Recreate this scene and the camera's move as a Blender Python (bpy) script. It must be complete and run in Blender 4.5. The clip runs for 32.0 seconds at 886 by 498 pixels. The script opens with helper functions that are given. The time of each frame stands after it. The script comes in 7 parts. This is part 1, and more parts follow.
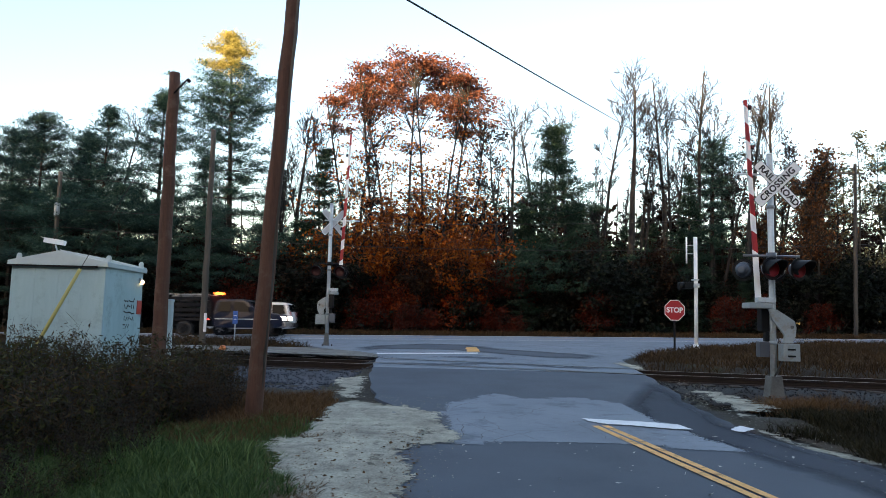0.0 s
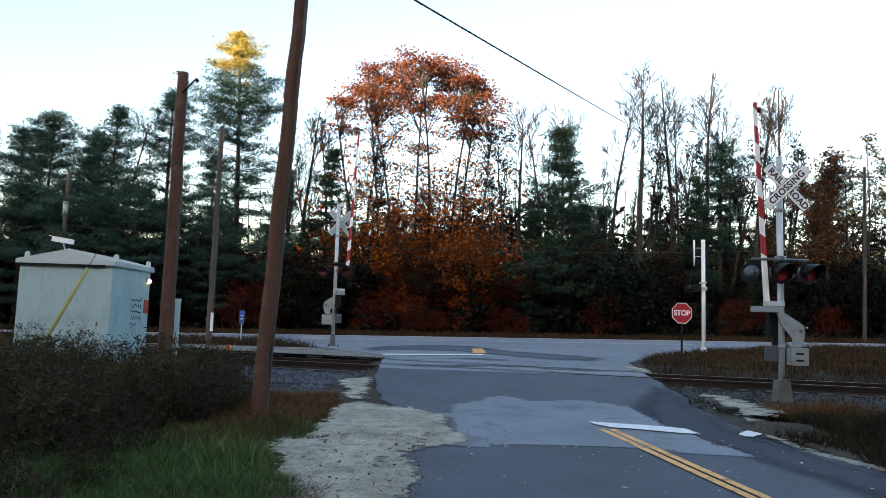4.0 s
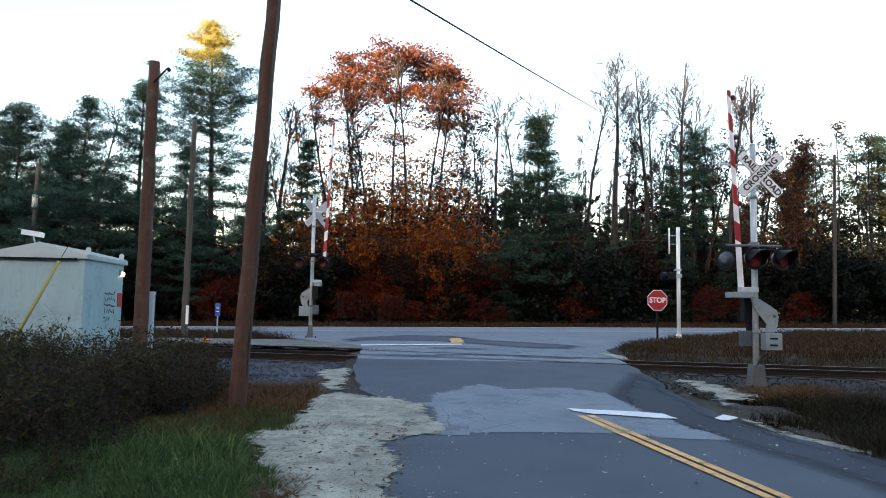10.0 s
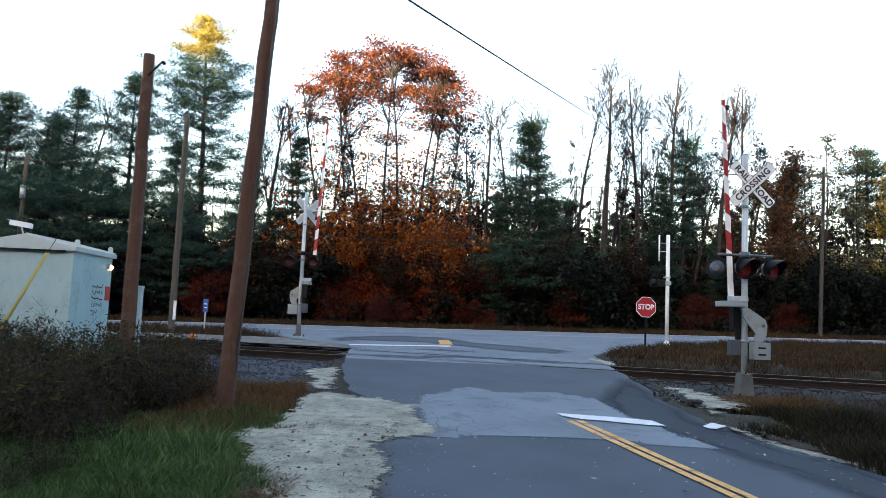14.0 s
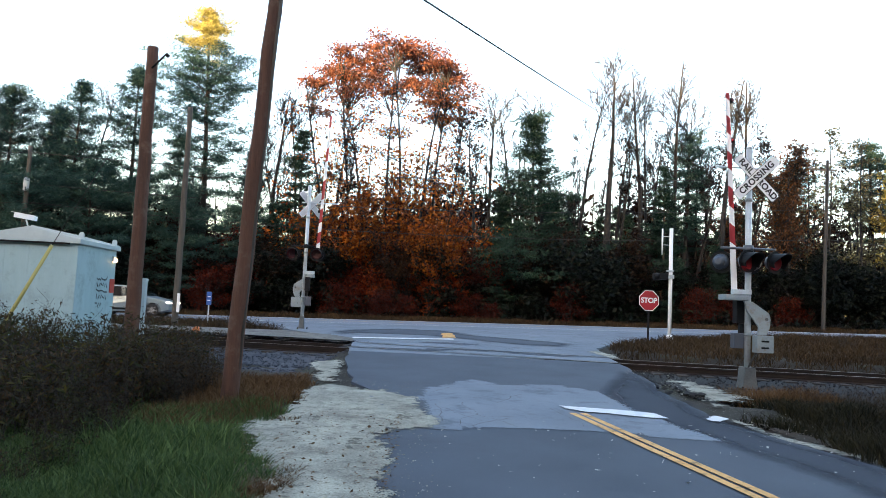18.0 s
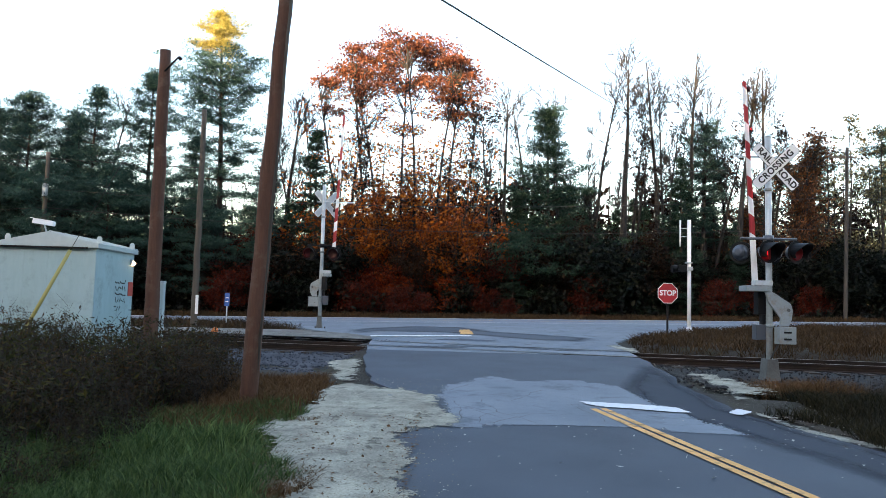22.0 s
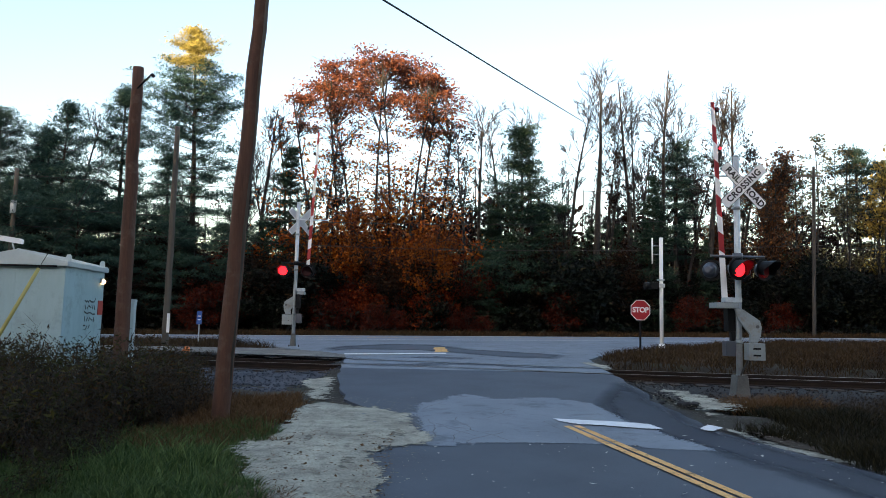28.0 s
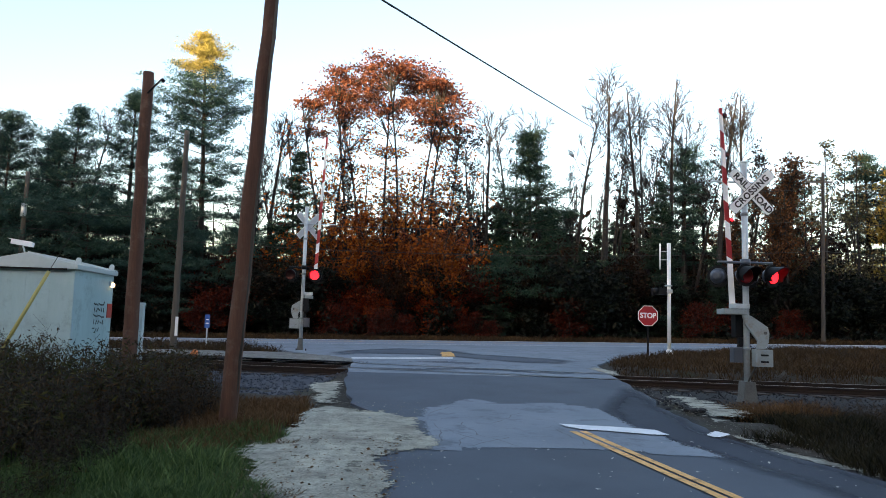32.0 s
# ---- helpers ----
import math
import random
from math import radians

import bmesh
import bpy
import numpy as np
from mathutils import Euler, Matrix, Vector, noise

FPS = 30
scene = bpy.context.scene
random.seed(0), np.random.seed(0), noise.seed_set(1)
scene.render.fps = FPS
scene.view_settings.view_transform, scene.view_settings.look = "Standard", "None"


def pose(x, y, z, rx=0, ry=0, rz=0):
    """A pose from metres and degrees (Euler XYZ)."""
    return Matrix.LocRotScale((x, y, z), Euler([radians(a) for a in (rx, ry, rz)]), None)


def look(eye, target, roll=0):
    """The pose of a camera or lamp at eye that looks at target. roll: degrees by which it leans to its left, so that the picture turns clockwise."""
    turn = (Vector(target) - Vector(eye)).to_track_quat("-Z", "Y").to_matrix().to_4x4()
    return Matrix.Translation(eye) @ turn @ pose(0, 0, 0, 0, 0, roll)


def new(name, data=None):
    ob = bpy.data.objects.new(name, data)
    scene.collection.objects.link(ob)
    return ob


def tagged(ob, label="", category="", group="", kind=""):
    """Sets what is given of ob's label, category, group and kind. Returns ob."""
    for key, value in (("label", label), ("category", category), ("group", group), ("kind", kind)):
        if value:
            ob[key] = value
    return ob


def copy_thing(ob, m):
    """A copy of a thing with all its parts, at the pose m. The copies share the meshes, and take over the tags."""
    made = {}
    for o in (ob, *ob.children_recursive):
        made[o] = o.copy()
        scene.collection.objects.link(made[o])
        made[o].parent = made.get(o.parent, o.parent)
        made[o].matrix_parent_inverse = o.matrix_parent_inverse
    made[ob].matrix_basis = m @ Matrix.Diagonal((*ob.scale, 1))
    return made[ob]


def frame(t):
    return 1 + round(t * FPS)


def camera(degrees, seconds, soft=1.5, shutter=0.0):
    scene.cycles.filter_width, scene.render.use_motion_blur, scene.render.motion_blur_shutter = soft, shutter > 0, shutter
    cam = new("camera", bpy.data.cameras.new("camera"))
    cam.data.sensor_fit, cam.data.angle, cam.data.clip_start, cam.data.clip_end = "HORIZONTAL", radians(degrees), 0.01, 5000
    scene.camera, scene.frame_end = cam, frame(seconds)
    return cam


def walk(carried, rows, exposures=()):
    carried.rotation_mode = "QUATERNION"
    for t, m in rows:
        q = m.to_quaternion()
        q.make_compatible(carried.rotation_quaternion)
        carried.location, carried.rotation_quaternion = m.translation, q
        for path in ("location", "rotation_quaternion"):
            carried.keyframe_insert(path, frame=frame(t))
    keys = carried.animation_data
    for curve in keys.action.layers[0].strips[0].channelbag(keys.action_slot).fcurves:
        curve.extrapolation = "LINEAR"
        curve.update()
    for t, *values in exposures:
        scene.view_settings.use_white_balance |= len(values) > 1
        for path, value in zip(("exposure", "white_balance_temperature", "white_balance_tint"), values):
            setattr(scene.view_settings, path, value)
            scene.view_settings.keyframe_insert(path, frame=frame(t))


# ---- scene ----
from mathutils.geometry import delaunay_2d_cdt

cam = camera(62.0, 32.0, soft=0.75, shutter=0.25)
SKY, SUN, EXPOSURE, KELVIN, TINT = 0.15, 4.0, 2.80, 6900, 18
PATH = [
    (0, (0.006, -0.027, 1.598), (0.013, 1.963, 1.797), 1.4),
    (0.5, (0.008, -0.032, 1.604), (0.009, 1.957, 1.81), 1.6),
    (1, (0.019, -0.038, 1.598), (0.029, 1.952, 1.802), 1.5),
    (1.5, (0.016, -0.048, 1.609), (0.013, 1.942, 1.815), 1.3),
    (2, (0.006, -0.005, 1.613), (0.0, 1.985, 1.814), 1.1),
    (2.5, (-0.001, -0.013, 1.603), (-0.011, 1.977, 1.795), 1.1),
    (3, (-0.003, -0.012, 1.594), (-0.029, 1.979, 1.779), 1.1),
    (3.5, (0.001, 0.003, 1.607), (-0.018, 1.993, 1.804), 1.7),
    (5.5, (0.008, -0.01, 1.606), (0.01, 1.979, 1.81), 1.7),
    (6, (0.01, -0.011, 1.597), (0.004, 1.979, 1.799), 1.5),
    (6.5, (0.009, -0.015, 1.6), (0.0, 1.975, 1.802), 1.3),
    (7, (0.004, -0.013, 1.606), (-0.004, 1.977, 1.808), 1.2),
    (7.5, (0.009, -0.022, 1.604), (0.008, 1.968, 1.801), 1.2),
    (8, (0.017, -0.013, 1.595), (0.029, 1.977, 1.792), 0.6),
    (8.5, (0.008, -0.015, 1.6), (0.028, 1.976, 1.79), 0.8),
    (9, (0.018, 0.001, 1.596), (0.049, 1.993, 1.77), 2.2),
    (9.5, (0.019, -0.008, 1.593), (0.021, 1.983, 1.774), 1.6),
    (10, (-0.017, 0.031, 1.59), (0.036, 2.023, 1.767), 1.1),
    (10.5, (-0.061, 0.067, 1.59), (0.025, 2.058, 1.765), 1.3),
    (11, (-0.079, 0.075, 1.593), (0.009, 2.064, 1.788), 0.8),
    (11.5, (-0.063, 0.083, 1.588), (0.054, 2.071, 1.777), 0.7),
    (12, (-0.057, 0.085, 1.592), (0.03, 2.074, 1.782), 1.1),
    (12.5, (-0.069, 0.066, 1.593), (0.012, 2.055, 1.783), 1.7),
    (13, (-0.071, 0.06, 1.594), (-0.004, 2.05, 1.774), 1.5),
    (13.5, (-0.086, 0.065, 1.586), (0.002, 2.055, 1.765), 2.6),
    (14, (-0.07, 0.056, 1.592), (0.012, 2.046, 1.774), 2.5),
    (14.5, (-0.078, 0.06, 1.586), (-0.014, 2.051, 1.767), 3.6),
    (16.5, (-0.08, 0.027, 1.586), (-0.023, 2.018, 1.759), 3.8),
    (17, (-0.095, 0.035, 1.583), (-0.035, 2.027, 1.75), 3.4),
    (17.5, (-0.093, 0.03, 1.58), (-0.045, 2.024, 1.735), 2.7),
    (18, (-0.087, 0.043, 1.581), (-0.011, 2.035, 1.745), 2.6),
    (18.5, (-0.089, 0.028, 1.586), (-0.013, 2.019, 1.755), 2.4),
    (19, (-0.086, 0.021, 1.585), (-0.013, 2.012, 1.756), 2.6),
    (19.5, (-0.08, 0.009, 1.586), (-0.016, 2.001, 1.758), 2.8),
    (20, (-0.084, 0.105, 1.588), (-0.024, 2.096, 1.774), 2.9),
    (20.5, (-0.074, 0.092, 1.587), (-0.011, 2.084, 1.753), 2.7),
    (21, (-0.088, 0.095, 1.589), (-0.031, 2.087, 1.756), 1.7),
    (21.5, (-0.097, 0.097, 1.59), (-0.051, 2.09, 1.757), 1.1),
    (22, (-0.084, 0.107, 1.592), (-0.051, 2.101, 1.745), 1.5),
    (22.5, (-0.084, 0.109, 1.591), (-0.022, 2.101, 1.761), 1.7),
    (23, (-0.079, 0.125, 1.599), (-0.02, 2.115, 1.788), 1.9),
    (23.5, (-0.076, 0.012, 1.594), (0.0, 2.001, 1.797), 2.0),
    (24, (-0.066, 0.072, 1.597), (0.05, 2.058, 1.801), 2.0),
    (24.5, (-0.072, 0.081, 1.598), (0.042, 2.068, 1.792), 2.1),
    (25, (-0.084, 0.075, 1.592), (0.024, 2.063, 1.785), 2.1),
    (25.5, (-0.078, 0.084, 1.59), (0.025, 2.072, 1.781), 2.2),
    (27.5, (-0.067, 0.065, 1.597), (0.038, 2.053, 1.795), 1.7),
    (28, (-0.069, 0.066, 1.601), (0.03, 2.053, 1.802), 1.3),
    (28.5, (-0.064, 0.074, 1.598), (0.039, 2.061, 1.806), 1.6),
    (29, (-0.071, 0.107, 1.599), (0.033, 2.093, 1.807), 1.4),
    (29.5, (-0.074, 0.032, 1.6), (0.03, 2.018, 1.815), 1.7),
    (30, (-0.074, 0.042, 1.598), (0.024, 2.027, 1.817), 1.7),
    (30.5, (-0.068, 0.033, 1.596), (0.032, 2.019, 1.817), 1.5),
    (31, (-0.065, 0.03, 1.6), (0.024, 2.016, 1.814), 1.4),
    (31.5, (-0.067, 0.031, 1.598), (0.012, 2.018, 1.808), 1.4),
    (32, (-0.062, 0.034, 1.601), (0.016, 2.021, 1.814), 1.6),
]
METERED = [(0, -0.19), (1, -0.15), (2, -0.15), (3, -0.19), (5.5, -0.04), (7, -0.00), (8, -0.04), (9, -0.00), (10, 0.04), (11, 0.15), (12, 0.15), (13, 0.15), (14, 0.17), (17, 0.19), (18, 0.32), (19, 0.30), (20, 0.04), (21, 0.08), (22, 0.26), (23, 0.32), (24, -0.00), (25, -0.06), (28, -0.30), (29, -0.21), (30, -0.19), (32, -0.21)]
walk(cam, [(t, look(eye, target, roll)) for t, eye, target, roll in PATH], exposures=[(t, EXPOSURE + e, KELVIN, TINT) for t, e in METERED])

# ---- world and sun ----
SUN_ELEVATION, SUN_AZIMUTH = 5.0, 205.0   # degrees; azimuth clockwise from +y
world = bpy.data.worlds.new("sky")
scene.world = world
world.use_nodes = True
wn = world.node_tree.nodes
sky = wn.new("ShaderNodeTexSky")
sky.sky_type = "NISHITA"
sky.sun_disc = False
sky.sun_elevation = radians(SUN_ELEVATION)
sky.sun_rotation = radians(SUN_AZIMUTH)
sky.air_density, sky.dust_density, sky.ozone_density = 1.0, 2.3, 1.5
world.node_tree.links.new(sky.outputs[0], wn["Background"].inputs[0])
wn["Background"].inputs[1].default_value = SKY

sun_data = bpy.data.lights.new("sun", "SUN")
sun_data.energy, sun_data.angle, sun_data.color = SUN, radians(0.5), (1.0, 0.72, 0.36)
sun = new("sun", sun_data)
az, el = radians(SUN_AZIMUTH), radians(SUN_ELEVATION)
sun_way = Vector((math.sin(az) * math.cos(el), math.cos(az) * math.cos(el), math.sin(el)))
sun.matrix_world = look(sun_way * 200, (0, 0, 0))

# ---- materials ----
def nodes(name):
    m = bpy.data.materials.new(name)
    m.use_nodes = True
    nt = m.node_tree
    return m, nt, nt.nodes["Principled BSDF"], nt.nodes, nt.links


def ramp(n, fac, links, stops):
    r = n.new("ShaderNodeValToRGB")
    e = r.color_ramp.elements
    while len(e) < len(stops):
        e.new(0.5)
    for k, (p, c) in zip(e, stops):
        k.position, k.color = p, (*c, 1)
    links.new(fac, r.inputs[0])
    return r.outputs[0]


def mix(n, links, fac, a, b, blend="MIX"):
    k = n.new("ShaderNodeMix")
    k.data_type, k.blend_type = "RGBA", blend
    for socket, value in ((k.inputs[0], fac), (k.inputs[6], a), (k.inputs[7], b)):
        if isinstance(value, bpy.types.NodeSocket):
            links.new(value, socket)
        else:
            socket.default_value = value if isinstance(value, float) else (*value, 1)
    return k.outputs[2]


def noisy(n, links, scale, detail=5.0, rough=0.6, stretch=None):
    tc = n.new("ShaderNodeTexCoord")
    out = tc.outputs["Object"]
    if stretch:
        mp = n.new("ShaderNodeMapping")
        mp.inputs["Scale"].default_value = stretch
        links.new(out, mp.inputs[0])
        out = mp.outputs[0]
    t = n.new("ShaderNodeTexNoise")
    t.inputs["Scale"].default_value = scale
    t.inputs["Detail"].default_value = detail
    t.inputs["Roughness"].default_value = rough
    links.new(out, t.inputs["Vector"])
    return t.outputs["Fac"]


def bumped(n, links, bsdf, height, strength, distance):
    b = n.new("ShaderNodeBump")
    b.inputs["Strength"].default_value, b.inputs["Distance"].default_value = strength, distance
    links.new(height, b.inputs["Height"])
    links.new(b.outputs[0], bsdf.inputs["Normal"])


def surface(name, dark, light, fine=30.0, coarse=1.5, roughness=0.8, metal=0.0, bump=0.3, depth=0.01, vary=0.0, stretch=None, coat=0.0, stain=None, low=0.3, high=0.7):
    """Two-scale noise between two colours, with optional stains, bump and change from object to object."""
    m, nt, b, n, l = nodes(name)
    f1, f2 = noisy(n, l, fine, 6.0, 0.7, stretch), noisy(n, l, coarse, 4.0, 0.55, stretch)
    a = n.new("ShaderNodeMath")
    a.operation = "MULTIPLY_ADD"
    a.inputs[1].default_value, a.inputs[2].default_value = 0.5, 0.0
    l.new(f1, a.inputs[0])
    s = n.new("ShaderNodeMath")
    s.operation = "MULTIPLY_ADD"
    s.inputs[1].default_value = 0.5
    l.new(f2, s.inputs[0])
    l.new(a.outputs[0], s.inputs[2])
    col = ramp(n, s.outputs[0], l, [(low, dark), (high, light)])
    if stain:
        f3 = noisy(n, l, coarse * 2.3, 8.0, 0.75)
        mask = ramp(n, f3, l, [(0.52, (0, 0, 0)), (0.64, (1, 1, 1))])
        col = mix(n, l, mask, col, stain)
    if vary:
        oi = n.new("ShaderNodeObjectInfo")
        v = ramp(n, oi.outputs["Random"], l, [(0.0, (1 - vary,) * 3), (1.0, (1 + vary,) * 3)])
        col = mix(n, l, 1.0, col, v, "MULTIPLY")
    l.new(col, b.inputs["Base Color"])
    b.inputs["Roughness"].default_value, b.inputs["Metallic"].default_value = roughness, metal
    b.inputs["Coat Weight"].default_value = coat
    if bump:
        bumped(n, l, b, f1, bump, depth)
    return m


def foliage(name, colours, gloss=0.5, through_light=0.35):
    """Leaf colours that change from leaf to leaf and over the crown, with light coming through."""
    m, nt, b, n, l = nodes(name)
    geo = n.new("ShaderNodeNewGeometry")
    big = noisy(n, l, 0.35, 2.0)
    add = n.new("ShaderNodeMath")
    add.operation = "MULTIPLY_ADD"
    add.inputs[1].default_value = 0.55
    l.new(geo.outputs["Random Per Island"], add.inputs[0])
    half = n.new("ShaderNodeMath")
    half.operation = "MULTIPLY"
    half.inputs[1].default_value = 0.5
    l.new(big, half.inputs[0])
    l.new(half.outputs[0], add.inputs[2])
    step = 0.76 / (len(colours) - 1)
    col = ramp(n, add.outputs[0], l, [(0.13 + i * step, c) for i, c in enumerate(colours)])
    oi = n.new("ShaderNodeObjectInfo")
    v = ramp(n, oi.outputs["Random"], l, [(0.0, (0.8, 0.8, 0.8)), (1.0, (1.15, 1.15, 1.15))])
    col = mix(n, l, 1.0, col, v, "MULTIPLY")
    l.new(col, b.inputs["Base Color"])
    b.inputs["Roughness"].default_value = gloss
    b.inputs["Specular IOR Level"].default_value = 0.15
    t = n.new("ShaderNodeBsdfTranslucent")
    l.new(col, t.inputs[0])
    ms = n.new("ShaderNodeMixShader")
    ms.inputs[0].default_value = through_light
    l.new(b.outputs[0], ms.inputs[1])
    l.new(t.outputs[0], ms.inputs[2])
    l.new(ms.outputs[0], n["Material Output"].inputs[0])
    return m


def glow(name, colour, strength):
    m, nt, b, n, l = nodes(name)
    b.inputs["Base Color"].default_value = (*colour, 1)
    b.inputs["Emission Color"].default_value = (*colour, 1)
    b.inputs["Emission Strength"].default_value = strength
    b.inputs["Roughness"].default_value = 0.3
    return m


def paint(name, colour, roughness=0.35, metal=0.0, coat=0.0, dirt=0.15, scale=3.0):
    c = tuple(v * (1 - dirt) for v in colour)
    return surface(name, c, colour, 40.0, scale, roughness, metal, 0.05, 0.003, coat=coat)


def glass_like(name, colour, rough=0.05):
    m, nt, b, n, l = nodes(name)
    b.inputs["Base Color"].default_value = (*colour, 1)
    b.inputs["Roughness"].default_value = rough
    b.inputs["Specular IOR Level"].default_value = 0.35
    return m


RAGGED = {}


def ragged(material, scale, worn_in=False):
    """The same surface, thinning out towards the sheet's edge in grains, or evenly where it is worn in."""
    key = (material.name, round(scale), worn_in)
    if key in RAGGED:
        return RAGGED[key]
    m = material.copy()
    n, l = m.node_tree.nodes, m.node_tree.links
    at = n.new("ShaderNodeAttribute")
    at.attribute_name = "inside"
    grain = noisy(n, l, min(scale, 40.0), 8.0, 0.75)
    mr = n.new("ShaderNodeMapRange")
    mr.inputs[1].default_value, mr.inputs[2].default_value, mr.inputs[3].default_value, mr.inputs[4].default_value = 0.30, 0.66, (0.42 if worn_in else 0.08), (0.58 if worn_in else 0.95)
    l.new(grain, mr.inputs[0])
    sub = n.new("ShaderNodeMath")
    sub.operation = "SUBTRACT"
    l.new(at.outputs["Fac"], sub.inputs[0])
    l.new(mr.outputs[0], sub.inputs[1])
    gain = n.new("ShaderNodeMath")
    gain.operation, gain.use_clamp = "MULTIPLY_ADD", True
    gain.inputs[1].default_value, gain.inputs[2].default_value = (1.2 if worn_in else 9.0), 0.5
    l.new(sub.outputs[0], gain.inputs[0])
    l.new(gain.outputs[0], n["Principled BSDF"].inputs["Alpha"])
    RAGGED[key] = m
    return m


ASPHALT = surface("asphalt_dark", (0.0386, 0.0487, 0.0676), (0.079, 0.0983, 0.128), 120.0, 0.9, 0.75, bump=0.35, depth=0.006)
ASPHALT_OLD = surface("asphalt_worn", (0.111, 0.136, 0.172), (0.217, 0.258, 0.31), 90.0, 0.8, 0.8, bump=0.4, depth=0.008, stain=(0.0943, 0.116, 0.145))
ASPHALT_ROAD = surface("asphalt_highway", (0.147, 0.177, 0.223), (0.235, 0.276, 0.334), 60.0, 0.25, 0.65, bump=0.25, depth=0.006, stretch=(0.2, 1, 1))
ASPHALT_NEW = surface("asphalt_overlay", (0.025, 0.030, 0.043), (0.053, 0.065, 0.088), 120.0, 0.9, 0.75, bump=0.35, depth=0.006)
ASPHALT_NEW.node_tree.nodes["Principled BSDF"].inputs["Specular IOR Level"].default_value = 0.15
ASPHALT.node_tree.nodes["Principled BSDF"].inputs["Specular IOR Level"].default_value = 0.36
ASPHALT_CRACK = surface("crack_filler", (0.012, 0.012, 0.014), (0.03, 0.03, 0.033), 60.0, 3.0, 0.6)
SAND = surface("sandy_gravel", (0.12, 0.114, 0.095), (0.46, 0.452, 0.372), 42.0, 2.2, 0.95, bump=0.9, depth=0.014, stain=(0.15, 0.143, 0.118), low=0.34, high=0.62)
LEAF_DIRT = surface("leafy_dirt", (0.05, 0.038, 0.024), (0.19, 0.15, 0.098), 34.0, 2.4, 0.95, bump=0.9, depth=0.014, stain=(0.12, 0.085, 0.05), low=0.34, high=0.62)
DAMP_SAND = surface("damp_gravel", (0.06, 0.057, 0.047), (0.22, 0.212, 0.172), 36.0, 2.2, 0.9, bump=0.9, depth=0.014, low=0.34, high=0.62)
SOIL = surface("soil_and_litter", (0.011, 0.009, 0.007), (0.034, 0.026, 0.017), 12.0, 0.5, 0.95, bump=0.9, depth=0.04, stain=(0.03, 0.035, 0.015))
VERGE = surface("dry_verge_soil", (0.0157, 0.0106, 0.00616), (0.0476, 0.0308, 0.0168), 14.0, 0.8, 0.95, bump=0.9, depth=0.03)
BALLAST = surface("ballast_stone", (0.020, 0.025, 0.036), (0.085, 0.097, 0.122), 26.0, 1.2, 0.9, bump=0.9, depth=0.03, vary=0.35)
BALLAST_DARK = surface("dark_ballast", (0.00576, 0.00576, 0.00672), (0.024, 0.024, 0.0269), 26.0, 1.2, 0.9, bump=0.9, depth=0.03, vary=0.35)
BALLAST_PALE = surface("pale_ballast", (0.035, 0.035, 0.033), (0.22, 0.21, 0.19), 9.0, 1.6, 0.9, bump=0.9, depth=0.03, vary=0.3, stain=(0.045, 0.044, 0.04))
RUST = surface("rusty_rail", (0.012, 0.008, 0.007), (0.036, 0.021, 0.015), 40.0, 3.0, 0.75, 0.4, 0.3, 0.004)
RAIL_TOP = surface("worn_rail_head", (0.12, 0.11, 0.10), (0.26, 0.25, 0.24), 60.0, 2.0, 0.4, 0.9, 0.1, 0.002, stretch=(0.1, 1, 1))
TIE = surface("tarred_tie", (0.02, 0.015, 0.012), (0.06, 0.045, 0.035), 20.0, 2.0, 0.9, bump=0.6, stretch=(1, 6, 1))
POLE_WOOD = surface("weathered_pole", (0.038, 0.0165, 0.0105), (0.128, 0.056, 0.034), 14.0, 1.2, 0.85, bump=0.6, depth=0.012, stretch=(6, 6, 0.25), stain=(0.118, 0.07, 0.052))
POLE_DARK = surface("dark_weathered_pole", (0.022, 0.020, 0.019), (0.055, 0.051, 0.048), 14.0, 1.2, 0.85, bump=0.6, depth=0.012, stretch=(6, 6, 0.25))
POLE_GREY = surface("grey_pole", (0.0455, 0.039, 0.0325), (0.104, 0.091, 0.078), 14.0, 1.2, 0.85, bump=0.6, depth=0.012, stretch=(6, 6, 0.25))
GALV = surface("galvanised_steel", (0.40, 0.46, 0.50), (0.56, 0.63, 0.67), 25.0, 3.0, 0.4, 0.12, 0.08, 0.002, stain=(0.414, 0.432, 0.45))
CAST_GREY = surface("grey_cast_metal", (0.20, 0.238, 0.255), (0.31, 0.365, 0.385), 30.0, 2.0, 0.55, 0.1, 0.15, 0.004, stain=(0.22, 0.211, 0.194))
BASE_GREY = surface("grey_base", (0.055, 0.058, 0.058), (0.145, 0.155, 0.155), 30.0, 3.0, 0.8, bump=0.4)
WHITE_SIGN = surface("white_sign_sheeting", (0.76, 0.78, 0.80), (0.88, 0.89, 0.90), 50.0, 3.0, 0.4, 0.0, 0.05, 0.002)
SIGN_BACK = surface("bare_sign_back", (0.45, 0.46, 0.48), (0.62, 0.63, 0.65), 40.0, 3.0, 0.45, 0.3, 0.05, 0.002)
BLACK_INK = paint("black_lettering", (0.012, 0.012, 0.013), 0.5)
RED_SIGN = paint("red_sign_sheeting", (0.42, 0.018, 0.025), 0.4)
RED_STRIPE = paint("red_stripe", (0.36, 0.02, 0.025), 0.45)
BLACK_PAINT = paint("black_lamp_paint", (0.008, 0.009, 0.011), 0.5)
BLACK_PAINT.node_tree.nodes["Principled BSDF"].inputs["Specular IOR Level"].default_value = 0.16
LENS_RED = paint("unlit_red_lens", (0.24, 0.009, 0.015), 0.45)
LENS_DARK = paint("dark_red_lens", (0.06, 0.003, 0.005), 0.5)
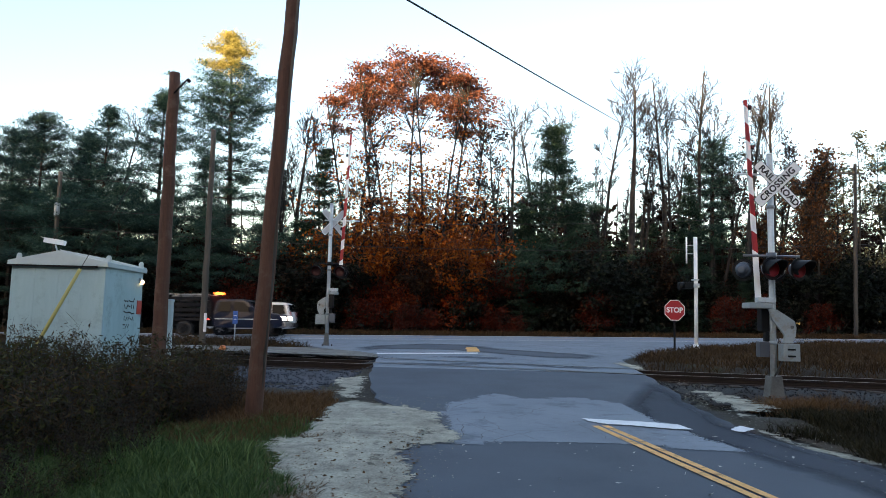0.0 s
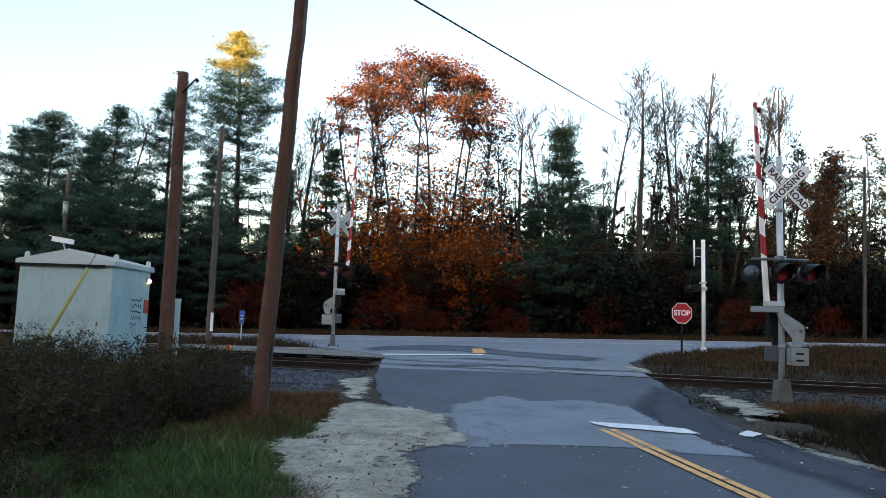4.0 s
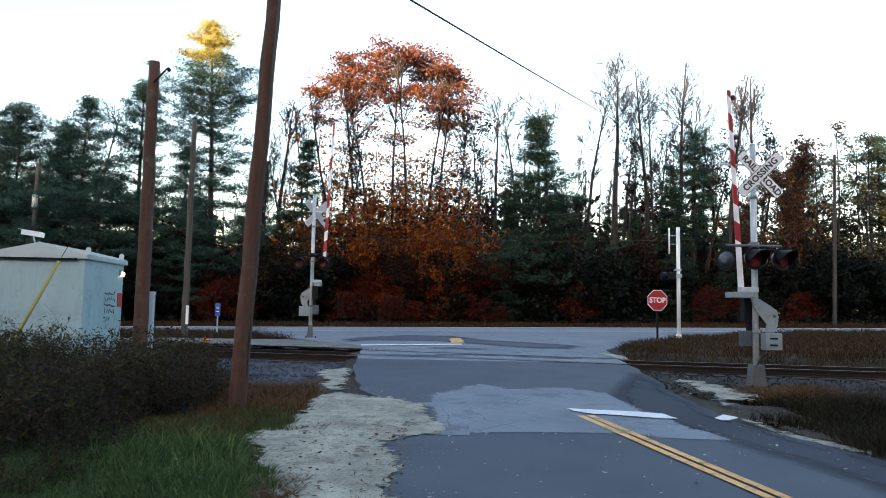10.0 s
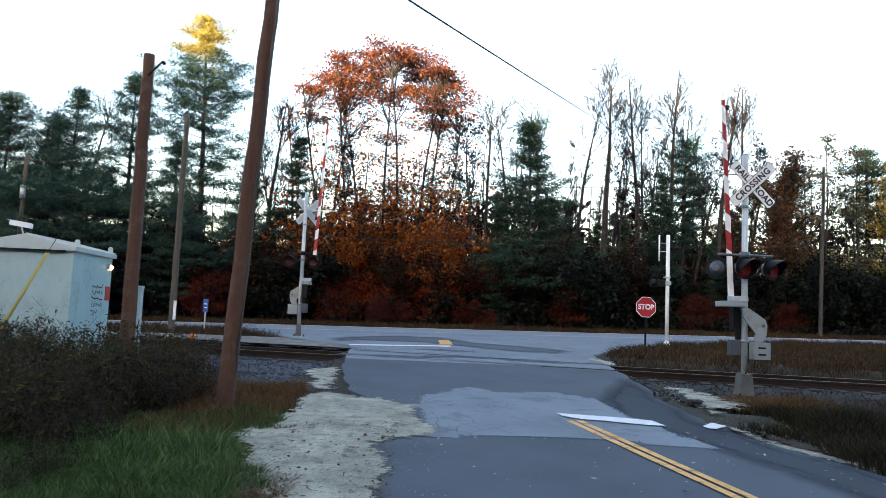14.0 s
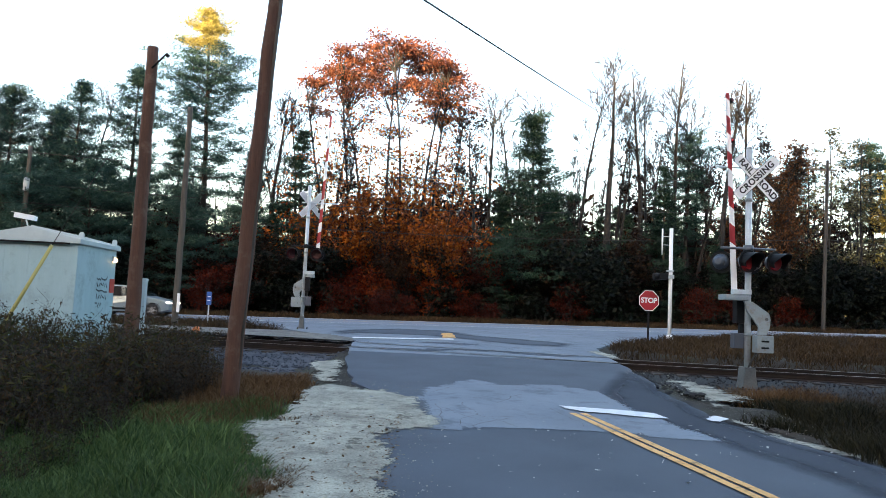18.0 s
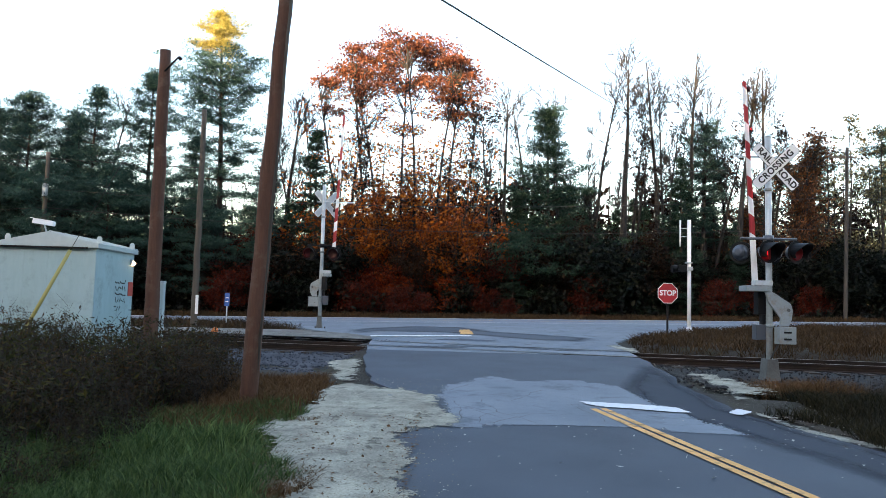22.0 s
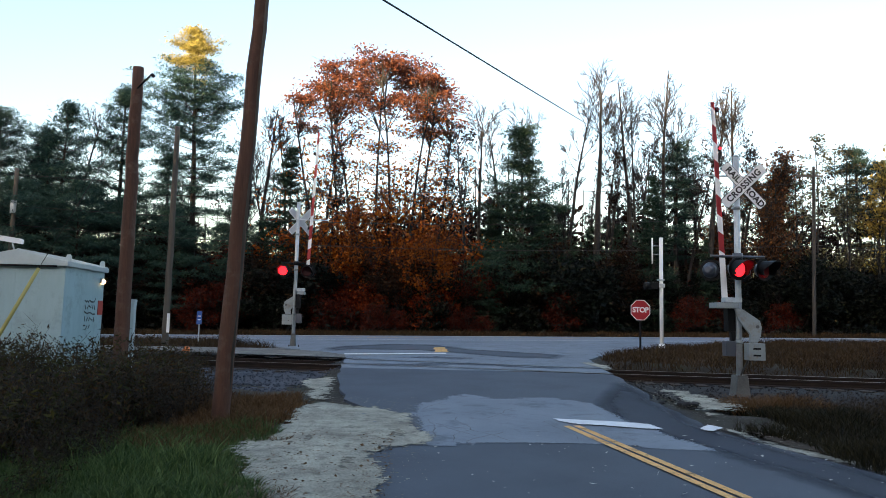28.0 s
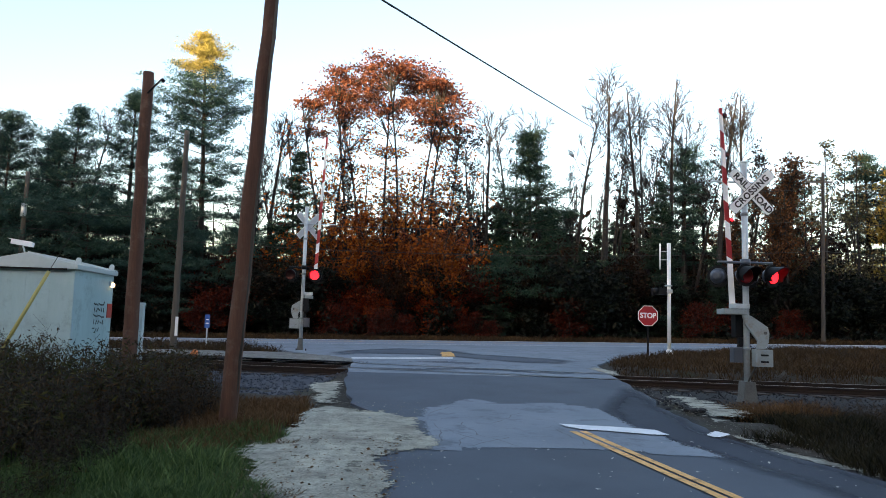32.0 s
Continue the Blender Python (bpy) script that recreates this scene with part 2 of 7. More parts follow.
LAMP_LIT = glow("lit_red_lamp", (1.0, 0.014, 0.02), 0.85)
LAMP_AMBER = glow("amber_beacon", (1.0, 0.10, 0.015), 2.2)
LAMP_WARM = glow("warm_wall_lamp", (1.0, 0.66, 0.30), 0.9)
LAMP_HEAD = glow("headlamp_glow", (1.0, 0.93, 0.8), 2.5)
LAMP_TAIL = glow("tail_lamp_glow", (1.0, 0.05, 0.04), 1.5)
SHED_WALL = surface("painted_steel_wall", (0.29, 0.435, 0.465), (0.385, 0.55, 0.585), 6.0, 0.9, 0.55, bump=0.06, depth=0.003, stretch=(1, 1, 0.3), stain=(0.28, 0.40, 0.43))
SHED_ROOF = surface("painted_steel_roof", (0.40, 0.49, 0.51), (0.51, 0.60, 0.62), 8.0, 1.0, 0.34, bump=0.05, depth=0.003)
YELLOW = paint("yellow_guard", (0.44, 0.40, 0.13), 0.5)
LINE_WHITE = surface("worn_white_marking", (0.55, 0.57, 0.60), (0.82, 0.84, 0.86), 40.0, 4.0, 0.7, bump=0.2, depth=0.004)
LINE_YELLOW = surface("worn_yellow_marking", (0.58, 0.29, 0.08), (0.84, 0.49, 0.17), 40.0, 3.0, 0.7, bump=0.2, depth=0.004, stain=(0.26, 0.15, 0.05))
CABLE = paint("black_cable", (0.02, 0.02, 0.02), 0.6)
BLUE_SIGN = paint("blue_sign", (0.024, 0.112, 0.416), 0.4)
NOTICE_RED = paint("faded_red_notice", (0.50, 0.055, 0.035), 0.5)
ORANGE = paint("orange_plastic", (0.75, 0.20, 0.04), 0.5)
# evergreen leaf colours darkened to hold the shade under the trees
SHADED_LEAF = foliage("shaded_undergrowth_leaves", [(0.0016, 0.0032, 0.0024), (0.0036, 0.0064, 0.0044), (0.008, 0.0125, 0.0075)], 0.5, 0.2)
BARK = surface("grey_bark", (0.010, 0.010, 0.011), (0.030, 0.029, 0.030), 12.0, 1.0, 0.95, bump=0.7, depth=0.02, stretch=(2, 2, 0.4))
BARK_DARK = surface("dark_bark", (0.016, 0.013, 0.012), (0.05, 0.042, 0.036), 12.0, 1.0, 0.95, bump=0.7, depth=0.02, stretch=(2, 2, 0.4))
PINE = foliage("pine_needles", [(0.015, 0.042, 0.037), (0.034, 0.080, 0.066), (0.072, 0.132, 0.102)], 0.5, 0.3)
RUSSET_LEAF = foliage("withered_oak_leaves", [(0.03, 0.014, 0.008), (0.085, 0.038, 0.018), (0.17, 0.08, 0.035)], 0.6, 0.3)
LACE_LEAF = foliage("thin_olive_leaves", [(0.035, 0.038, 0.024), (0.085, 0.082, 0.045), (0.19, 0.165, 0.085)], 0.6, 0.35)
# pine needles with the low sunlight put into their colour
PINE_SUNLIT = foliage("sunlit_pine_needles", [(0.17, 0.165, 0.05), (0.30, 0.275, 0.085), (0.42, 0.37, 0.13)], 0.5, 0.35)
SPRUCE = foliage("spruce_needles", [(0.009, 0.025, 0.018), (0.020, 0.048, 0.033), (0.042, 0.078, 0.052)], 0.5, 0.2)
OAK_TOP = foliage("oak_leaves_russet", [(0.045, 0.016, 0.011), (0.120, 0.044, 0.028), (0.235, 0.098, 0.055)], 0.5, 0.4)
OAK_EMBER = foliage("oak_leaves_ember", [(0.06, 0.009, 0.004), (0.20, 0.034, 0.009), (0.38, 0.080, 0.018)], 0.5, 0.4)
OAK_LOW = foliage("oak_leaves_amber", [(0.070, 0.015, 0.005), (0.23, 0.058, 0.010), (0.42, 0.14, 0.018)], 0.5, 0.4)
MAPLE = foliage("maple_leaves_red", [(0.015, 0.0022, 0.0018), (0.06, 0.0085, 0.005), (0.16, 0.026, 0.010)], 0.5, 0.3)
# brown leaves, darkened so the colour includes the wood's overhead shade
BROWN_LEAF_SHADED = foliage("shaded_brown_leaves", [(0.0055, 0.0034, 0.0024), (0.018, 0.0088, 0.0047), (0.043, 0.021, 0.010)], 0.6, 0.25)
# yellow-brown leaves brightened: the sun on the tree is in the colour
SUNLIT_LEAF = foliage("pale_leaves", [(0.16, 0.128, 0.036), (0.32, 0.24, 0.06), (0.48, 0.33, 0.072)], 0.6, 0.4)
BRUSH_LEAF = foliage("brush_leaves", [(0.0146, 0.0102, 0.00624), (0.0379, 0.0229, 0.0104), (0.109, 0.0612, 0.0229)], 0.7, 0.2)
BRUSH_GREEN = foliage("brush_leaves_green", [(0.0133, 0.0162, 0.00709), (0.0327, 0.0365, 0.0121), (0.111, 0.0878, 0.0223)], 0.7, 0.2)
GRASS = foliage("green_grass", [(0.017, 0.038, 0.011), (0.056, 0.106, 0.032), (0.17, 0.235, 0.085)], 0.6, 0.25)
DRY_GRASS = foliage("dry_grass", [(0.016, 0.00986, 0.00491), (0.043, 0.0246, 0.011), (0.0926, 0.0553, 0.0246)], 0.7, 0.2)
LITTER = foliage("tawny_litter", [(0.05, 0.025, 0.010), (0.12, 0.062, 0.026), (0.21, 0.122, 0.058)], 0.7, 0.2)
LAMP_BACK = paint("grey_lamp_housing", (0.10, 0.115, 0.14), 0.35, 0.3)
VERGE_GRASS = foliage("dull_verge_grass", [(0.005, 0.0045, 0.0026), (0.016, 0.0135, 0.006), (0.046, 0.038, 0.016)], 0.7, 0.2)
PALE_BIT = surface("bleached_leaf", (0.30, 0.29, 0.26), (0.55, 0.54, 0.50), 40.0, 3.0, 0.8)
FALLEN = foliage("fallen_leaves", [(0.05, 0.025, 0.012), (0.13, 0.07, 0.035), (0.26, 0.18, 0.11)], 0.6, 0.1)
TYRE = paint("tyre_rubber", (0.018, 0.018, 0.019), 0.8)
RIM = surface("wheel_rim", (0.252, 0.252, 0.258), (0.36, 0.36, 0.36), 30.0, 4.0, 0.35, 0.7, 0.02, 0.002)
WINDOW = glass_like("dark_car_window", (0.003, 0.005, 0.007))
WINDOW.node_tree.nodes["Principled BSDF"].inputs["Specular IOR Level"].default_value = 0.05
WINDOW.node_tree.nodes["Principled BSDF"].inputs["Coat Weight"].default_value = 0.0
TRIM = paint("black_trim", (0.012, 0.012, 0.014), 0.6)
TRIM.node_tree.nodes["Principled BSDF"].inputs["Specular IOR Level"].default_value = 0.1


# ---- mesh helpers ----
def part(name, bm, material, parent=None, label=""):
    """Links a bmesh, or a finished mesh, as one mesh object under parent."""
    if isinstance(bm, bmesh.types.BMesh):
        me = bpy.data.meshes.new(name)
        bm.normal_update()
        bm.to_mesh(me)
        bm.free()
    else:
        me = bm
    if not me.materials:
        for k in material if isinstance(material, (list, tuple)) else [material]:
            me.materials.append(k)
    ob = new(name, me)
    if parent is not None:
        ob.parent = parent
    if label:
        tagged(ob, label)
    return ob


def thing(name, m, label, category, group="", kind=""):
    ob = new(name)
    ob.empty_display_size = 0.2
    ob.matrix_basis = m
    return tagged(ob, label, category, group, kind)


def mesh_of(name, verts, faces, smooth=False):
    me = bpy.data.meshes.new(name)
    me.from_pydata([tuple(v) for v in verts], [], [tuple(f) for f in faces])
    if smooth:
        me.polygons.foreach_set("use_smooth", [True] * len(me.polygons))
    me.update()
    return me


def tri_mesh(name, verts, tris):
    """A mesh from arrays of points and triangles."""
    me = bpy.data.meshes.new(name)
    verts, tris = np.asarray(verts, dtype=np.float32), np.asarray(tris, dtype=np.int32)
    me.vertices.add(len(verts))
    me.vertices.foreach_set("co", verts.ravel())
    me.loops.add(tris.size)
    me.loops.foreach_set("vertex_index", tris.ravel())
    me.polygons.add(len(tris))
    me.polygons.foreach_set("loop_start", np.arange(0, tris.size, tris.shape[1], dtype=np.int32))
    me.update(calc_edges=True)
    return me


def box(bm, x0, x1, y0, y1, z0, z1, bevel=0.0, m=None):
    r = bmesh.ops.create_cube(bm, size=1.0)
    v = r["verts"]
    t = Matrix.Translation(((x0 + x1) / 2, (y0 + y1) / 2, (z0 + z1) / 2)) @ Matrix.Diagonal((x1 - x0, y1 - y0, z1 - z0, 1))
    bmesh.ops.transform(bm, matrix=(m or Matrix()) @ t, verts=v)
    if bevel:
        edges = list({e for k in v for e in k.link_edges})
        bmesh.ops.bevel(bm, geom=edges, offset=bevel, segments=2, affect="EDGES", profile=0.7)


def rod(bm, a, b, r0, r1=None, n=12, caps=True):
    """A tapered rod from a to b."""
    a, b = Vector(a), Vector(b)
    d = b - a
    r = bmesh.ops.create_cone(bm, cap_ends=caps, cap_tris=False, segments=n, radius1=r0, radius2=r0 if r1 is None else r1, depth=d.length)
    q = d.to_track_quat("Z", "Y").to_matrix().to_4x4()
    bmesh.ops.transform(bm, matrix=Matrix.Translation((a + b) / 2) @ q, verts=r["verts"])
    for v in r["verts"]:
        for f in v.link_faces:
            f.smooth = len(f.verts) == 4


def slab(bm, outline, d0, d1, m=None, bevel=0.0):
    """An outline in x, z pushed from y = d0 to d1."""
    vs = [bm.verts.new((x, d0, z)) for x, z in outline]
    f = bm.faces.new(vs)
    r = bmesh.ops.extrude_face_region(bm, geom=[f])
    top = [k for k in r["geom"] if isinstance(k, bmesh.types.BMVert)]
    bmesh.ops.translate(bm, vec=(0, d1 - d0, 0), verts=top)
    if bevel:
        bmesh.ops.bevel(bm, geom=list({e for v in vs + top for e in v.link_edges}), offset=bevel, segments=2, affect="EDGES", profile=0.7)
        vs, top = [v for v in bm.verts if v.is_valid], []
    if m:
        bmesh.ops.transform(bm, matrix=m, verts=vs + top)
    bmesh.ops.recalc_face_normals(bm, faces=bm.faces[:])


def smoothed(bm):
    for f in bm.faces:
        f.smooth = True
    return bm


# ---- lie of the land ----
GY = (-400, 0, 5, 8, 10.5, 14, 17, 21, 24.7, 34, 43, 900)
GZ = (0, 0, 0.06, 0.17, 0.27, 0.42, 0.54, 0.64, 0.70, 0.80, 0.82, 0.8)
TRACK_AT, TRACK_TURN = Vector((1.3, 18.4, 0)), -12.7
TRACK_WAY = Vector((math.cos(radians(TRACK_TURN)), math.sin(radians(TRACK_TURN)), 0))
TRACK_SIDE = Vector((-TRACK_WAY.y, TRACK_WAY.x, 0))
LEFT_EDGE = ((-60, -0.2), (6.5, -0.2), (8.5, -0.35), (11.5, -0.64), (12.3, -1.02), (13.7, -1.22), (15.5, -1.42), (17.5, -1.5), (21, -1.7), (22.2, -2.5), (26, -4.4), (31, -7.2), (34, -14))
RIGHT_EDGE = ((-60, 5.6), (5, 5.4), (7.7, 4.83), (8.3, 4.64), (8.9, 4.44), (10.3, 4.15), (12.3, 4.22), (14.0, 4.46), (17.1, 4.75), (21.4, 5.3), (24.3, 6.8), (28.2, 10), (34, 18))


def road_z(x, y):
    """Height of the road surface and of the land it lies on."""
    s = np.clip((np.asarray(y, dtype=float) - 18) / 14, 0, 1)
    return np.interp(y, GY, GZ) + 0.016 * s * s * (3 - 2 * s) * np.clip(x, -60, 60)


def off_road(x, y):
    """How far a place lies outside the roads, in metres (0 on them)."""
    l = np.interp(y, [k[0] for k in LEFT_EDGE], [k[1] for k in LEFT_EDGE])
    r = np.interp(y, [k[0] for k in RIGHT_EDGE], [k[1] for k in RIGHT_EDGE])
    out = np.maximum(np.maximum(l - x, x - r), 0)
    return np.where((y > 33.5) & (y < 44.0), 0, np.where(y >= 44.0, y - 44.0, np.minimum(out, np.where(y < 33.5, 33.5 - y, 99))))


def land_z(x, y):
    x, y = np.asarray(x, dtype=float), np.asarray(y, dtype=float)
    off = np.clip(off_road(x, y) / 1.2, 0, 1)
    n = (x - TRACK_AT.x) * TRACK_SIDE.x + (y - TRACK_AT.y) * TRACK_SIDE.y
    bed = np.exp(-((n + 3.9) / 1.2) ** 2) * 0.30 + 0.42 * np.clip((3.3 - np.abs(n)) / 0.8, 0, 1)
    rough = 0.05 * np.sin(x * 1.7 + 0.6 * y) * np.sin(y * 1.3 - 0.4 * x) + 0.03 * np.sin(x * 4.1 + 1.0) * np.sin(y * 3.7)
    far = np.clip((y - 46) / 40, 0, 1) * 0.8
    isle = np.exp(-(((x - 12) / 7) ** 2) - ((y - 25) / 3.0) ** 2) * 0.10
    return road_z(x, y) - 0.045 + off * (rough - bed + isle) + far


def poly_sheet(name, outline, dz, material, step=0.6, rag=0.0, seed=1, over=None, kind="structure", label="", category="", feather=0.0, skirt=0.0, worn_in=False):
    """A sheet in plan, laid over the road surface dz above it; rag: how uneven its edge is."""
    rnd = random.Random(seed)
    edge = []
    for (ax, ay), (bx, by) in zip(outline, outline[1:] + outline[:1]):
        d = math.hypot(bx - ax, by - ay)
        k = max(1, int(d / (step * 0.4)))
        nx, ny = -(by - ay) / max(d, 1e-6), (bx - ax) / max(d, 1e-6)
        for i in range(k):
            u, w = i / k, 0.0
            if rag and i:
                w = rag * (noise.noise((seed * 7.3 + (ax + u * (bx - ax)) * 1.3, (ay + u * (by - ay)) * 1.3, 0.2)) * 1.3 + rnd.uniform(-0.45, 0.45))
            edge.append(Vector((ax + u * (bx - ax) + nx * w, ay + u * (by - ay) + ny * w)))
    xs, ys = [p.x for p in edge], [p.y for p in edge]
    pts = edge + [Vector((x, y)) for x in np.arange(min(xs) + 0.07, max(xs), step) for y in np.arange(min(ys) + 0.07, max(ys), step)]
    ne = len(edge)
    vs, _, fs, *_ = delaunay_2d_cdt(pts, [(i, (i + 1) % ne) for i in range(ne)], [], 1, 1e-5)
    zf = over or road_z
    co = [(p.x, p.y, float(zf(p.x, p.y)) + dz) for p in vs]
    fs = [f if (vs[f[1]] - vs[f[0]]).cross(vs[f[2]] - vs[f[0]]) > 0 else f[::-1] for f in fs]
    if skirt:
        used = {}
        for f in fs:
            for i in range(3):
                used[(f[i], f[(i + 1) % 3])] = True
        low = {}
        for i, j in [k for k in used if (k[1], k[0]) not in used]:
            for k in (i, j):
                if k not in low:
                    low[k] = len(co)
                    co.append((co[k][0], co[k][1], co[k][2] - skirt))
            fs += [(j, i, low[i]), (j, low[i], low[j])]
    me = mesh_of(name, co, fs, not skirt)
    if feather:
        p = np.array([(v[0], v[1]) for v in co])
        e0 = np.array([(v.x, v.y) for v in edge])
        e1 = np.roll(e0, -1, 0)
        d = e1 - e0
        u = np.clip(((p[:, None] - e0) * d).sum(2) / np.maximum((d * d).sum(1), 1e-9), 0, 1)
        far = np.linalg.norm(p[:, None] - (e0 + u[..., None] * d), axis=2).min(1)
        me.attributes.new("inside", "FLOAT", "POINT").data.foreach_set("value", np.minimum(far / feather, 1.0).astype(np.float32))
        material = ragged(material, 2.2 / feather, worn_in)
    ob = part(name, me, material)
    return tagged(ob, label, category, kind=kind)


# ---- ground and roads ----
def grid_sheet(name, xs, ys, zf, material):
    gx, gy = np.meshgrid(xs, ys)
    z = zf(gx, gy)
    v = np.stack([gx.ravel(), gy.ravel(), z.ravel()], 1)
    nx, ny = len(xs), len(ys)
    i = (np.arange(ny - 1)[:, None] * nx + np.arange(nx - 1)[None, :]).ravel()
    f = np.stack([i, i + 1, i + nx + 1, i + nx], 1)
    me = tri_mesh(name, v, f)
    me.polygons.foreach_set("use_smooth", [True] * len(me.polygons))
    return part(name, me, material)


gx = np.concatenate([-np.geomspace(1500, 22, 24), np.arange(-21.5, 21.6, 0.45), np.geomspace(22, 1500, 24)])
gy = np.concatenate([-np.geomspace(1500, 10, 18), np.arange(-9, 48, 0.45), np.geomspace(48.5, 1500, 26)])
ground = tagged(grid_sheet("ground", gx, gy, land_z, SOIL), "dark soil with leaf litter and dry weeds", "ground", kind="structure")


def edge_at(table, y):
    return float(np.interp(y, [k[0] for k in table], [k[1] for k in table]))


ys_near = [-40, -20, -8, 0, 4, 6.5, 8.5, 11.5, 12.3, 13.7, 15.5, 17.2]
approach = [(edge_at(LEFT_EDGE, y) - (0.5 if y < 11 else 0.0), y) for y in ys_near] + [(edge_at(RIGHT_EDGE, y), y) for y in [17.0, 14, 12.3, 10.3, 8.9, 8.3, 7.7, 5, 0, -8, -20, -40]]
poly_sheet("road_approach", approach, 0.0, ASPHALT, 0.9, 0.08, 3, skirt=0.2, label="dark patched asphalt approach road with ragged edges", category="road")
old_patch = [(3.82, 8.42), (3.58, 9.1), (3.42, 10.0), (3.22, 11.25), (3.05, 12.45), (2.6, 12.98), (1.95, 12.8), (1.55, 12.7), (1.2, 13.1), (0.85, 13.25), (0.4, 12.3), (0.0, 11.75), (-0.05, 10.9), (0.0, 10.2), (0.1, 9.5), (0.15, 8.6), (0.75, 8.68), (1.05, 8.86), (1.45, 8.88), (2.1, 8.9), (2.8, 8.64)]
poly_sheet("road_worn_patch", old_patch, 0.006, ASPHALT_OLD, 0.25, 0.05, 5, label="worn pale grey asphalt patch with cracks", feather=0.1, category="road")
overlay = [(3.3, 8.75), (3.0, 9.6), (2.8, 10.8), (2.9, 12.0), (3.3, 13.2), (3.9, 14.6), (4.4, 16.0), (4.7, 15.0), (4.6, 14.0), (4.4, 12.3), (4.3, 10.3), (4.6, 8.9), (4.95, 7.9), (5.5, 5.0), (5.6, 2.0), (4.1, 2.0), (4.0, 5.5), (3.7, 7.6)]
poly_sheet("road_edge_overlay", overlay, 0.004, ASPHALT_NEW, 0.2, 0.05, 6, label="newer dark asphalt along the road edge", feather=0.5, worn_in=True, category="road")
apron_ys = [17.2, 19, 21, 22.2, 26, 31, 33.9]
apron = [(edge_at(LEFT_EDGE, y), y) for y in apron_ys] + [(edge_at(RIGHT_EDGE, y), y) for y in [33.9, 31, 28.2, 24.3, 21.4, 19, 17.2]]
poly_sheet("road_junction", apron, 0.002, ASPHALT_OLD, 0.9, 0.06, 7, skirt=0.2, label="pale worn asphalt of the junction mouth", category="road")
poly_sheet("road_junction_patch", [(-3.04, 23.45), (-2.56, 27.5), (-0.56, 29.9), (1.51, 29.2), (2.37, 25.9), (4.02, 24.33), (5.4, 23.13), (4.42, 20.97), (2.88, 21.34), (1.68, 22.73), (0.32, 24.39), (-1.54, 24.42), (-2.35, 22.3)], 0.008, ASPHALT, 0.8, 0.12, 11, label="darker asphalt patch in the junction mouth", feather=0.8, worn_in=True, category="road")
poly_sheet("road_dark_streak", [(-0.9, 21.0), (1.2, 21.9), (2.4, 20.6), (1.6, 20.2), (0.4, 20.6)], 0.009, ASPHALT, 0.6, 0.1, 13, label="dark streak in the junction asphalt", feather=0.35, category="road")
poly_sheet("road_dark_streak", [(-1.4, 18.2), (0.2, 19.0), (1.8, 19.3), (4.6, 18.3), (4.6, 17.7), (1.7, 18.3), (0.2, 18.0), (-1.4, 17.6)], 0.009, ASPHALT, 0.6, 0.1, 14, label="dark asphalt between the rails", feather=0.3, category="road")
poly_sheet("road_crossing_strip", [(-1.5, 19.4), (0.5, 19.9), (3.0, 19.5), (5.0, 18.9), (5.0, 19.2), (2.5, 20.0), (0.5, 20.3), (-1.5, 19.9)], 0.010, ASPHALT, 0.8, 0.12, 12, label="dark asphalt strip beside the rails", feather=0.25, category="road")
highway = grid_sheet("road_highway", np.concatenate([-np.geomspace(900, 62, 10), np.arange(-60, 61, 3.0), np.geomspace(62, 900, 10)]), np.array([33.8, 36.0, 38.9, 41.5, 44.0]), lambda x, y: road_z(x, y) + 0.006, ASPHALT_ROAD)
tagged(highway, "grey asphalt highway with white edge lines", "road", kind="structure")


def strip(name, x0, x1, y0, y1, dz, material, label, rag=0.02, step=0.8, seed=1):
    return poly_sheet(name, [(x0, y0), (x1, y0), (x1, y1), (x0, y1)], dz, material, step, rag, seed, label=label, category="road marking")


for y in (34.7, 42.9):
    strip("edge_line", -75, 75, y, y + (0.14 if y < 40 else 0.7), 0.012, LINE_WHITE, "white edge line on the highway", 0.0, 3.0)
for y in (38.72, 38.98):
    strip("centre_line", -75, 75, y, y + 0.11, 0.012, LINE_YELLOW, "yellow centre line on the highway", 0.0, 3.0)


def along(a, b, w0, w1):
    """A band from a to b between two offsets to its right."""
    d = (Vector(b) - Vector(a)).normalized()
    n = Vector((d.y, -d.x))
    return [tuple(Vector(a) + n * w0), tuple(Vector(a) + n * w1), tuple(Vector(b) + n * w1), tuple(Vector(b) + n * w0)]


Y_NEAR, Y_FAR = (3.74, 2.0), (2.11, 10.1)
for w in (-0.005, 0.14):
    poly_sheet("double_yellow_line", along(Y_NEAR, Y_FAR, w, w + 0.098), 0.012, LINE_YELLOW, 0.3, 0.0, 21, label="worn yellow line of the double centre line", category="road marking")
poly_sheet("stop_bar", [(2.02, 10.68), (2.85, 10.52), (3.37, 10.30), (3.44, 9.9), (3.16, 9.92), (2.73, 10.07), (2.31, 10.15), (2.08, 10.39)], 0.022, LINE_WHITE, 0.05, 0.03, 31, label="broken white stop bar on the asphalt", feather=0.045, category="road marking")
poly_sheet("stop_bar_rest", [(3.92, 10.02), (4.2, 10.34), (4.34, 10.09), (4.08, 9.80), (3.94, 9.83)], 0.022, LINE_WHITE, 0.05, 0.03, 32, label="last scrap of the white stop bar", feather=0.04, category="road marking")
poly_sheet("far_stop_bar", [(-1.75, 21.45), (-0.43, 21.9), (1.22, 22.6), (1.26, 23.2), (-0.45, 22.5), (-1.80, 22.0)], 0.018, LINE_WHITE, 0.4, 0.03, 33, label="white stop bar beyond the tracks", category="road marking")
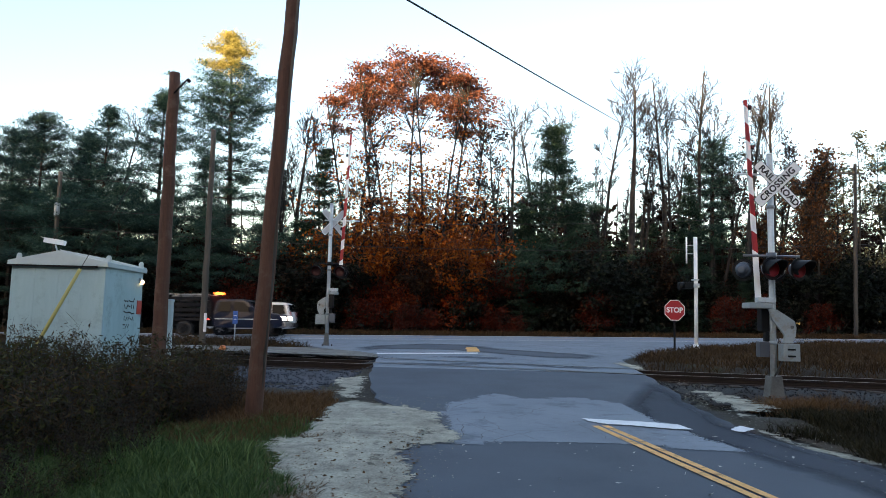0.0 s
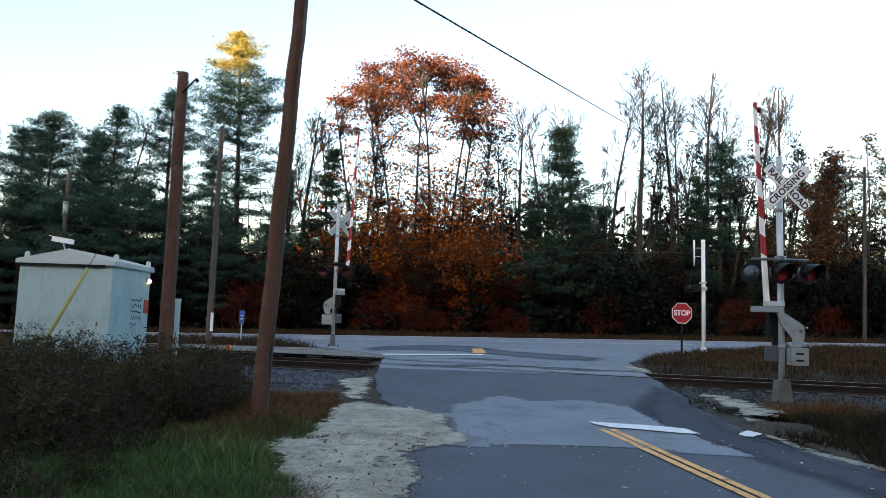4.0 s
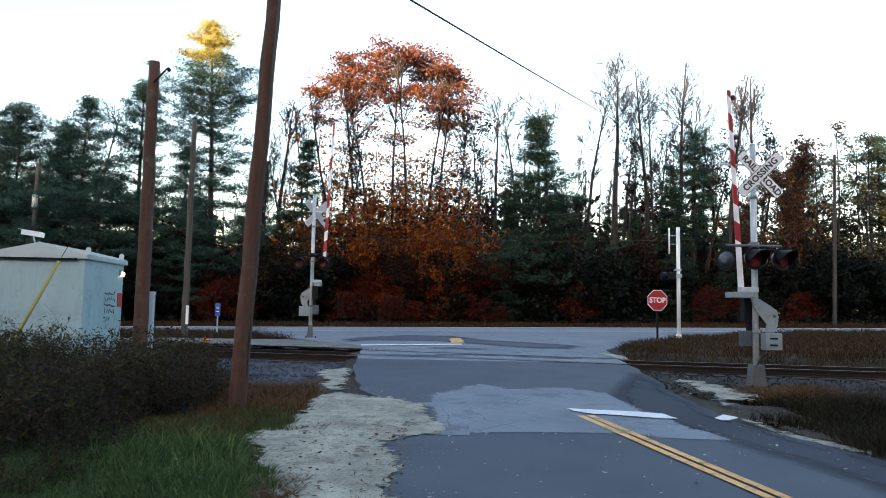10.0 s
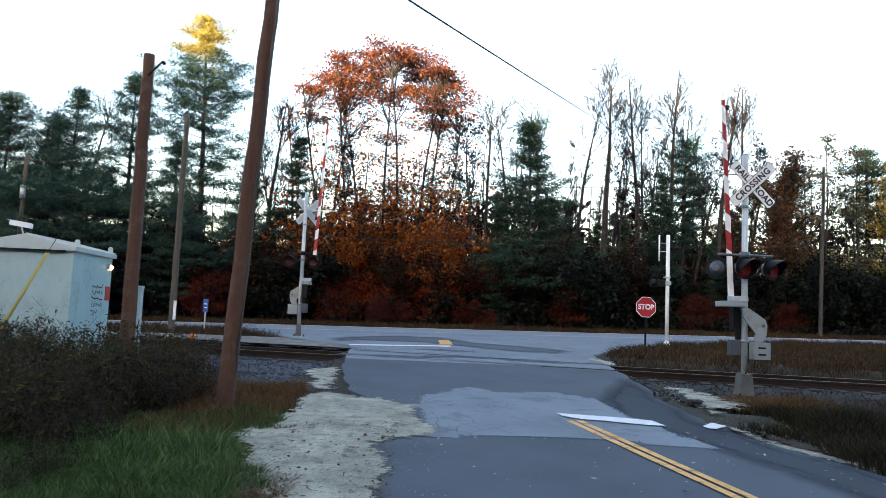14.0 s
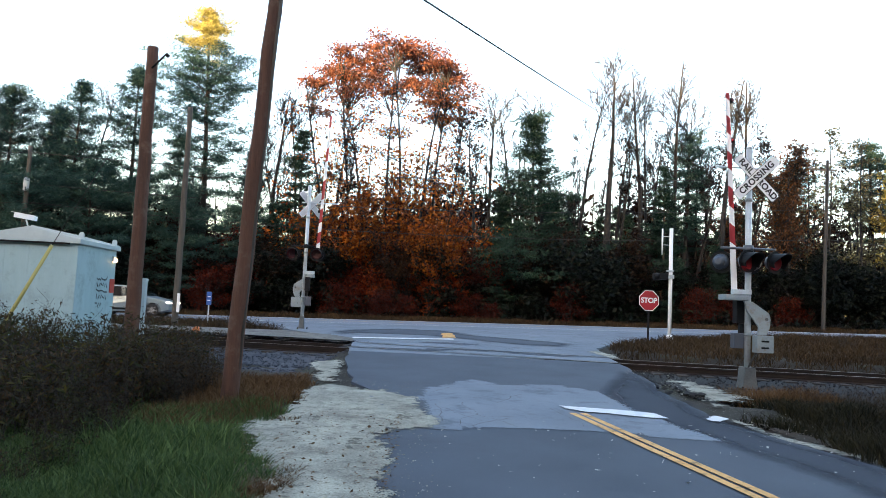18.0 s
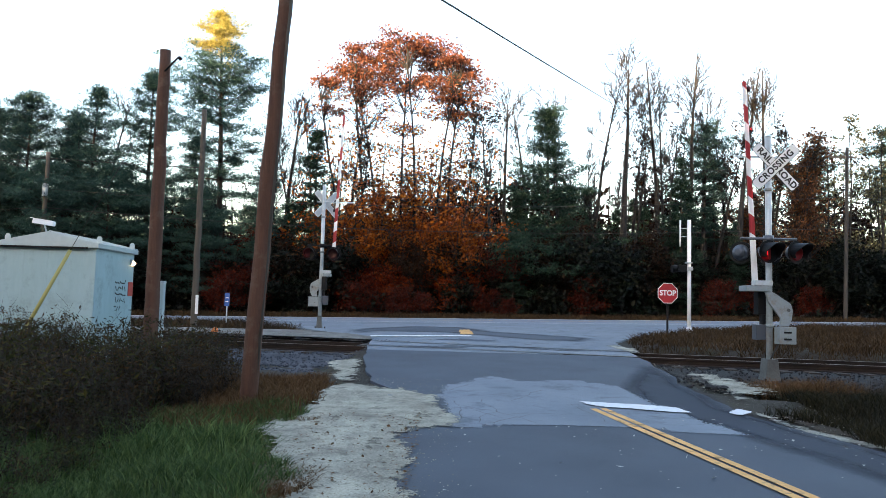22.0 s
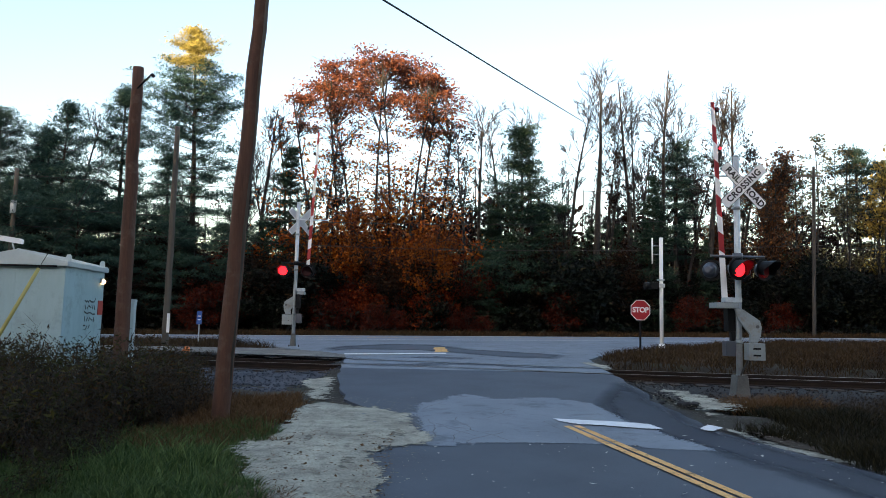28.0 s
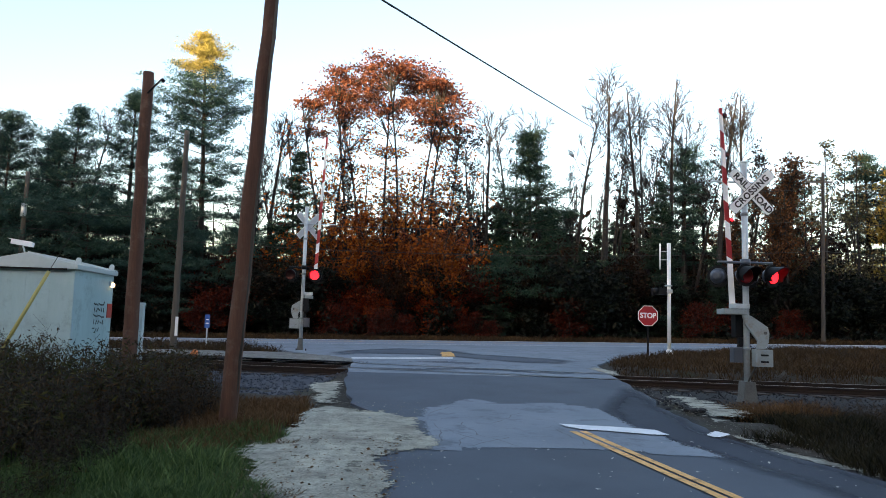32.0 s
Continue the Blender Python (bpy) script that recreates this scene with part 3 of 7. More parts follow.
poly_sheet("far_yellow_mark", [(0.93, 23.5), (1.36, 23.7), (1.38, 26.8), (1.0, 26.6)], 0.02, LINE_YELLOW, 0.4, 0.04, 34, label="end of the yellow line beyond the tracks", category="road marking")

gravel = [(-1.5, 3.5), (-1.5, 6.1), (-1.72, 7.1), (-1.95, 7.8), (-2.05, 8.45), (-1.85, 9.3), (-1.75, 10.0), (-1.75, 11.3), (-1.5, 12.15), (-1.2, 12.1), (-0.69, 11.6), (-0.45, 11.75), (-0.1, 11.2), (0.2, 10.95), (0.3, 10.2), (0.42, 9.5), (0.48, 8.6), (-0.1, 8.45), (-0.1, 7.9), (-0.02, 7.2), (-0.06, 6.6), (0.05, 5.8), (0.0, 5.0), (0.02, 3.5)]
poly_sheet("gravel_apron", gravel, 0.014, SAND, 0.16, 0.12, 41, label="pale sandy gravel shoulder with fallen leaves", feather=0.34, category="gravel")
poly_sheet("gravel_shoulder", [(4.15, 11.2), (4.3, 12.6), (4.5, 14.4), (4.7, 16.3), (5.0, 15.9), (5.35, 14.6), (5.85, 13.6), (6.1, 12.7), (5.8, 12.0), (5.2, 11.5), (4.7, 10.6), (4.3, 10.3)], -0.012, SAND, 0.14, 0.2, 43, label="sandy gravel at the road edge", feather=0.75, category="gravel")
poly_sheet("gravel_tip", [(4.62, 20.1), (5.1, 20.7), (5.4, 19.3), (5.1, 17.8), (4.72, 17.7)], 0.012, SAND, 0.2, 0.1, 47, label="pale gravel where the verge meets the road", feather=0.25, category="gravel")
poly_sheet("gravel_fringe", [(4.25, 10.4), (4.62, 10.3), (4.75, 9.2), (5.2, 8.3), (5.75, 5.0), (5.35, 5.0), (4.8, 8.1), (4.3, 8.9)], -0.02, SAND, 0.12, 0.1, 48, label="thin gravel fringe along the asphalt", feather=0.28, category="gravel")
for seed, spot in ((51, [(-1.7, 4.6), (-1.75, 6.2), (-1.8, 7.4), (-1.35, 7.3), (-1.1, 6.4), (-0.95, 4.6)]), (52, [(-0.40, 4.6), (-0.48, 5.4), (-0.34, 6.0), (-0.44, 6.6), (-0.3, 7.1), (-0.26, 7.5), (-0.18, 7.5), (-0.14, 6.6), (-0.06, 4.6)])):
    poly_sheet("dirt_patch", spot, 0.019, LEAF_DIRT, 0.1, 0.1, seed, label="brown dirt and rotted leaves on the gravel", feather=0.3, category="dirt")
for seed, spot in ((53, [(-1.3, 4.8), (-1.15, 6.6), (-0.9, 6.9), (-0.75, 5.8), (-0.9, 4.8)]), (54, [(-0.8, 7.3), (-0.72, 8.7), (-0.45, 8.6), (-0.5, 7.2)]), (55, [(-1.35, 8.6), (-1.2, 10.4), (-0.95, 10.6), (-1.0, 8.6)]), (56, [(-0.35, 9.0), (-0.3, 9.9), (0.1, 9.8), (0.1, 9.1)])):
    poly_sheet("damp_track", spot, 0.018, DAMP_SAND, 0.12, 0.08, seed, label="darker damp wheel track in the gravel", feather=0.28, category="gravel")
poly_sheet("gravel_by_track", [(-1.75, 12.3), (-2.1, 13.6), (-2.15, 14.9), (-1.7, 15.8), (-1.2, 15.5), (-0.95, 12.4), (-1.3, 12.1)], -0.008, SAND, 0.16, 0.2, 45, label="washed sandy gravel below the track", feather=0.4, category="gravel")
poly_sheet("asphalt_remnant", [(-0.69, 10.75), (-0.56, 11.0), (-0.38, 10.5), (-0.34, 10.05), (-0.45, 9.88), (-0.58, 10.35)], 0.022, ASPHALT_OLD, 0.2, 0.04, 46, label="grey scrap of old asphalt in the gravel", feather=0.08, category="road")


poly_sheet("verge_edge", [(4.3, 10.4), (4.9, 10.2), (6.0, 7.6), (6.8, 4.0), (5.5, 4.0), (4.95, 8.1), (4.45, 8.9)], -0.01, VERGE, 0.16, 0.12, 44, label="stony soil along the road edge", feather=0.4, category="gravel")

# ---- railway track ----
RAIL_Z = 0.545


def track_point(s, n, z=0.0):
    p = TRACK_AT + TRACK_WAY * s + TRACK_SIDE * n
    return Vector((p.x, p.y, z))


def track_pose(s, n, z):
    p = track_point(s, n, z)
    return pose(p.x, p.y, p.z, 0, 0, TRACK_TURN)


def rail(n):
    head = [(-0.036, 0.16), (0.036, 0.16), (0.036, 0.125), (0.009, 0.11), (0.009, 0.03), (0.07, 0.012), (0.07, 0), (-0.07, 0), (-0.07, 0.012), (-0.009, 0.03), (-0.009, 0.11), (-0.036, 0.125)]
    ob = thing("rail", track_pose(0, n, RAIL_Z - 0.16), "rusty steel rail with a worn head", "rail", "rails of the track")
    bm = bmesh.new()
    a = [bm.verts.new((-90, y, z)) for y, z in head]
    b = [bm.verts.new((90, y, z)) for y, z in head]
    for i in range(len(head)):
        j = (i + 1) % len(head)
        bm.faces.new((a[i], a[j], b[j], b[i]))
    bmesh.ops.recalc_face_normals(bm, faces=bm.faces[:])
    part("rail_web", bm, RUST, ob)
    bm = bmesh.new()
    box(bm, -90, 90, -0.030, 0.030, 0.158, 0.164)
    part("rail_head", bm, RAIL_TOP, ob)


rail(-0.755)
rail(0.755)


def ballast_profile(n):
    return np.interp(n, [-5.2, -4.4, -2.5, -1.5, 0, 1.5, 2.4, 3.2], [0.02, 0.15, 0.20, RAIL_Z - 0.19, RAIL_Z - 0.17, RAIL_Z - 0.19, 0.22, 0.0])


def ballast_bed(s0, s1, name, label, material):
    ss, nn = np.arange(s0, s1, 0.35), np.arange(-5.2, 3.21, 0.2)
    rnd = np.random.RandomState(5)
    a, b = np.meshgrid(ss, nn)
    z = ballast_profile(b) + rnd.uniform(-0.02, 0.02, a.shape)
    x = TRACK_AT.x + TRACK_WAY.x * a + TRACK_SIDE.x * b
    y = TRACK_AT.y + TRACK_WAY.y * a + TRACK_SIDE.y * b
    i = (np.arange(len(nn) - 1)[:, None] * len(ss) + np.arange(len(ss) - 1)[None, :]).ravel()
    me = tri_mesh(name, np.stack([x.ravel(), y.ravel(), z.ravel()], 1), np.stack([i, i + 1, i + len(ss) + 1, i + len(ss)], 1))
    return tagged(part(name, me, material), label, "ballast", kind="structure")


ballast_bed(-80, -2.3, "ballast_west", "grey stone ballast under the track", BALLAST)
ballast_bed(3.3, 80, "ballast_east", "dark stone ballast under the track", BALLAST_DARK)


def ties():
    bm = bmesh.new()
    box(bm, -0.115, 0.115, -1.3, 1.3, -0.09, 0.09, 0.012)
    me = bpy.data.meshes.new("tie")
    bm.to_mesh(me)
    bm.free()
    for s in list(np.arange(-30, -2.9, 0.55)) + list(np.arange(3.9, 30, 0.55)):
        ob = part("railway_tie", me, TIE)
        ob.matrix_basis = track_pose(float(s), 0, RAIL_Z - 0.245)
        tagged(ob, "dark tarred wooden railway tie", "railway tie", "ties of the track")


ties()


def crossing_rails():
    """Rail heads and flangeways let into the road."""
    for n in (-0.755, 0.755):
        for name, n0, n1, dz, material, label in (("rail_head_in_road", n - 0.035, n + 0.035, 0.016, RAIL_TOP, "worn rail head flush with the road"), ("flangeway", n + (0.035 if n < 0 else -0.12), n + (0.12 if n < 0 else -0.035), 0.0145, ASPHALT_CRACK, "dark flangeway beside the rail")):
            c = [track_point(-2.95, n0), track_point(3.6, n0), track_point(3.6, n1), track_point(-2.95, n1)]
            poly_sheet(name, [(p.x, p.y) for p in c], dz, material, 0.5, 0.0, 71, label=label, category="rail")


crossing_rails()


gap = [(-1.62, 20.0), (-1.7, 21.2), (-2.5, 22.6), (-4.2, 24.2), (-10.5, 24.6), (-10.5, 22.2), (-5, 20.75)]
poly_sheet("gravel_platform", gap, 0.03, BALLAST_PALE, 0.4, 0.07, 51, label="pale gravel beside the track", category="gravel")


def infill(s0, s1, n0, n1, dz, name, material, label):
    c = [track_point(s0, n0), track_point(s1, n0), track_point(s1, n1), track_point(s0, n1)]
    poly_sheet(name, [(p.x, p.y) for p in c], 0.0, material, 0.35, 0.04, 61, lambda x, y: RAIL_Z + dz + 0.03 * math.sin(7 * x + 3 * y) * math.sin(5 * y), label=label, category="gravel")


# dark stone colour holds the shade of the sunken bed between the rails
infill(-12, -2.4, -0.68, 0.68, -0.17, "ballast_between_rails", BALLAST_DARK, "ballast between the rails, shade put into its dark colour")
infill(-12, -2.55, 0.86, 1.5, 0.06, "gravel_beside_rail", BALLAST_PALE, "pale gravel bank beside the far rail")


def loose_stones():
    """Stones of the bed, joined: too many to count."""
    rnd = np.random.RandomState(9)
    base = np.array([(1, 0, 0), (-1, 0, 0), (0, 1, 0), (0, -1, 0), (0, 0, 1), (0, 0, -1)], dtype=float)
    f = np.array([(0, 2, 4), (2, 1, 4), (1, 3, 4), (3, 0, 4), (2, 0, 5), (1, 2, 5), (3, 1, 5), (0, 3, 5)])
    for s0, s1, count, material in ((-9, -2.7, 3600, BALLAST), (3.4, 22, 7600, BALLAST_DARK)):
        b = Builder()
        for _ in range(count):
            s, n = rnd.uniform(s0, s1), rnd.uniform(-4.2, 3.0)
            if abs(abs(n) - 0.755) < 0.1:
                continue
            p = track_point(s, n)
            z = max(float(ballast_profile(n)), float(land_z(p.x, p.y)))
            if s0 < 0 and 0.86 < n < 1.5:
                z = RAIL_Z + 0.05
            v = base * rnd.uniform(0.014, 0.036, 3) + rnd.normal(size=(6, 3)) * 0.005
            b.add(v + (p.x, p.y, z + 0.012), f)
        tagged(part("ballast_stones", b.mesh("ballast_stones"), material), "loose grey ballast stones", "stones", kind="stuff")


class Builder:
    """Collects points and triangles of one mesh."""

    def __init__(self):
        self.v, self.f, self.n = [], [], 0

    def add(self, v, f):
        self.v.append(np.asarray(v, dtype=np.float32))
        self.f.append(np.asarray(f, dtype=np.int32) + self.n)
        self.n += len(v)

    def tube(self, pts, radii, k=5):
        pts = [np.asarray(p, dtype=float) for p in pts]
        rings = []
        for i, (p, r) in enumerate(zip(pts, radii)):
            d = pts[min(i + 1, len(pts) - 1)] - pts[max(i - 1, 0)]
            d = d / (np.linalg.norm(d) + 1e-9)
            u = np.cross(d, (0.3, 0.9, 0.2) if abs(d[2]) > 0.8 else (0, 0, 1.0))
            u /= np.linalg.norm(u) + 1e-9
            w = np.cross(d, u)
            a = np.arange(k) * 2 * math.pi / k
            rings.append(p + r * (np.cos(a)[:, None] * u + np.sin(a)[:, None] * w))
        f = []
        for i in range(len(pts) - 1):
            for j in range(k):
                a, b = i * k + j, i * k + (j + 1) % k
                f += [(a, b, b + k), (a, b + k, a + k)]
        self.add(np.concatenate(rings), f)

    def leaves(self, centres, size, rnd, flat=0.0, long=1.0, wide=0.5):
        """One bent leaf of two triangles at each centre."""
        n = len(centres)
        if not n:
            return
        a = rnd.normal(size=(n, 3))
        a[:, 2] *= 1 - flat
        a /= np.linalg.norm(a, axis=1)[:, None] + 1e-9
        b = rnd.normal(size=(n, 3))
        b[:, 2] *= 1 - flat
        b -= a * (a * b).sum(1)[:, None]
        b /= np.linalg.norm(b, axis=1)[:, None] + 1e-9
        c = np.cross(a, b)
        s = (size * rnd.uniform(0.6, 1.4, n))[:, None]
        centres = np.asarray(centres)
        v = np.stack([centres - a * s * long, centres + b * s * wide + c * s * 0.15, centres + a * s * long, centres - b * s * wide + c * s * 0.15], 1).reshape(-1, 3)
        i = np.arange(n)[:, None] * 4
        self.add(v, np.concatenate([i + (0, 1, 2), i + (0, 2, 3)], 0))

    def mesh(self, name):
        return tri_mesh(name, np.concatenate(self.v), np.concatenate(self.f))


loose_stones()


# ---- lettering ----
def letters(text, size, spacing=1.0):
    """A mesh of the text in the built-in font, centred, in the x-z plane facing -y."""
    cu = bpy.data.curves.new("text", "FONT")
    cu.body, cu.size, cu.extrude, cu.align_x, cu.align_y, cu.space_character = text, size, 0.002, "CENTER", "CENTER", spacing
    cu.offset = size * 0.03
    ob = new("text", cu)
    bpy.context.view_layer.update()
    me = bpy.data.meshes.new_from_object(ob.evaluated_get(bpy.context.evaluated_depsgraph_get()))
    bpy.data.objects.remove(ob)
    me.transform(pose(0, 0, 0, 90))
    return me


# ---- crossing signals ----
MOVING = []   # parts that turn when the signals flash: object, place, first turn, side


def lamp_unit(parent, x, y, z, turn, side, back=False):
    """A flashing lamp: round background, housing, hood, and a lens plate that turns its lit face out."""
    head = new("lamp_head", None)
    head.parent = parent
    head.matrix_basis = pose(x, y, z, 0, 0, turn)
    bm = bmesh.new()
    rod(bm, (0, 0.03, 0), (0, 0.042, 0), 0.208, n=32)
    me = bpy.data.meshes.new("background")
    bm.to_mesh(me)
    bm.free()
    bg = part("background", me, BLACK_PAINT)
    bg.parent = parent
    bg.matrix_basis = head.matrix_basis
    bpy.data.objects.remove(head)
    bm = bmesh.new()
    rod(bm, (0, 0.045, 0), (0, 0.17, 0), 0.155, 0.12, 24)
    rod(bm, (0, 0.17, 0), (0, 0.22, 0), 0.12, 0.05, 24)
    part("housing", bm, LAMP_BACK, bg)
    bm = bmesh.new()
    n = 20
    ring = []
    for i in range(n + 1):
        a = radians(-35 + 250 * i / n)
        c, s = math.cos(a), math.sin(a)
        long = 0.08 + 0.20 * max(0.0, s) ** 0.7
        ring.append([bm.verts.new((0.165 * c, 0.03, 0.165 * s)), bm.verts.new((0.172 * c, -long, 0.172 * s - 0.02)), bm.verts.new((0.162 * c, -long, 0.162 * s - 0.02)), bm.verts.new((0.155 * c, 0.03, 0.155 * s))])
    for a, b in zip(ring, ring[1:]):
        for i in range(3):
            bm.faces.new((a[i], b[i], b[i + 1], a[i + 1]))
    bmesh.ops.recalc_face_normals(bm, faces=bm.faces[:])
    part("hood", bm, BLACK_PAINT, bg)
    lens = lens_plate("lens", 0.150, bg, (0, 0.018, 0), LENS_DARK if back else LENS_RED)
    MOVING.append((lens, (0, 0.018, 0), side))


def lens_plate(name, r, parent, at, unlit=LENS_RED):
    """A plate with an unlit red face to the front and a glowing one behind."""
    bm = bmesh.new()
    for k, y0, y1 in ((0, -0.010, 0.0), (1, 0.0, 0.010)):
        rod(bm, (0, y0, 0), (0, y1, 0), r * (0.9 if k == 0 else 0.95), r * (1.02 if k == 0 else 0.84), 24)
    for f in bm.faces:
        f.material_index = int(f.calc_center_median().y > 0)
    ob = part(name, bm, [unlit, LAMP_LIT], parent, "red lens")
    ob.matrix_basis = Matrix.Translation(at)
    return ob


def crossbuck(parent, x, y, z, yaw=0.0):
    bm = bmesh.new()
    box(bm, -0.53, 0.53, -0.004, 0.004, -0.095, 0.095, 0.0)
    bmesh.ops.bevel(bm, geom=[e for e in bm.edges if abs(e.verts[0].co.y - e.verts[1].co.y) > 0.005], offset=0.02, segments=2, affect="EDGES")
    me = bpy.data.meshes.new("blade")
    bm.to_mesh(me)
    bm.free()
    for name, turn, dy, words in (("blade", -44, -0.012, (("CROSSING", 0.0, 0.165, 1.10),)), ("blade", 46, 0.0, (("RAIL", -0.285, 0.165, 1.0), ("ROAD", 0.29, 0.165, 1.0)))):
        blade = part(name, me.copy(), [WHITE_SIGN], parent, "white crossbuck blade")
        blade.matrix_basis = pose(x, y, z, 0, 0, yaw) @ pose(0, dy, 0, 0, turn, 0)
        # the back of the blade is bare metal
        bm = bmesh.new()
        box(bm, -0.51, 0.51, 0.0045, 0.0065, -0.082, 0.082)
        part("blade_back", bm, SIGN_BACK, blade)
        bm = bmesh.new()
        box(bm, -0.539, 0.539, -0.002, 0.002, -0.104, 0.104)
        part("border", bm, BLACK_INK, blade, "thin black border")
        for word, at, size, space in words:
            t = part("lettering", letters(word, size, space), BLACK_INK, blade)
            t.matrix_basis = pose(at, -0.006, 0)
    return None


BOOM_RED = ((0.228, 0.324), (0.411, 0.513), (0.604, 0.692), (0.786, 0.876), (0.965, 1.0))   # shares of the boom's length


def gate_arm(parent, base, tip, group_lamps, reds):
    """A raised boom with red and white stripes and small lamps on it."""
    a, b = Vector(base), Vector(tip)
    length = (b - a).length
    up = (b - a).normalized()
    across = Vector((0, 1, 0)).cross(up).normalized()
    turn = Matrix((across, up.cross(across), up)).transposed()
    m = Matrix.Translation(a) @ turn.to_4x4()
    cuts = [0.0] + [c for pair in reds for c in pair]
    arm = None
    for i, (u0, u1) in enumerate(zip(cuts, cuts[1:])):
        w0, w1 = 0.052 - 0.022 * u0, 0.052 - 0.022 * u1
        sl0, sl1 = (0.035 if i else 0.0), (0.035 if u1 < 1 else 0.0)
        bm = bmesh.new()
        slab(bm, [(-w0, u0 * length + sl0), (w0, u0 * length - sl0), (w1, u1 * length - sl1), (-w1, u1 * length + sl1)], -0.018, 0.018)
        red = i % 2 == 1
        ob = part("gate_arm" if arm is None else "stripe", bm, RED_STRIPE if red else WHITE_SIGN, parent if arm is None else arm, "" if arm is None else ("red stripe" if red else "white stripe"))
        if arm is None:
            ob.matrix_basis = m
            arm = ob
    tagged(arm, "raised white gate arm with red stripes")
    for share, side in group_lamps:
        at = share * length
        bm = bmesh.new()
        rod(bm, (0.075, 0.0, at - 0.045), (0.075, 0.0, at + 0.045), 0.036, n=14)
        box(bm, -0.01, 0.075, -0.012, 0.012, at - 0.02, at + 0.02)
        part("arm_lamp", bm, BLACK_PAINT, arm, "small black lamp housing")
        plate = lens_plate("arm_lens", 0.030, arm, (0.075, -0.043, at), LENS_DARK)
        MOVING.append((plate, (0.075, -0.043, at), side))
    return arm


def crossing_signal(m, lamps, arm, label, tip_lamps, buck=(0.10, 0.0), mechanism=-0.50, bar=None, reds=BOOM_RED, brace=(-0.62, 0.40, 4.10), flare=1.0):
    """A mast with crossbuck, flashing lamps and a raised gate on a steel base."""
    ob = thing("crossing_signal", m, label, "crossing signal", "crossing signals")
    bm = bmesh.new()
    rod(bm, (0, 0, 0.34), (0, 0, 4.46), 0.057, n=20)
    rod(bm, (0, 0, 4.46), (0, 0, 4.50), 0.064, 0.045, 20)
    part("mast", bm, GALV, ob)
    for z in (0.95, 2.34, 3.45):
        bm = bmesh.new()
        rod(bm, (0, 0, z), (0, 0, z + 0.06), 0.072, n=16)
        part("clamp", bm, CAST_GREY, ob)
    bm = bmesh.new()
    slab(bm, [(x * flare, z) for x, z in ((-0.15, 0.0), (0.15, 0.0), (0.125, 0.10), (0.095, 0.38), (-0.095, 0.38), (-0.125, 0.10))], -0.14 * flare, 0.14 * flare, bevel=0.012)
    part("base", bm, BASE_GREY, ob, "flared grey steel base")
    bm = bmesh.new()
    box(bm, -0.20, 0.20, -0.20, 0.20, -0.6, -0.10, 0.02)
    part("footing", bm, BASE_GREY, ob, "concrete footing")
    for x in (-0.15, 0.15):
        bm = bmesh.new()
        rod(bm, (x, -0.17, -0.02), (x, -0.17, 0.04), 0.02, n=6)
        part("bolt", bm, RUST, ob)
    crossbuck(ob, buck[0], -0.085, 3.9, buck[1])
    bm = bmesh.new()
    rod(bm, (brace[0], 0.04, brace[2]), (brace[1], 0.04, brace[2]), 0.018, n=8)
    part("brace", bm, GALV, ob)
    bm = bmesh.new()
    rod(bm, (lamps["bar"][0], 0, 2.57), (lamps["bar"][1], 0, 2.57), 0.024, n=12)
    rod(bm, (0, 0, 2.51), (0, 0, 2.63), 0.09, n=16)
    part("crossarm", bm, bar or GALV, ob)
    for x, y, turn, side in lamps["front"]:
        lamp_unit(ob, x, y, 2.32, turn, side)
    for x, y, turn, side in lamps["back"]:
        lamp_unit(ob, x, y, 2.32, turn, side, True)
    # gate mechanism, its housing, the curved counterweight arm and its weights
    bm = bmesh.new()
    box(bm, mechanism, -0.08, -0.2, 0.14, 1.60, 1.70, 0.012)
    part("gate_mechanism", bm, CAST_GREY, ob, "grey gate mechanism box")
    bm = bmesh.new()
    box(bm, -0.30, 0.03, -0.10, 0.06, 1.71, 1.80, 0.01)
    part("arm_bracket", bm, GALV, ob)
    bm = bmesh.new()
    box(bm, -0.20, -0.05, 0.0, 0.2, 1.18, 1.60, 0.02)
    part("motor_case", bm, BLACK_PAINT, ob, "dark motor case")
    bm = bmesh.new()
    box(bm, -0.14, -0.06, 0.0, 0.1, 0.98, 1.18, 0.015)
    part("conduit", bm, BLACK_PAINT, ob, "black conduit below the motor case")
    bm = bmesh.new()
    box(bm, -0.25, -0.07, -0.02, 0.16, 0.72, 1.0, 0.015)
    part("junction_box", bm, LAMP_BACK, ob, "dark blue-grey junction box")
    bm = bmesh.new()
    slab(bm, [(-0.14, 1.60), (0.02, 1.58), (0.24, 1.44), (0.33, 1.38), (0.36, 1.26), (0.34, 1.10), (0.28, 0.98), (0.12, 0.98), (0.14, 1.12), (0.05, 1.24), (-0.08, 1.40)], -0.16, -0.11, bevel=0.012)
    part("counterweight_arm", bm, CAST_GREY, ob, "curved grey counterweight arm")
    bm = bmesh.new()
    box(bm, 0.07, 0.38, -0.24, -0.04, 0.66, 0.97, 0.012)
    w = part("counterweight", bm, CAST_GREY, ob, "grey counterweight plates")
    for z in (0.75, 0.87):
        bm = bmesh.new()
        box(bm, 0.15, 0.29, -0.252, -0.240, z - 0.016, z + 0.016, 0.004)
        part("slot", bm, BLACK_PAINT, w)
    bm = bmesh.new()
    rod(bm, (0.28, -0.17, 1.27), (0.28, -0.10, 1.27), 0.03, n=12)
    part("pivot", bm, BASE_GREY, ob)
    pts = [(0.18, -0.05, 0.8), (0.10, -0.10, 0.62), (0.02, -0.12, 0.5), (-0.03, -0.1, 0.36)]
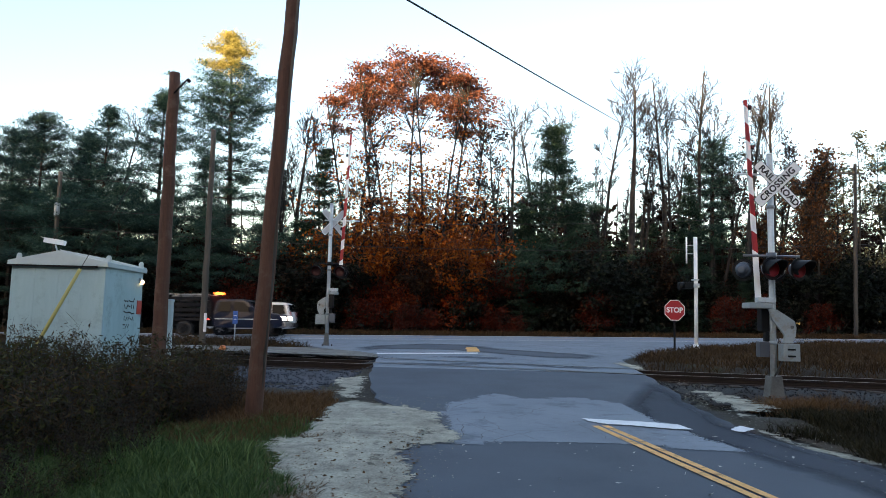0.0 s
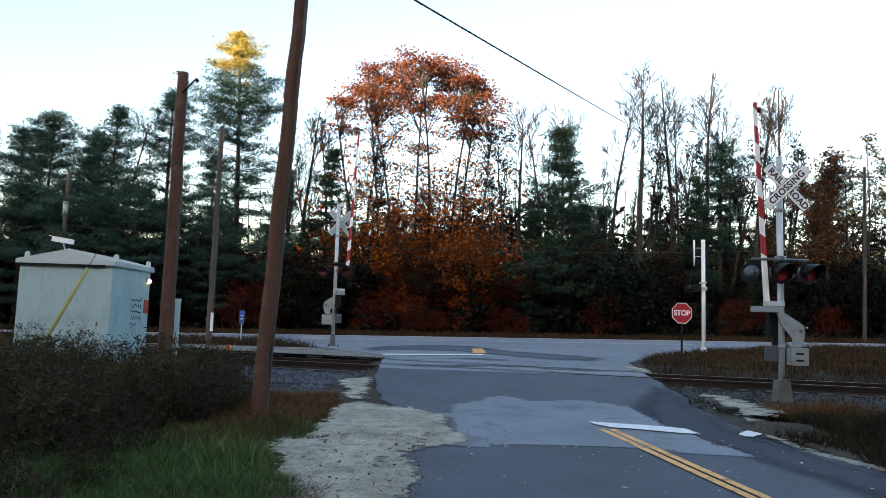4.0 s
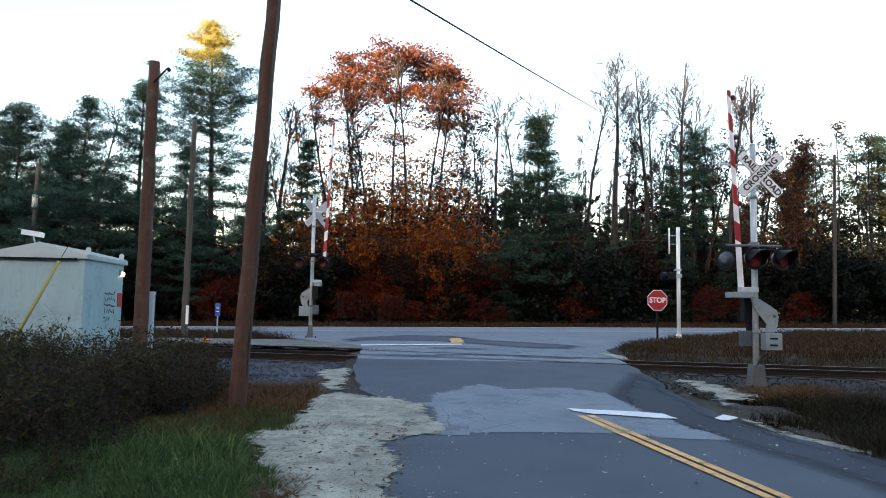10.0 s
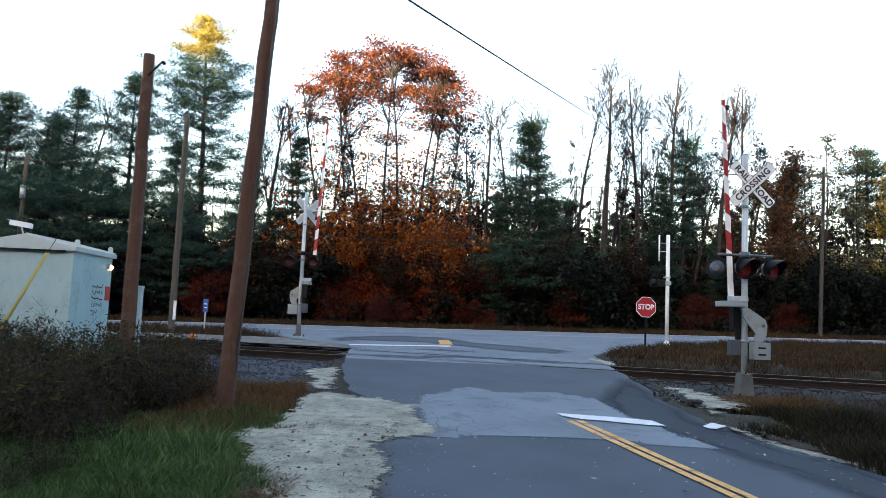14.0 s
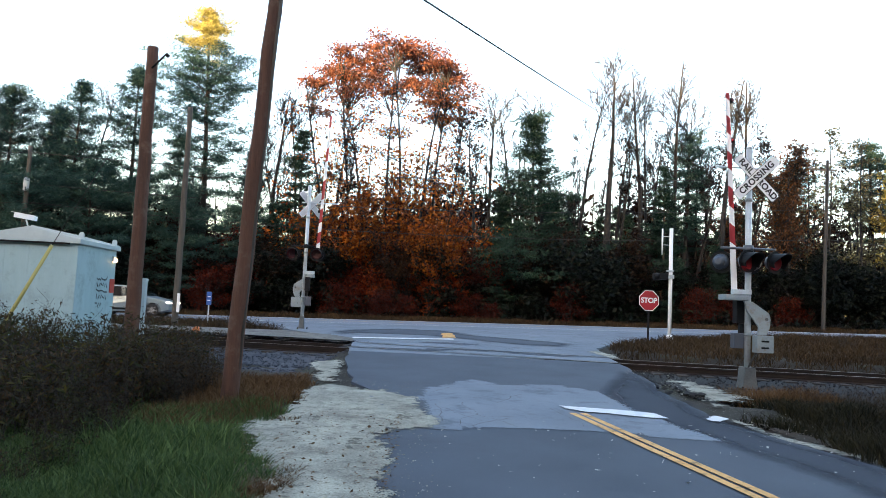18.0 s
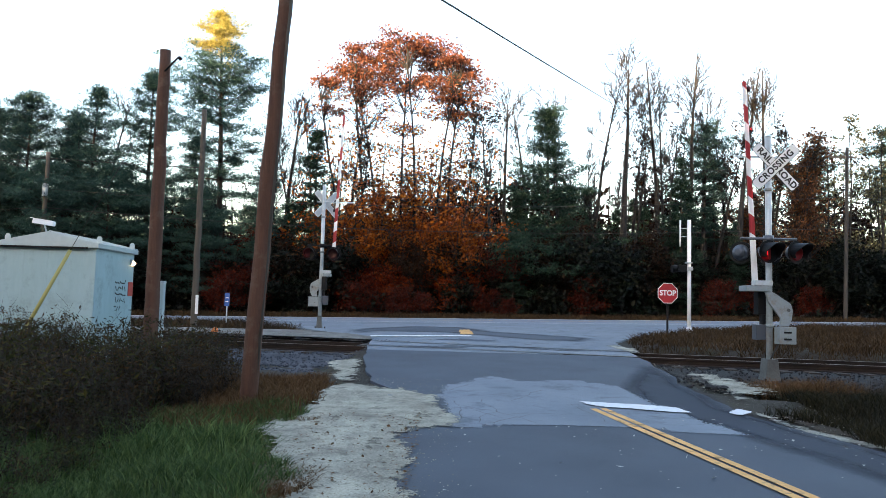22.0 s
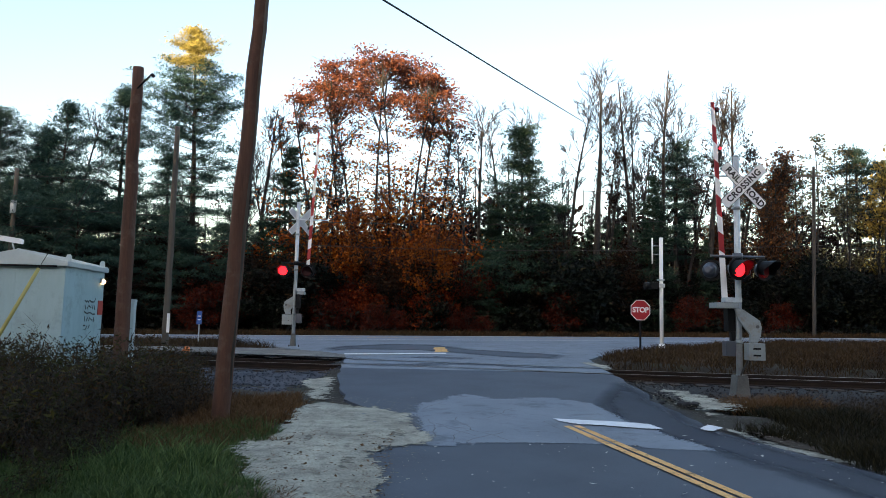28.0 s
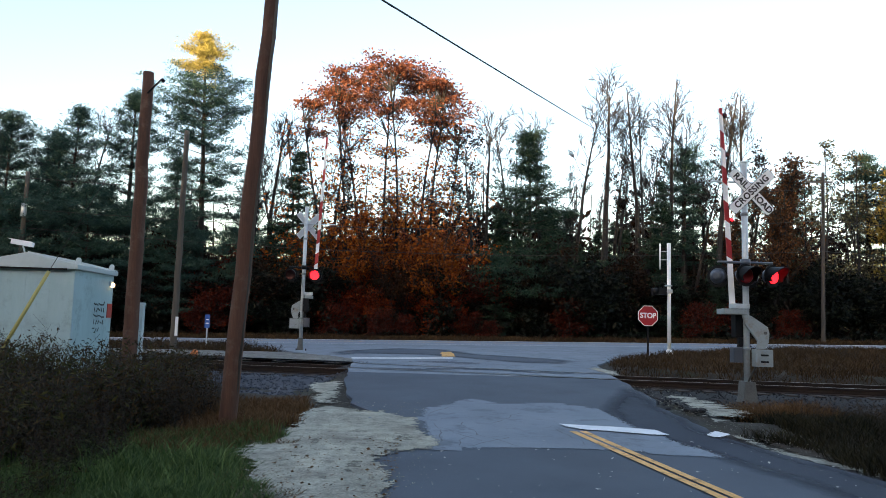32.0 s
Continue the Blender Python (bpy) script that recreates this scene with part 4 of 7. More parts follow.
    b = Builder()
    b.tube(pts, [0.018] * 4, 8)
    part("cable", b.mesh("cable"), CABLE, ob)
    gate_arm(ob, arm[0], arm[1], tip_lamps, reds)
    return ob


crossing_signal(
    pose(6.12, 13.5, 0.40, 0, 0, 0),
    {"bar": (-0.52, 0.52), "front": [(-0.08, -0.24, 16, "a"), (0.44, -0.20, 24, "b")], "back": [(-0.40, 0.24, 140, "b"), (0.16, 0.26, 190, "a")]},
    ((-0.25, 0.02, 1.80), (-0.43, 0.02, 5.52)),
    "galvanised crossing signal with crossbuck and raised striped gate", [(0.42, "b"), (0.756, "a"), (0.961, "unlit")], bar=LAMP_BACK)
crossing_signal(
    pose(-3.50, 23.3, 0.80, 0, 0, 180),
    {"bar": (-0.45, 0.45), "front": [(-0.38, -0.24, 0, "a"), (0.38, -0.24, 0, "b")], "back": [(-0.37, 0.24, 180, "b"), (0.37, 0.24, 180, "early")]},
    ((-0.375, 0.10, 2.42), (-0.55, 0.10, 6.75)),
    "far crossing signal seen from behind with raised striped gate", [(0.12, "a"), (0.29, "b"), (0.84, "c")], (-0.08, 36.0), -0.30, BLACK_PAINT,
    ((0.06, 0.14), (0.21, 0.31), (0.38, 0.52), (0.66, 0.76), (0.91, 1.0)), (-0.92, 0.20, 3.95), 0.62)


# ---- poles and wires ----
def pole(foot, top, r0, r1, material, label):
    f = Vector((foot[0], foot[1], float(land_z(foot[0], foot[1])) - 0.2))
    ob = thing("utility_pole", Matrix.Translation(f), label, "utility pole", "utility poles")
    b, rnd = Builder(), np.random.RandomState(int(abs(foot[0] * 100)))
    d = np.array(Vector(top) - f)
    k = 14
    b.tube([d * i / k + rnd.normal(size=3) * 0.006 for i in range(k + 1)] + [d * 1.0005], [r0 + (r1 - r0) * i / k for i in range(k + 1)] + [0.01], 18)
    me = b.mesh("pole")
    me.polygons.foreach_set("use_smooth", [True] * len(me.polygons))
    part("shaft", me, material, ob)
    return ob, d


pole_near, _ = pole((-2.43, 9.9), (-2.0, 9.65, 7.6), 0.117, 0.086, POLE_WOOD, "leaning reddish-brown wooden utility pole beside the road")
bm = bmesh.new()
rod(bm, (0.104, -0.055, 0.35), Vector((0.43, -0.25, 7.5)) + Vector((0.075, -0.045, 0)), 0.026, 0.022, 10)
part("ground_wire_moulding", bm, POLE_GREY, pole_near, "grey moulding strip down the pole")
pole_b, db = pole((-5.47, 14.6), (-5.49, 14.6, 6.52), 0.145, 0.105, POLE_WOOD, "cut-off brown wooden pole beside the equipment shed")
bm = bmesh.new()
rod(bm, (0.02, -0.1, db[2] - 0.45), (0.28, -0.1, db[2] - 0.15), 0.018, n=8)
rod(bm, (0.28, -0.1, db[2] - 0.15), (0.33, -0.1, db[2] - 0.2), 0.035, n=8)
part("bracket", bm, TRIM, pole_b, "small dark bracket near the top")
pole_c, _ = pole((-8.25, 26.0), (-8.25, 26.0, 8.3), 0.115, 0.085, POLE_GREY, "grey weathered wooden pole")
bm = bmesh.new()
box(bm, 0.08, 0.17, -0.2, -0.14, 0.75, 1.4, 0.01)
part("marker", bm, WHITE_SIGN, pole_c, "white marker plate")
pole_d, dd = pole((26.2, 46.4), (26.5, 46.4, 12.4), 0.13, 0.10, POLE_DARK, "dark grey utility pole beside the highway")
bm = bmesh.new()
box(bm, -0.9, 0.9, -0.06, 0.06, dd[2] - 0.7, dd[2] - 0.58, 0.01)
part("crossarm", bm, POLE_GREY, pole_d)
pole_e, de = pole((-24.9, 47.5), (-24.9, 47.5, 10.8), 0.16, 0.12, POLE_GREY, "far grey utility pole carrying a white box")
bm = bmesh.new()
rod(bm, (0.1, -0.28, de[2] - 2.9), (0.1, -0.28, de[2] - 2.1), 0.17, n=16)
part("transformer", bm, GALV, pole_e, "pale grey transformer can")
bm = bmesh.new()
rod(bm, (0.1, -0.28, de[2] - 2.1), (0.1, -0.28, de[2] - 1.95), 0.03, n=8)
part("bushing", bm, BASE_GREY, pole_e)


def wire(a, b, sag, r, label):
    a, b = np.array(a, dtype=float), np.array(b, dtype=float)
    n = 40
    pts = [a + (b - a) * i / n - (0, 0, sag * 4 * (i / n) * (1 - i / n)) for i in range(n + 1)]
    w = Builder()
    w.tube(pts, [r] * (n + 1), 5)
    return tagged(part("overhead_wire", w.mesh("overhead_wire"), CABLE), label, "wire", "overhead wires")


wire((-7.83, -3.85, 4.50), (16.8, 50.5, 13.5), 0.12, 0.018, "black overhead service wire")
for z0, z1 in ((10.6, 11.3), (8.6, 9.2), (7.4, 7.2)):
    wire((-24.9, 47.5, z0 - 0.2), (26.4, 46.3, z1), 0.9, 0.018, "thin dark wire along the highway")
    wire((26.4, 46.3, z1), (75, 45.2, z1 + 0.4), 0.9, 0.018, "thin dark wire along the highway")
    wire((-75, 48.0, z0 - 0.6), (-24.9, 47.5, z0 - 0.2), 0.9, 0.018, "thin dark wire along the highway")


# ---- equipment shed ----
def shed():
    x0, x1, y0, y1 = -8.42, -6.57, 14.5, 16.35
    zb = float(land_z(-7.5, 15.4)) - 0.1
    ob = thing("equipment_shed", pose(x0, y0, zb), "pale green-grey steel railway equipment shed with low roof", "shed")
    w, d, h = x1 - x0, y1 - y0, 2.56 - zb
    bm = bmesh.new()
    box(bm, 0, w, 0, d, 0, h, 0.012)
    part("wall_body", bm, SHED_WALL, ob)
    for x in (0.46, 0.92, 1.38):
        bm = bmesh.new()
        box(bm, x - 0.012, x + 0.012, -0.006, 0.0, 0.05, h - 0.08, 0.003)
        part("seam", bm, SHED_WALL, ob)
    bm = bmesh.new()
    o = 0.06
    slab(bm, [(-o, h - 0.03), (w + o, h - 0.03), (w + o, h + 0.06), (w / 2, h + 0.27), (-o, h + 0.06)], -o, d + o, bevel=0.008)
    roof = part("roof", bm, SHED_ROOF, ob, "pale low gabled metal roof")
    # black strip that paints the shadow under the front eaves
    bm = bmesh.new()
    box(bm, -o - 0.004, w * 0.93, -o - 0.016, -o - 0.002, h - 0.055, h - 0.02, 0.003)
    part("eaves_shadow", bm, BLACK_PAINT, roof, "dark strip standing in for the shadow under the eaves")
    for i in range(7):
        y = d * i / 6
        bm = bmesh.new()
        slab(bm, [(w / 2, h + 0.272), (w + o, h + 0.062), (w + o, h + 0.085), (w / 2, h + 0.295)], y - 0.012, y + 0.012)
        part("roof_rib", bm, SHED_ROOF, roof)
    for x, y in ((0.12, 0.02), (w - 0.02, d - 0.1), (w - 0.02, 0.15)):
        bm = bmesh.new()
        r = 0.05
        slab(bm, [(x - r, h + 0.05), (x + r, h + 0.05), (x + r, h + 0.17), (x + r * 0.5, h + 0.21), (x - r * 0.5, h + 0.21), (x - r, h + 0.17)], y - 0.012, y + 0.012)
        part("lifting_lug", bm, SHED_ROOF, roof)
    # wall lamp, red notice, weathered scrawl
    bm = bmesh.new()
    box(bm, w + 0.002, w + 0.05, d - 0.24, d - 0.12, h - 0.27, h - 0.15, 0.01)
    lamp = part("wall_lamp", bm, GALV, ob, "small wall lamp switched on")
    bm = bmesh.new()
    bmesh.ops.create_uvsphere(bm, u_segments=16, v_segments=10, radius=0.055, matrix=Matrix.Translation((w + 0.05, d - 0.18, h - 0.24)))
    part("lamp_bulb", smoothed(bm), LAMP_WARM, lamp, "glowing warm bulb")
    bm = bmesh.new()
    box(bm, w + 0.002, w + 0.014, d - 0.26, d - 0.02, h - 0.94, h - 0.64, 0.003)
    part("notice", bm, NOTICE_RED, ob, "orange-red notice plate")
    rnd = random.Random(3)
    for z in (h - 0.66, h - 0.78, h - 0.91, h - 1.04, h - 1.18):
        for k in range(5 if z > h - 1.1 else 3):
            y = d - 0.86 + k * 0.11
            bm = bmesh.new()
            box(bm, -0.052, 0.052, -0.001, 0.001, -0.013, 0.013)
            p = part("scrawl", bm, BLACK_PAINT, ob)
            p.matrix_basis = pose(w + 0.003, y, z + rnd.uniform(-0.02, 0.02), 0, 0, 90) @ pose(0, 0, 0, 0, rnd.choice((0, 60, 90, -50, 20)), 0)
    return ob


shed()


def roof_camera():
    p = Vector((-7.75, 15.3, 2.82))
    ob = thing("security_camera", Matrix.Translation(p) @ Matrix.Diagonal((0.78, 0.78, 0.78, 1)), "white security camera on a bent bracket on the shed roof", "security camera")
    bm = bmesh.new()
    rod(bm, (0, 0, -0.10), (0, 0, 0.06), 0.025, n=10)
    rod(bm, (0, 0, 0.05), (-0.28, 0, 0.08), 0.02, n=10)
    rod(bm, (-0.28, 0, 0.08), (-0.34, 0, 0.26), 0.02, n=10)
    part("bracket", bm, SHED_ROOF, ob)
    bm = bmesh.new()
    box(bm, -0.30, 0.26, -0.065, 0.065, -0.06, 0.06, 0.02, pose(-0.34, 0, 0.33, 0, 8, 0))
    part("housing", bm, WHITE_SIGN, ob)
    bm = bmesh.new()
    box(bm, -0.38, 0.20, -0.075, 0.075, 0.062, 0.075, 0.004, pose(-0.34, 0, 0.33, 0, 8, 0))
    part("sun_shield", bm, WHITE_SIGN, ob)


roof_camera()


def guy_guard():
    a, b = Vector((-6.61, 13.55, 2.42)), Vector((-7.60, 13.55, 0.42))
    ob = thing("guy_wire_guard", Matrix.Translation(b), "long yellow plastic guard on a guy wire", "guy wire")
    bm = bmesh.new()
    rod(bm, (0, 0, 0), a - b, 0.032, n=12)
    part("guard", bm, YELLOW, ob)
    bm = bmesh.new()
    rod(bm, (a - b), Vector((-5.62, 14.4, 5.2)) - b, 0.006, n=6)
    part("wire", bm, CABLE, ob)


guy_guard()


def cabinet_post():
    z = float(land_z(-6.0, 16.5))
    ob = thing("cable_pedestal", pose(-6.14, 16.9, z), "tall pale grey cable pedestal beside the pole", "pedestal")
    bm = bmesh.new()
    box(bm, -0.07, 0.07, -0.07, 0.07, -0.1, 1.92 - z, 0.015)
    part("case", bm, SHED_ROOF, ob)
    bm = bmesh.new()
    box(bm, -0.08, 0.08, -0.08, 0.08, 1.92 - z, 1.98 - z, 0.015)
    part("cap", bm, SHED_ROOF, ob)


cabinet_post()


def blue_marker():
    z = float(land_z(-7.35, 27))
    ob = thing("blue_sign", pose(-7.4, 27, z), "small blue sign on a thin post with white bars", "sign")
    bm = bmesh.new()
    box(bm, -0.02, 0.02, -0.015, 0.015, -0.2, 1.2)
    part("post", bm, GALV, ob)
    bm = bmesh.new()
    box(bm, -0.09, 0.09, -0.03, -0.016, 0.80, 1.27, 0.006)
    panel = part("panel", bm, BLUE_SIGN, ob)
    for k in (0.95, 1.08):
        bm = bmesh.new()
        box(bm, -0.05, 0.05, -0.033, -0.030, k, k + 0.03)
        part("bar", bm, WHITE_SIGN, panel, "white bar")


blue_marker()


def cone_scrap():
    ob = thing("orange_marker", pose(-6.2, 21.4, float(road_z(-6.2, 21.4))), "low broken orange marker on the gravel", "marker")
    bm = bmesh.new()
    rod(bm, (0, 0, 0), (0.03, 0, 0.16), 0.13, 0.07, 12)
    part("stub", bm, ORANGE, ob)


cone_scrap()


def stop_sign():
    x, y = 8.63, 27.0
    z = float(land_z(x, y))
    ob = thing("stop_sign", pose(x, y, z, 0, 0, 4), "red octagonal stop sign with white border on a dark post", "stop sign")
    bm = bmesh.new()
    box(bm, -0.035, 0.035, 0.0, 0.03, -0.3, 1.85)
    part("post", bm, TRIM, ob)
    zc, r = 2.26 - z, 0.405

    def octagon(r):
        return [(r * math.cos(radians(22.5 + 45 * k)), zc + r * math.sin(radians(22.5 + 45 * k))) for k in range(8)]

    bm = bmesh.new()
    slab(bm, octagon(r), -0.006, -0.002)
    panel = part("panel", bm, WHITE_SIGN, ob, "white border")
    bm = bmesh.new()
    slab(bm, octagon(r - 0.028), -0.010, -0.0065)
    part("red_field", bm, RED_SIGN, panel)
    t = part("lettering", letters("STOP", 0.265, 0.95), WHITE_SIGN, panel)
    t.matrix_basis = pose(0, -0.013, zc)


stop_sign()


def white_pole():
    x, y = 9.07, 26.0
    z = float(land_z(x, y))
    h = 4.85 - z
    ob = thing("antenna_pole", pose(x, y, z), "white metal pole with antenna and signal head", "pole")
    bm = bmesh.new()
    rod(bm, (0, 0, -0.2), (0, 0, h), 0.066, n=16)
    rod(bm, (0, 0, -0.1), (0, 0, 0.22), 0.13, 0.10, 16)
    part("shaft", bm, WHITE_SIGN, ob)
    bm = bmesh.new()
    rod(bm, (-0.32, 0, h - 0.95), (-0.32, 0, h - 0.02), 0.028, n=10)
    part("antenna", bm, WHITE_SIGN, ob)
    for dz in (0.3, 0.6):
        bm = bmesh.new()
        rod(bm, (-0.32, 0, h - dz), (0, 0, h - dz), 0.012, n=8)
        part("antenna_bracket", bm, GALV, ob)
    bm = bmesh.new()
    box(bm, -0.42, -0.12, -0.14, 0.12, h - 1.85, h - 1.62, 0.02)
    rod(bm, (-0.42, 0, h - 1.73), (-0.62, 0, h - 1.76), 0.12, 0.13, 16)
    part("signal_head", bm, BLACK_PAINT, ob, "black signal head")
    bm = bmesh.new()
    box(bm, -0.14, 0.1, -0.1, 0.1, h - 1.8, h - 1.66, 0.01)
    box(bm, -0.13, 0.09, -0.1, 0.1, h - 1.55, h - 1.5, 0.01)
    part("clamp", bm, GALV, ob)


white_pole()


# ---- trees ----
def crooked(rnd, a, way, length, steps, wander, lift=0.0):
    p, d, pts = np.array(a, dtype=float), np.array(way, dtype=float), []
    d /= np.linalg.norm(d)
    pts.append(p.copy())
    for _ in range(steps):
        d = d + rnd.normal(size=3) * wander + (0, 0, lift)
        d /= np.linalg.norm(d)
        p = p + d * length / steps
        pts.append(p.copy())
    return pts, d


def limbs(w, rnd, a, way, length, radius, depth, tips, kids=(3, 5), spread=0.7, lift=0.06, thin=0.019):
    """A limb with its boughs and twigs; keeps the twig ends in tips."""
    steps = max(2, int(4 - (3 - depth) * 0.5))
    pts, d = crooked(rnd, a, way, length, steps, 0.10 + 0.03 * (3 - depth), lift)
    radii = [max(thin, radius * (1 - 0.75 * i / steps)) for i in range(steps + 1)]
    w.tube(pts, radii, 5 if depth > 1 else 3)
    tips.extend(pts[1:] if depth == 0 else pts[-1:])
    if depth == 0:
        return
    for _ in range(rnd.randint(*kids) + (1 if depth > 1 else 0)):
        u = rnd.uniform(0.25, 1.0)
        i = min(int(u * steps), steps - 1)
        p = pts[i] + (pts[i + 1] - pts[i]) * (u * steps - i)
        side = rnd.normal(size=3)
        side -= d * side.dot(d)
        side /= np.linalg.norm(side) + 1e-9
        limbs(w, rnd, p, d + side * spread * rnd.uniform(0.6, 1.3), length * rnd.uniform(0.38, 0.62), max(thin, radius * 0.5), depth - 1, tips, kids, spread, lift, thin)


def tree_empty(name, label, group):
    return thing(name, Matrix(), label, "tree", group)


def tufts(rnd, centres, per, spread):
    """Needle or leaf places scattered round clump centres."""
    c = np.repeat(np.asarray(centres), per, 0)
    return c + rnd.normal(size=c.shape) * spread


def on_line(pts, q):
    """Points at shares q of a line's length in steps."""
    pp, q = np.array(pts), np.asarray(q) * (len(pts) - 1) * 0.9999
    k = q.astype(int)
    return pp[k] + (pp[k + 1] - pp[k]) * (q - k)[:, None]


def pine_tree(seed, h, crown_from=0.3, wide=3.0, sunlit_from=None, label="tall dark green white pine with layered boughs", needles=None, cone=False, gap=1.0, per=31, lean=0.0, peak=0.7):
    """A white pine: bare lower trunk, spaced whorls of level boughs that end in flat plumes of needles."""
    rnd = np.random.RandomState(seed)
    ob = tree_empty("pine_tree", label, "pines of the wood edge")
    w, green, gold = Builder(), Builder(), Builder()
    trunk, _ = crooked(rnd, (0, 0, -0.3), (lean, 0, 1), h, 9, 0.014)
    w.tube(trunk, [0.20 * (1 - 0.9 * i / 9) * h / 16 + 0.02 for i in range(10)], 8)
    for _ in range(int(h * 1.3)):
        # dead stubs on the bare trunk
        u = rnd.uniform(0.12, max(crown_from, 0.2) + 0.1)
        a = rnd.uniform(0, 2 * math.pi)
        p, d = crooked(rnd, on_line(trunk, [u])[0], (math.cos(a), math.sin(a), rnd.uniform(-0.2, 0.3)), rnd.uniform(0.5, 2.0), 3, 0.12)
        w.tube(p, [0.022, 0.016, 0.012, 0.008], 3)
    z = h * crown_from
    while z < h * 0.985:
        u = (z / h - crown_from) / (1 - crown_from)
        shape = wide * (1 - u) ** 0.8 if cone else wide * min(1.0, (1 - u) / 0.45) ** peak * (0.72 + 0.28 * min(1.0, u / 0.3))
        reach = shape * rnd.uniform(0.55, 1.12) + 0.3
        base = on_line(trunk, [min((z + 0.3) / h, 0.999)])[0]
        turn = rnd.uniform(0, 2 * math.pi)
        n_b = rnd.randint(5, 8) if cone else rnd.randint(3, 6)
        for b in range(n_b):
            a = turn + 2 * math.pi * b / n_b + rnd.normal() * 0.35
            r = reach * rnd.uniform(0.45, 1.15)
            pts, d = crooked(rnd, base, (math.cos(a), math.sin(a), 0.04 + 0.5 * u), r, 4, 0.08, 0.035)
            w.tube(pts, [0.04 * (1 - u) + 0.014, 0.028, 0.02, 0.015, 0.010], 3)
            n = int(3 + r * 2.6)
            c = on_line(pts, rnd.uniform(0.30 if r > 1.2 else 0.05, 1.0, n))
            side = np.array((-d[1], d[0], 0)) * (rnd.normal(size=n) * 0.20 * r)[:, None]
            c = c + side + (0, 0, 0.06)
            # boughs near the top get the needle colour with sunlight painted in
            lit = sunlit_from and z > h * sunlit_from + rnd.normal() * 0.45 + 0.5 * math.cos(a)
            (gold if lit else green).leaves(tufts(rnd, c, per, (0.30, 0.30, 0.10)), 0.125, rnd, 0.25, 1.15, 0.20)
        z += rnd.uniform(0.5, 1.05) * (0.65 + 0.5 * (1 - u)) * gap
    (gold if sunlit_from else green).leaves(tufts(rnd, trunk[-1] - np.outer(np.linspace(0, 1, 7), (0, 0, 1.0)), 40, (0.22, 0.22, 0.20)), 0.13, rnd, 0.0, 1.1, 0.24)
    part("trunk", w.mesh("pine_trunk"), BARK_DARK, ob)
    part("crown", green.mesh("pine_crown"), needles or PINE, ob)
    if sunlit_from:
        part("crown_top", gold.mesh("pine_crown_top"), PINE_SUNLIT, ob, "tree-top needles with sunlight put into their yellow-gold colour")
    return ob


def spruce_tree(seed, h, wide, label="dark spruce with drooping boughs down to the ground"):
    rnd = np.random.RandomState(seed)
    ob = tree_empty("spruce_tree", label, "spruces of the wood edge")
    w, green = Builder(), Builder()
    w.tube([(0, 0, -0.3), (0.05, 0, h * 0.5), (0, 0.05, h)], [0.16, 0.09, 0.015], 6)
    z = 0.5
    while z < h * 0.99:
        u = z / h
        reach = wide * (1 - u) ** 0.85 + 0.15
        for _ in range(rnd.randint(4, 7)):
            a, r = rnd.uniform(0, 2 * math.pi), reach * rnd.uniform(0.55, 1.15)
            pts, d = crooked(rnd, (0, 0, z), (math.cos(a), math.sin(a), 0.05 + 0.35 * u), r, 3, 0.07, -0.05)
            w.tube(pts, [0.025, 0.018, 0.012, 0.008], 3)
            n = int(10 + r * 26)
            q = rnd.uniform(0.1, 1.0, n) * 2.999
            k = q.astype(int)
            pp = np.array(pts)
            p = pp[k] + (pp[k + 1] - pp[k]) * (q - k)[:, None]
            p += np.array((-d[1], d[0], 0)) * (rnd.normal(size=n) * 0.20 * r * (1.1 - q / 3.4))[:, None] + rnd.normal(size=(n, 3)) * 0.06
            p[:, 2] -= np.abs(rnd.normal(size=n)) * 0.10
            green.leaves(np.repeat(p, 3, 0) + rnd.normal(size=(3 * n, 3)) * (0.10, 0.10, 0.06), 0.12, rnd, 0.3, 1.2, 0.25)
        z += rnd.uniform(0.4, 0.75)
    part("trunk", w.mesh("spruce_trunk"), BARK_DARK, ob)
    part("crown", green.mesh("spruce_crown"), SPRUCE, ob)
    return ob


def bare_tree(seed, h, stems=1, label="leafless tree with thin bare branches", leaf=None, leaves=0, fork=0.55, girth=1.0, reach=1.0):
    """A leafless or nearly leafless hardwood: long clear stem, upswept boughs near the top."""
    rnd = np.random.RandomState(seed)
    ob = tree_empty("bare_tree", label, "bare trees of the wood edge")
    w, tips = Builder(), []
    for s in range(stems):
        lean = rnd.normal(size=2) * 0.03 * (1 + stems * 0.5)
        tall = h * 0.955 * (1 if s == 0 else rnd.uniform(0.75, 0.97))
        pts, d = crooked(rnd, (rnd.normal() * 0.2 * (stems - 1), rnd.normal() * 0.2 * (stems - 1), -0.3), (lean[0], lean[1], 1), tall, 9, 0.032, 0.025)
        r0 = 0.0135 * h * girth * (0.8 if stems > 1 else 1)
        w.tube(pts, [r0 * (1 - 0.86 * i / 9) for i in range(10)], 7)
        for _ in range(int(h * 0.85)):
            u = rnd.uniform(fork, 1.0) ** 0.8
            p = on_line(pts, [min(u, 0.999)])[0]
            a = rnd.uniform(0, 2 * math.pi)
            limbs(w, rnd, p, (math.cos(a), math.sin(a), rnd.uniform(0.9, 2.2)), h * 0.115 * reach * rnd.uniform(0.5, 1.2) * (1.35 - 0.55 * u), 0.034, 2, tips, (4, 7), 0.6, 0.08, 0.016)
    part("trunk", w.mesh("bare_trunk"), BARK, ob)
    if leaves:
        b = Builder()
        t = np.array(tips)
        b.leaves(t[rnd.randint(0, len(t), leaves)] + rnd.normal(size=(leaves, 3)) * 0.22, 0.13, rnd)
        part("crown", b.mesh("thin_crown"), leaf, ob)
    return ob


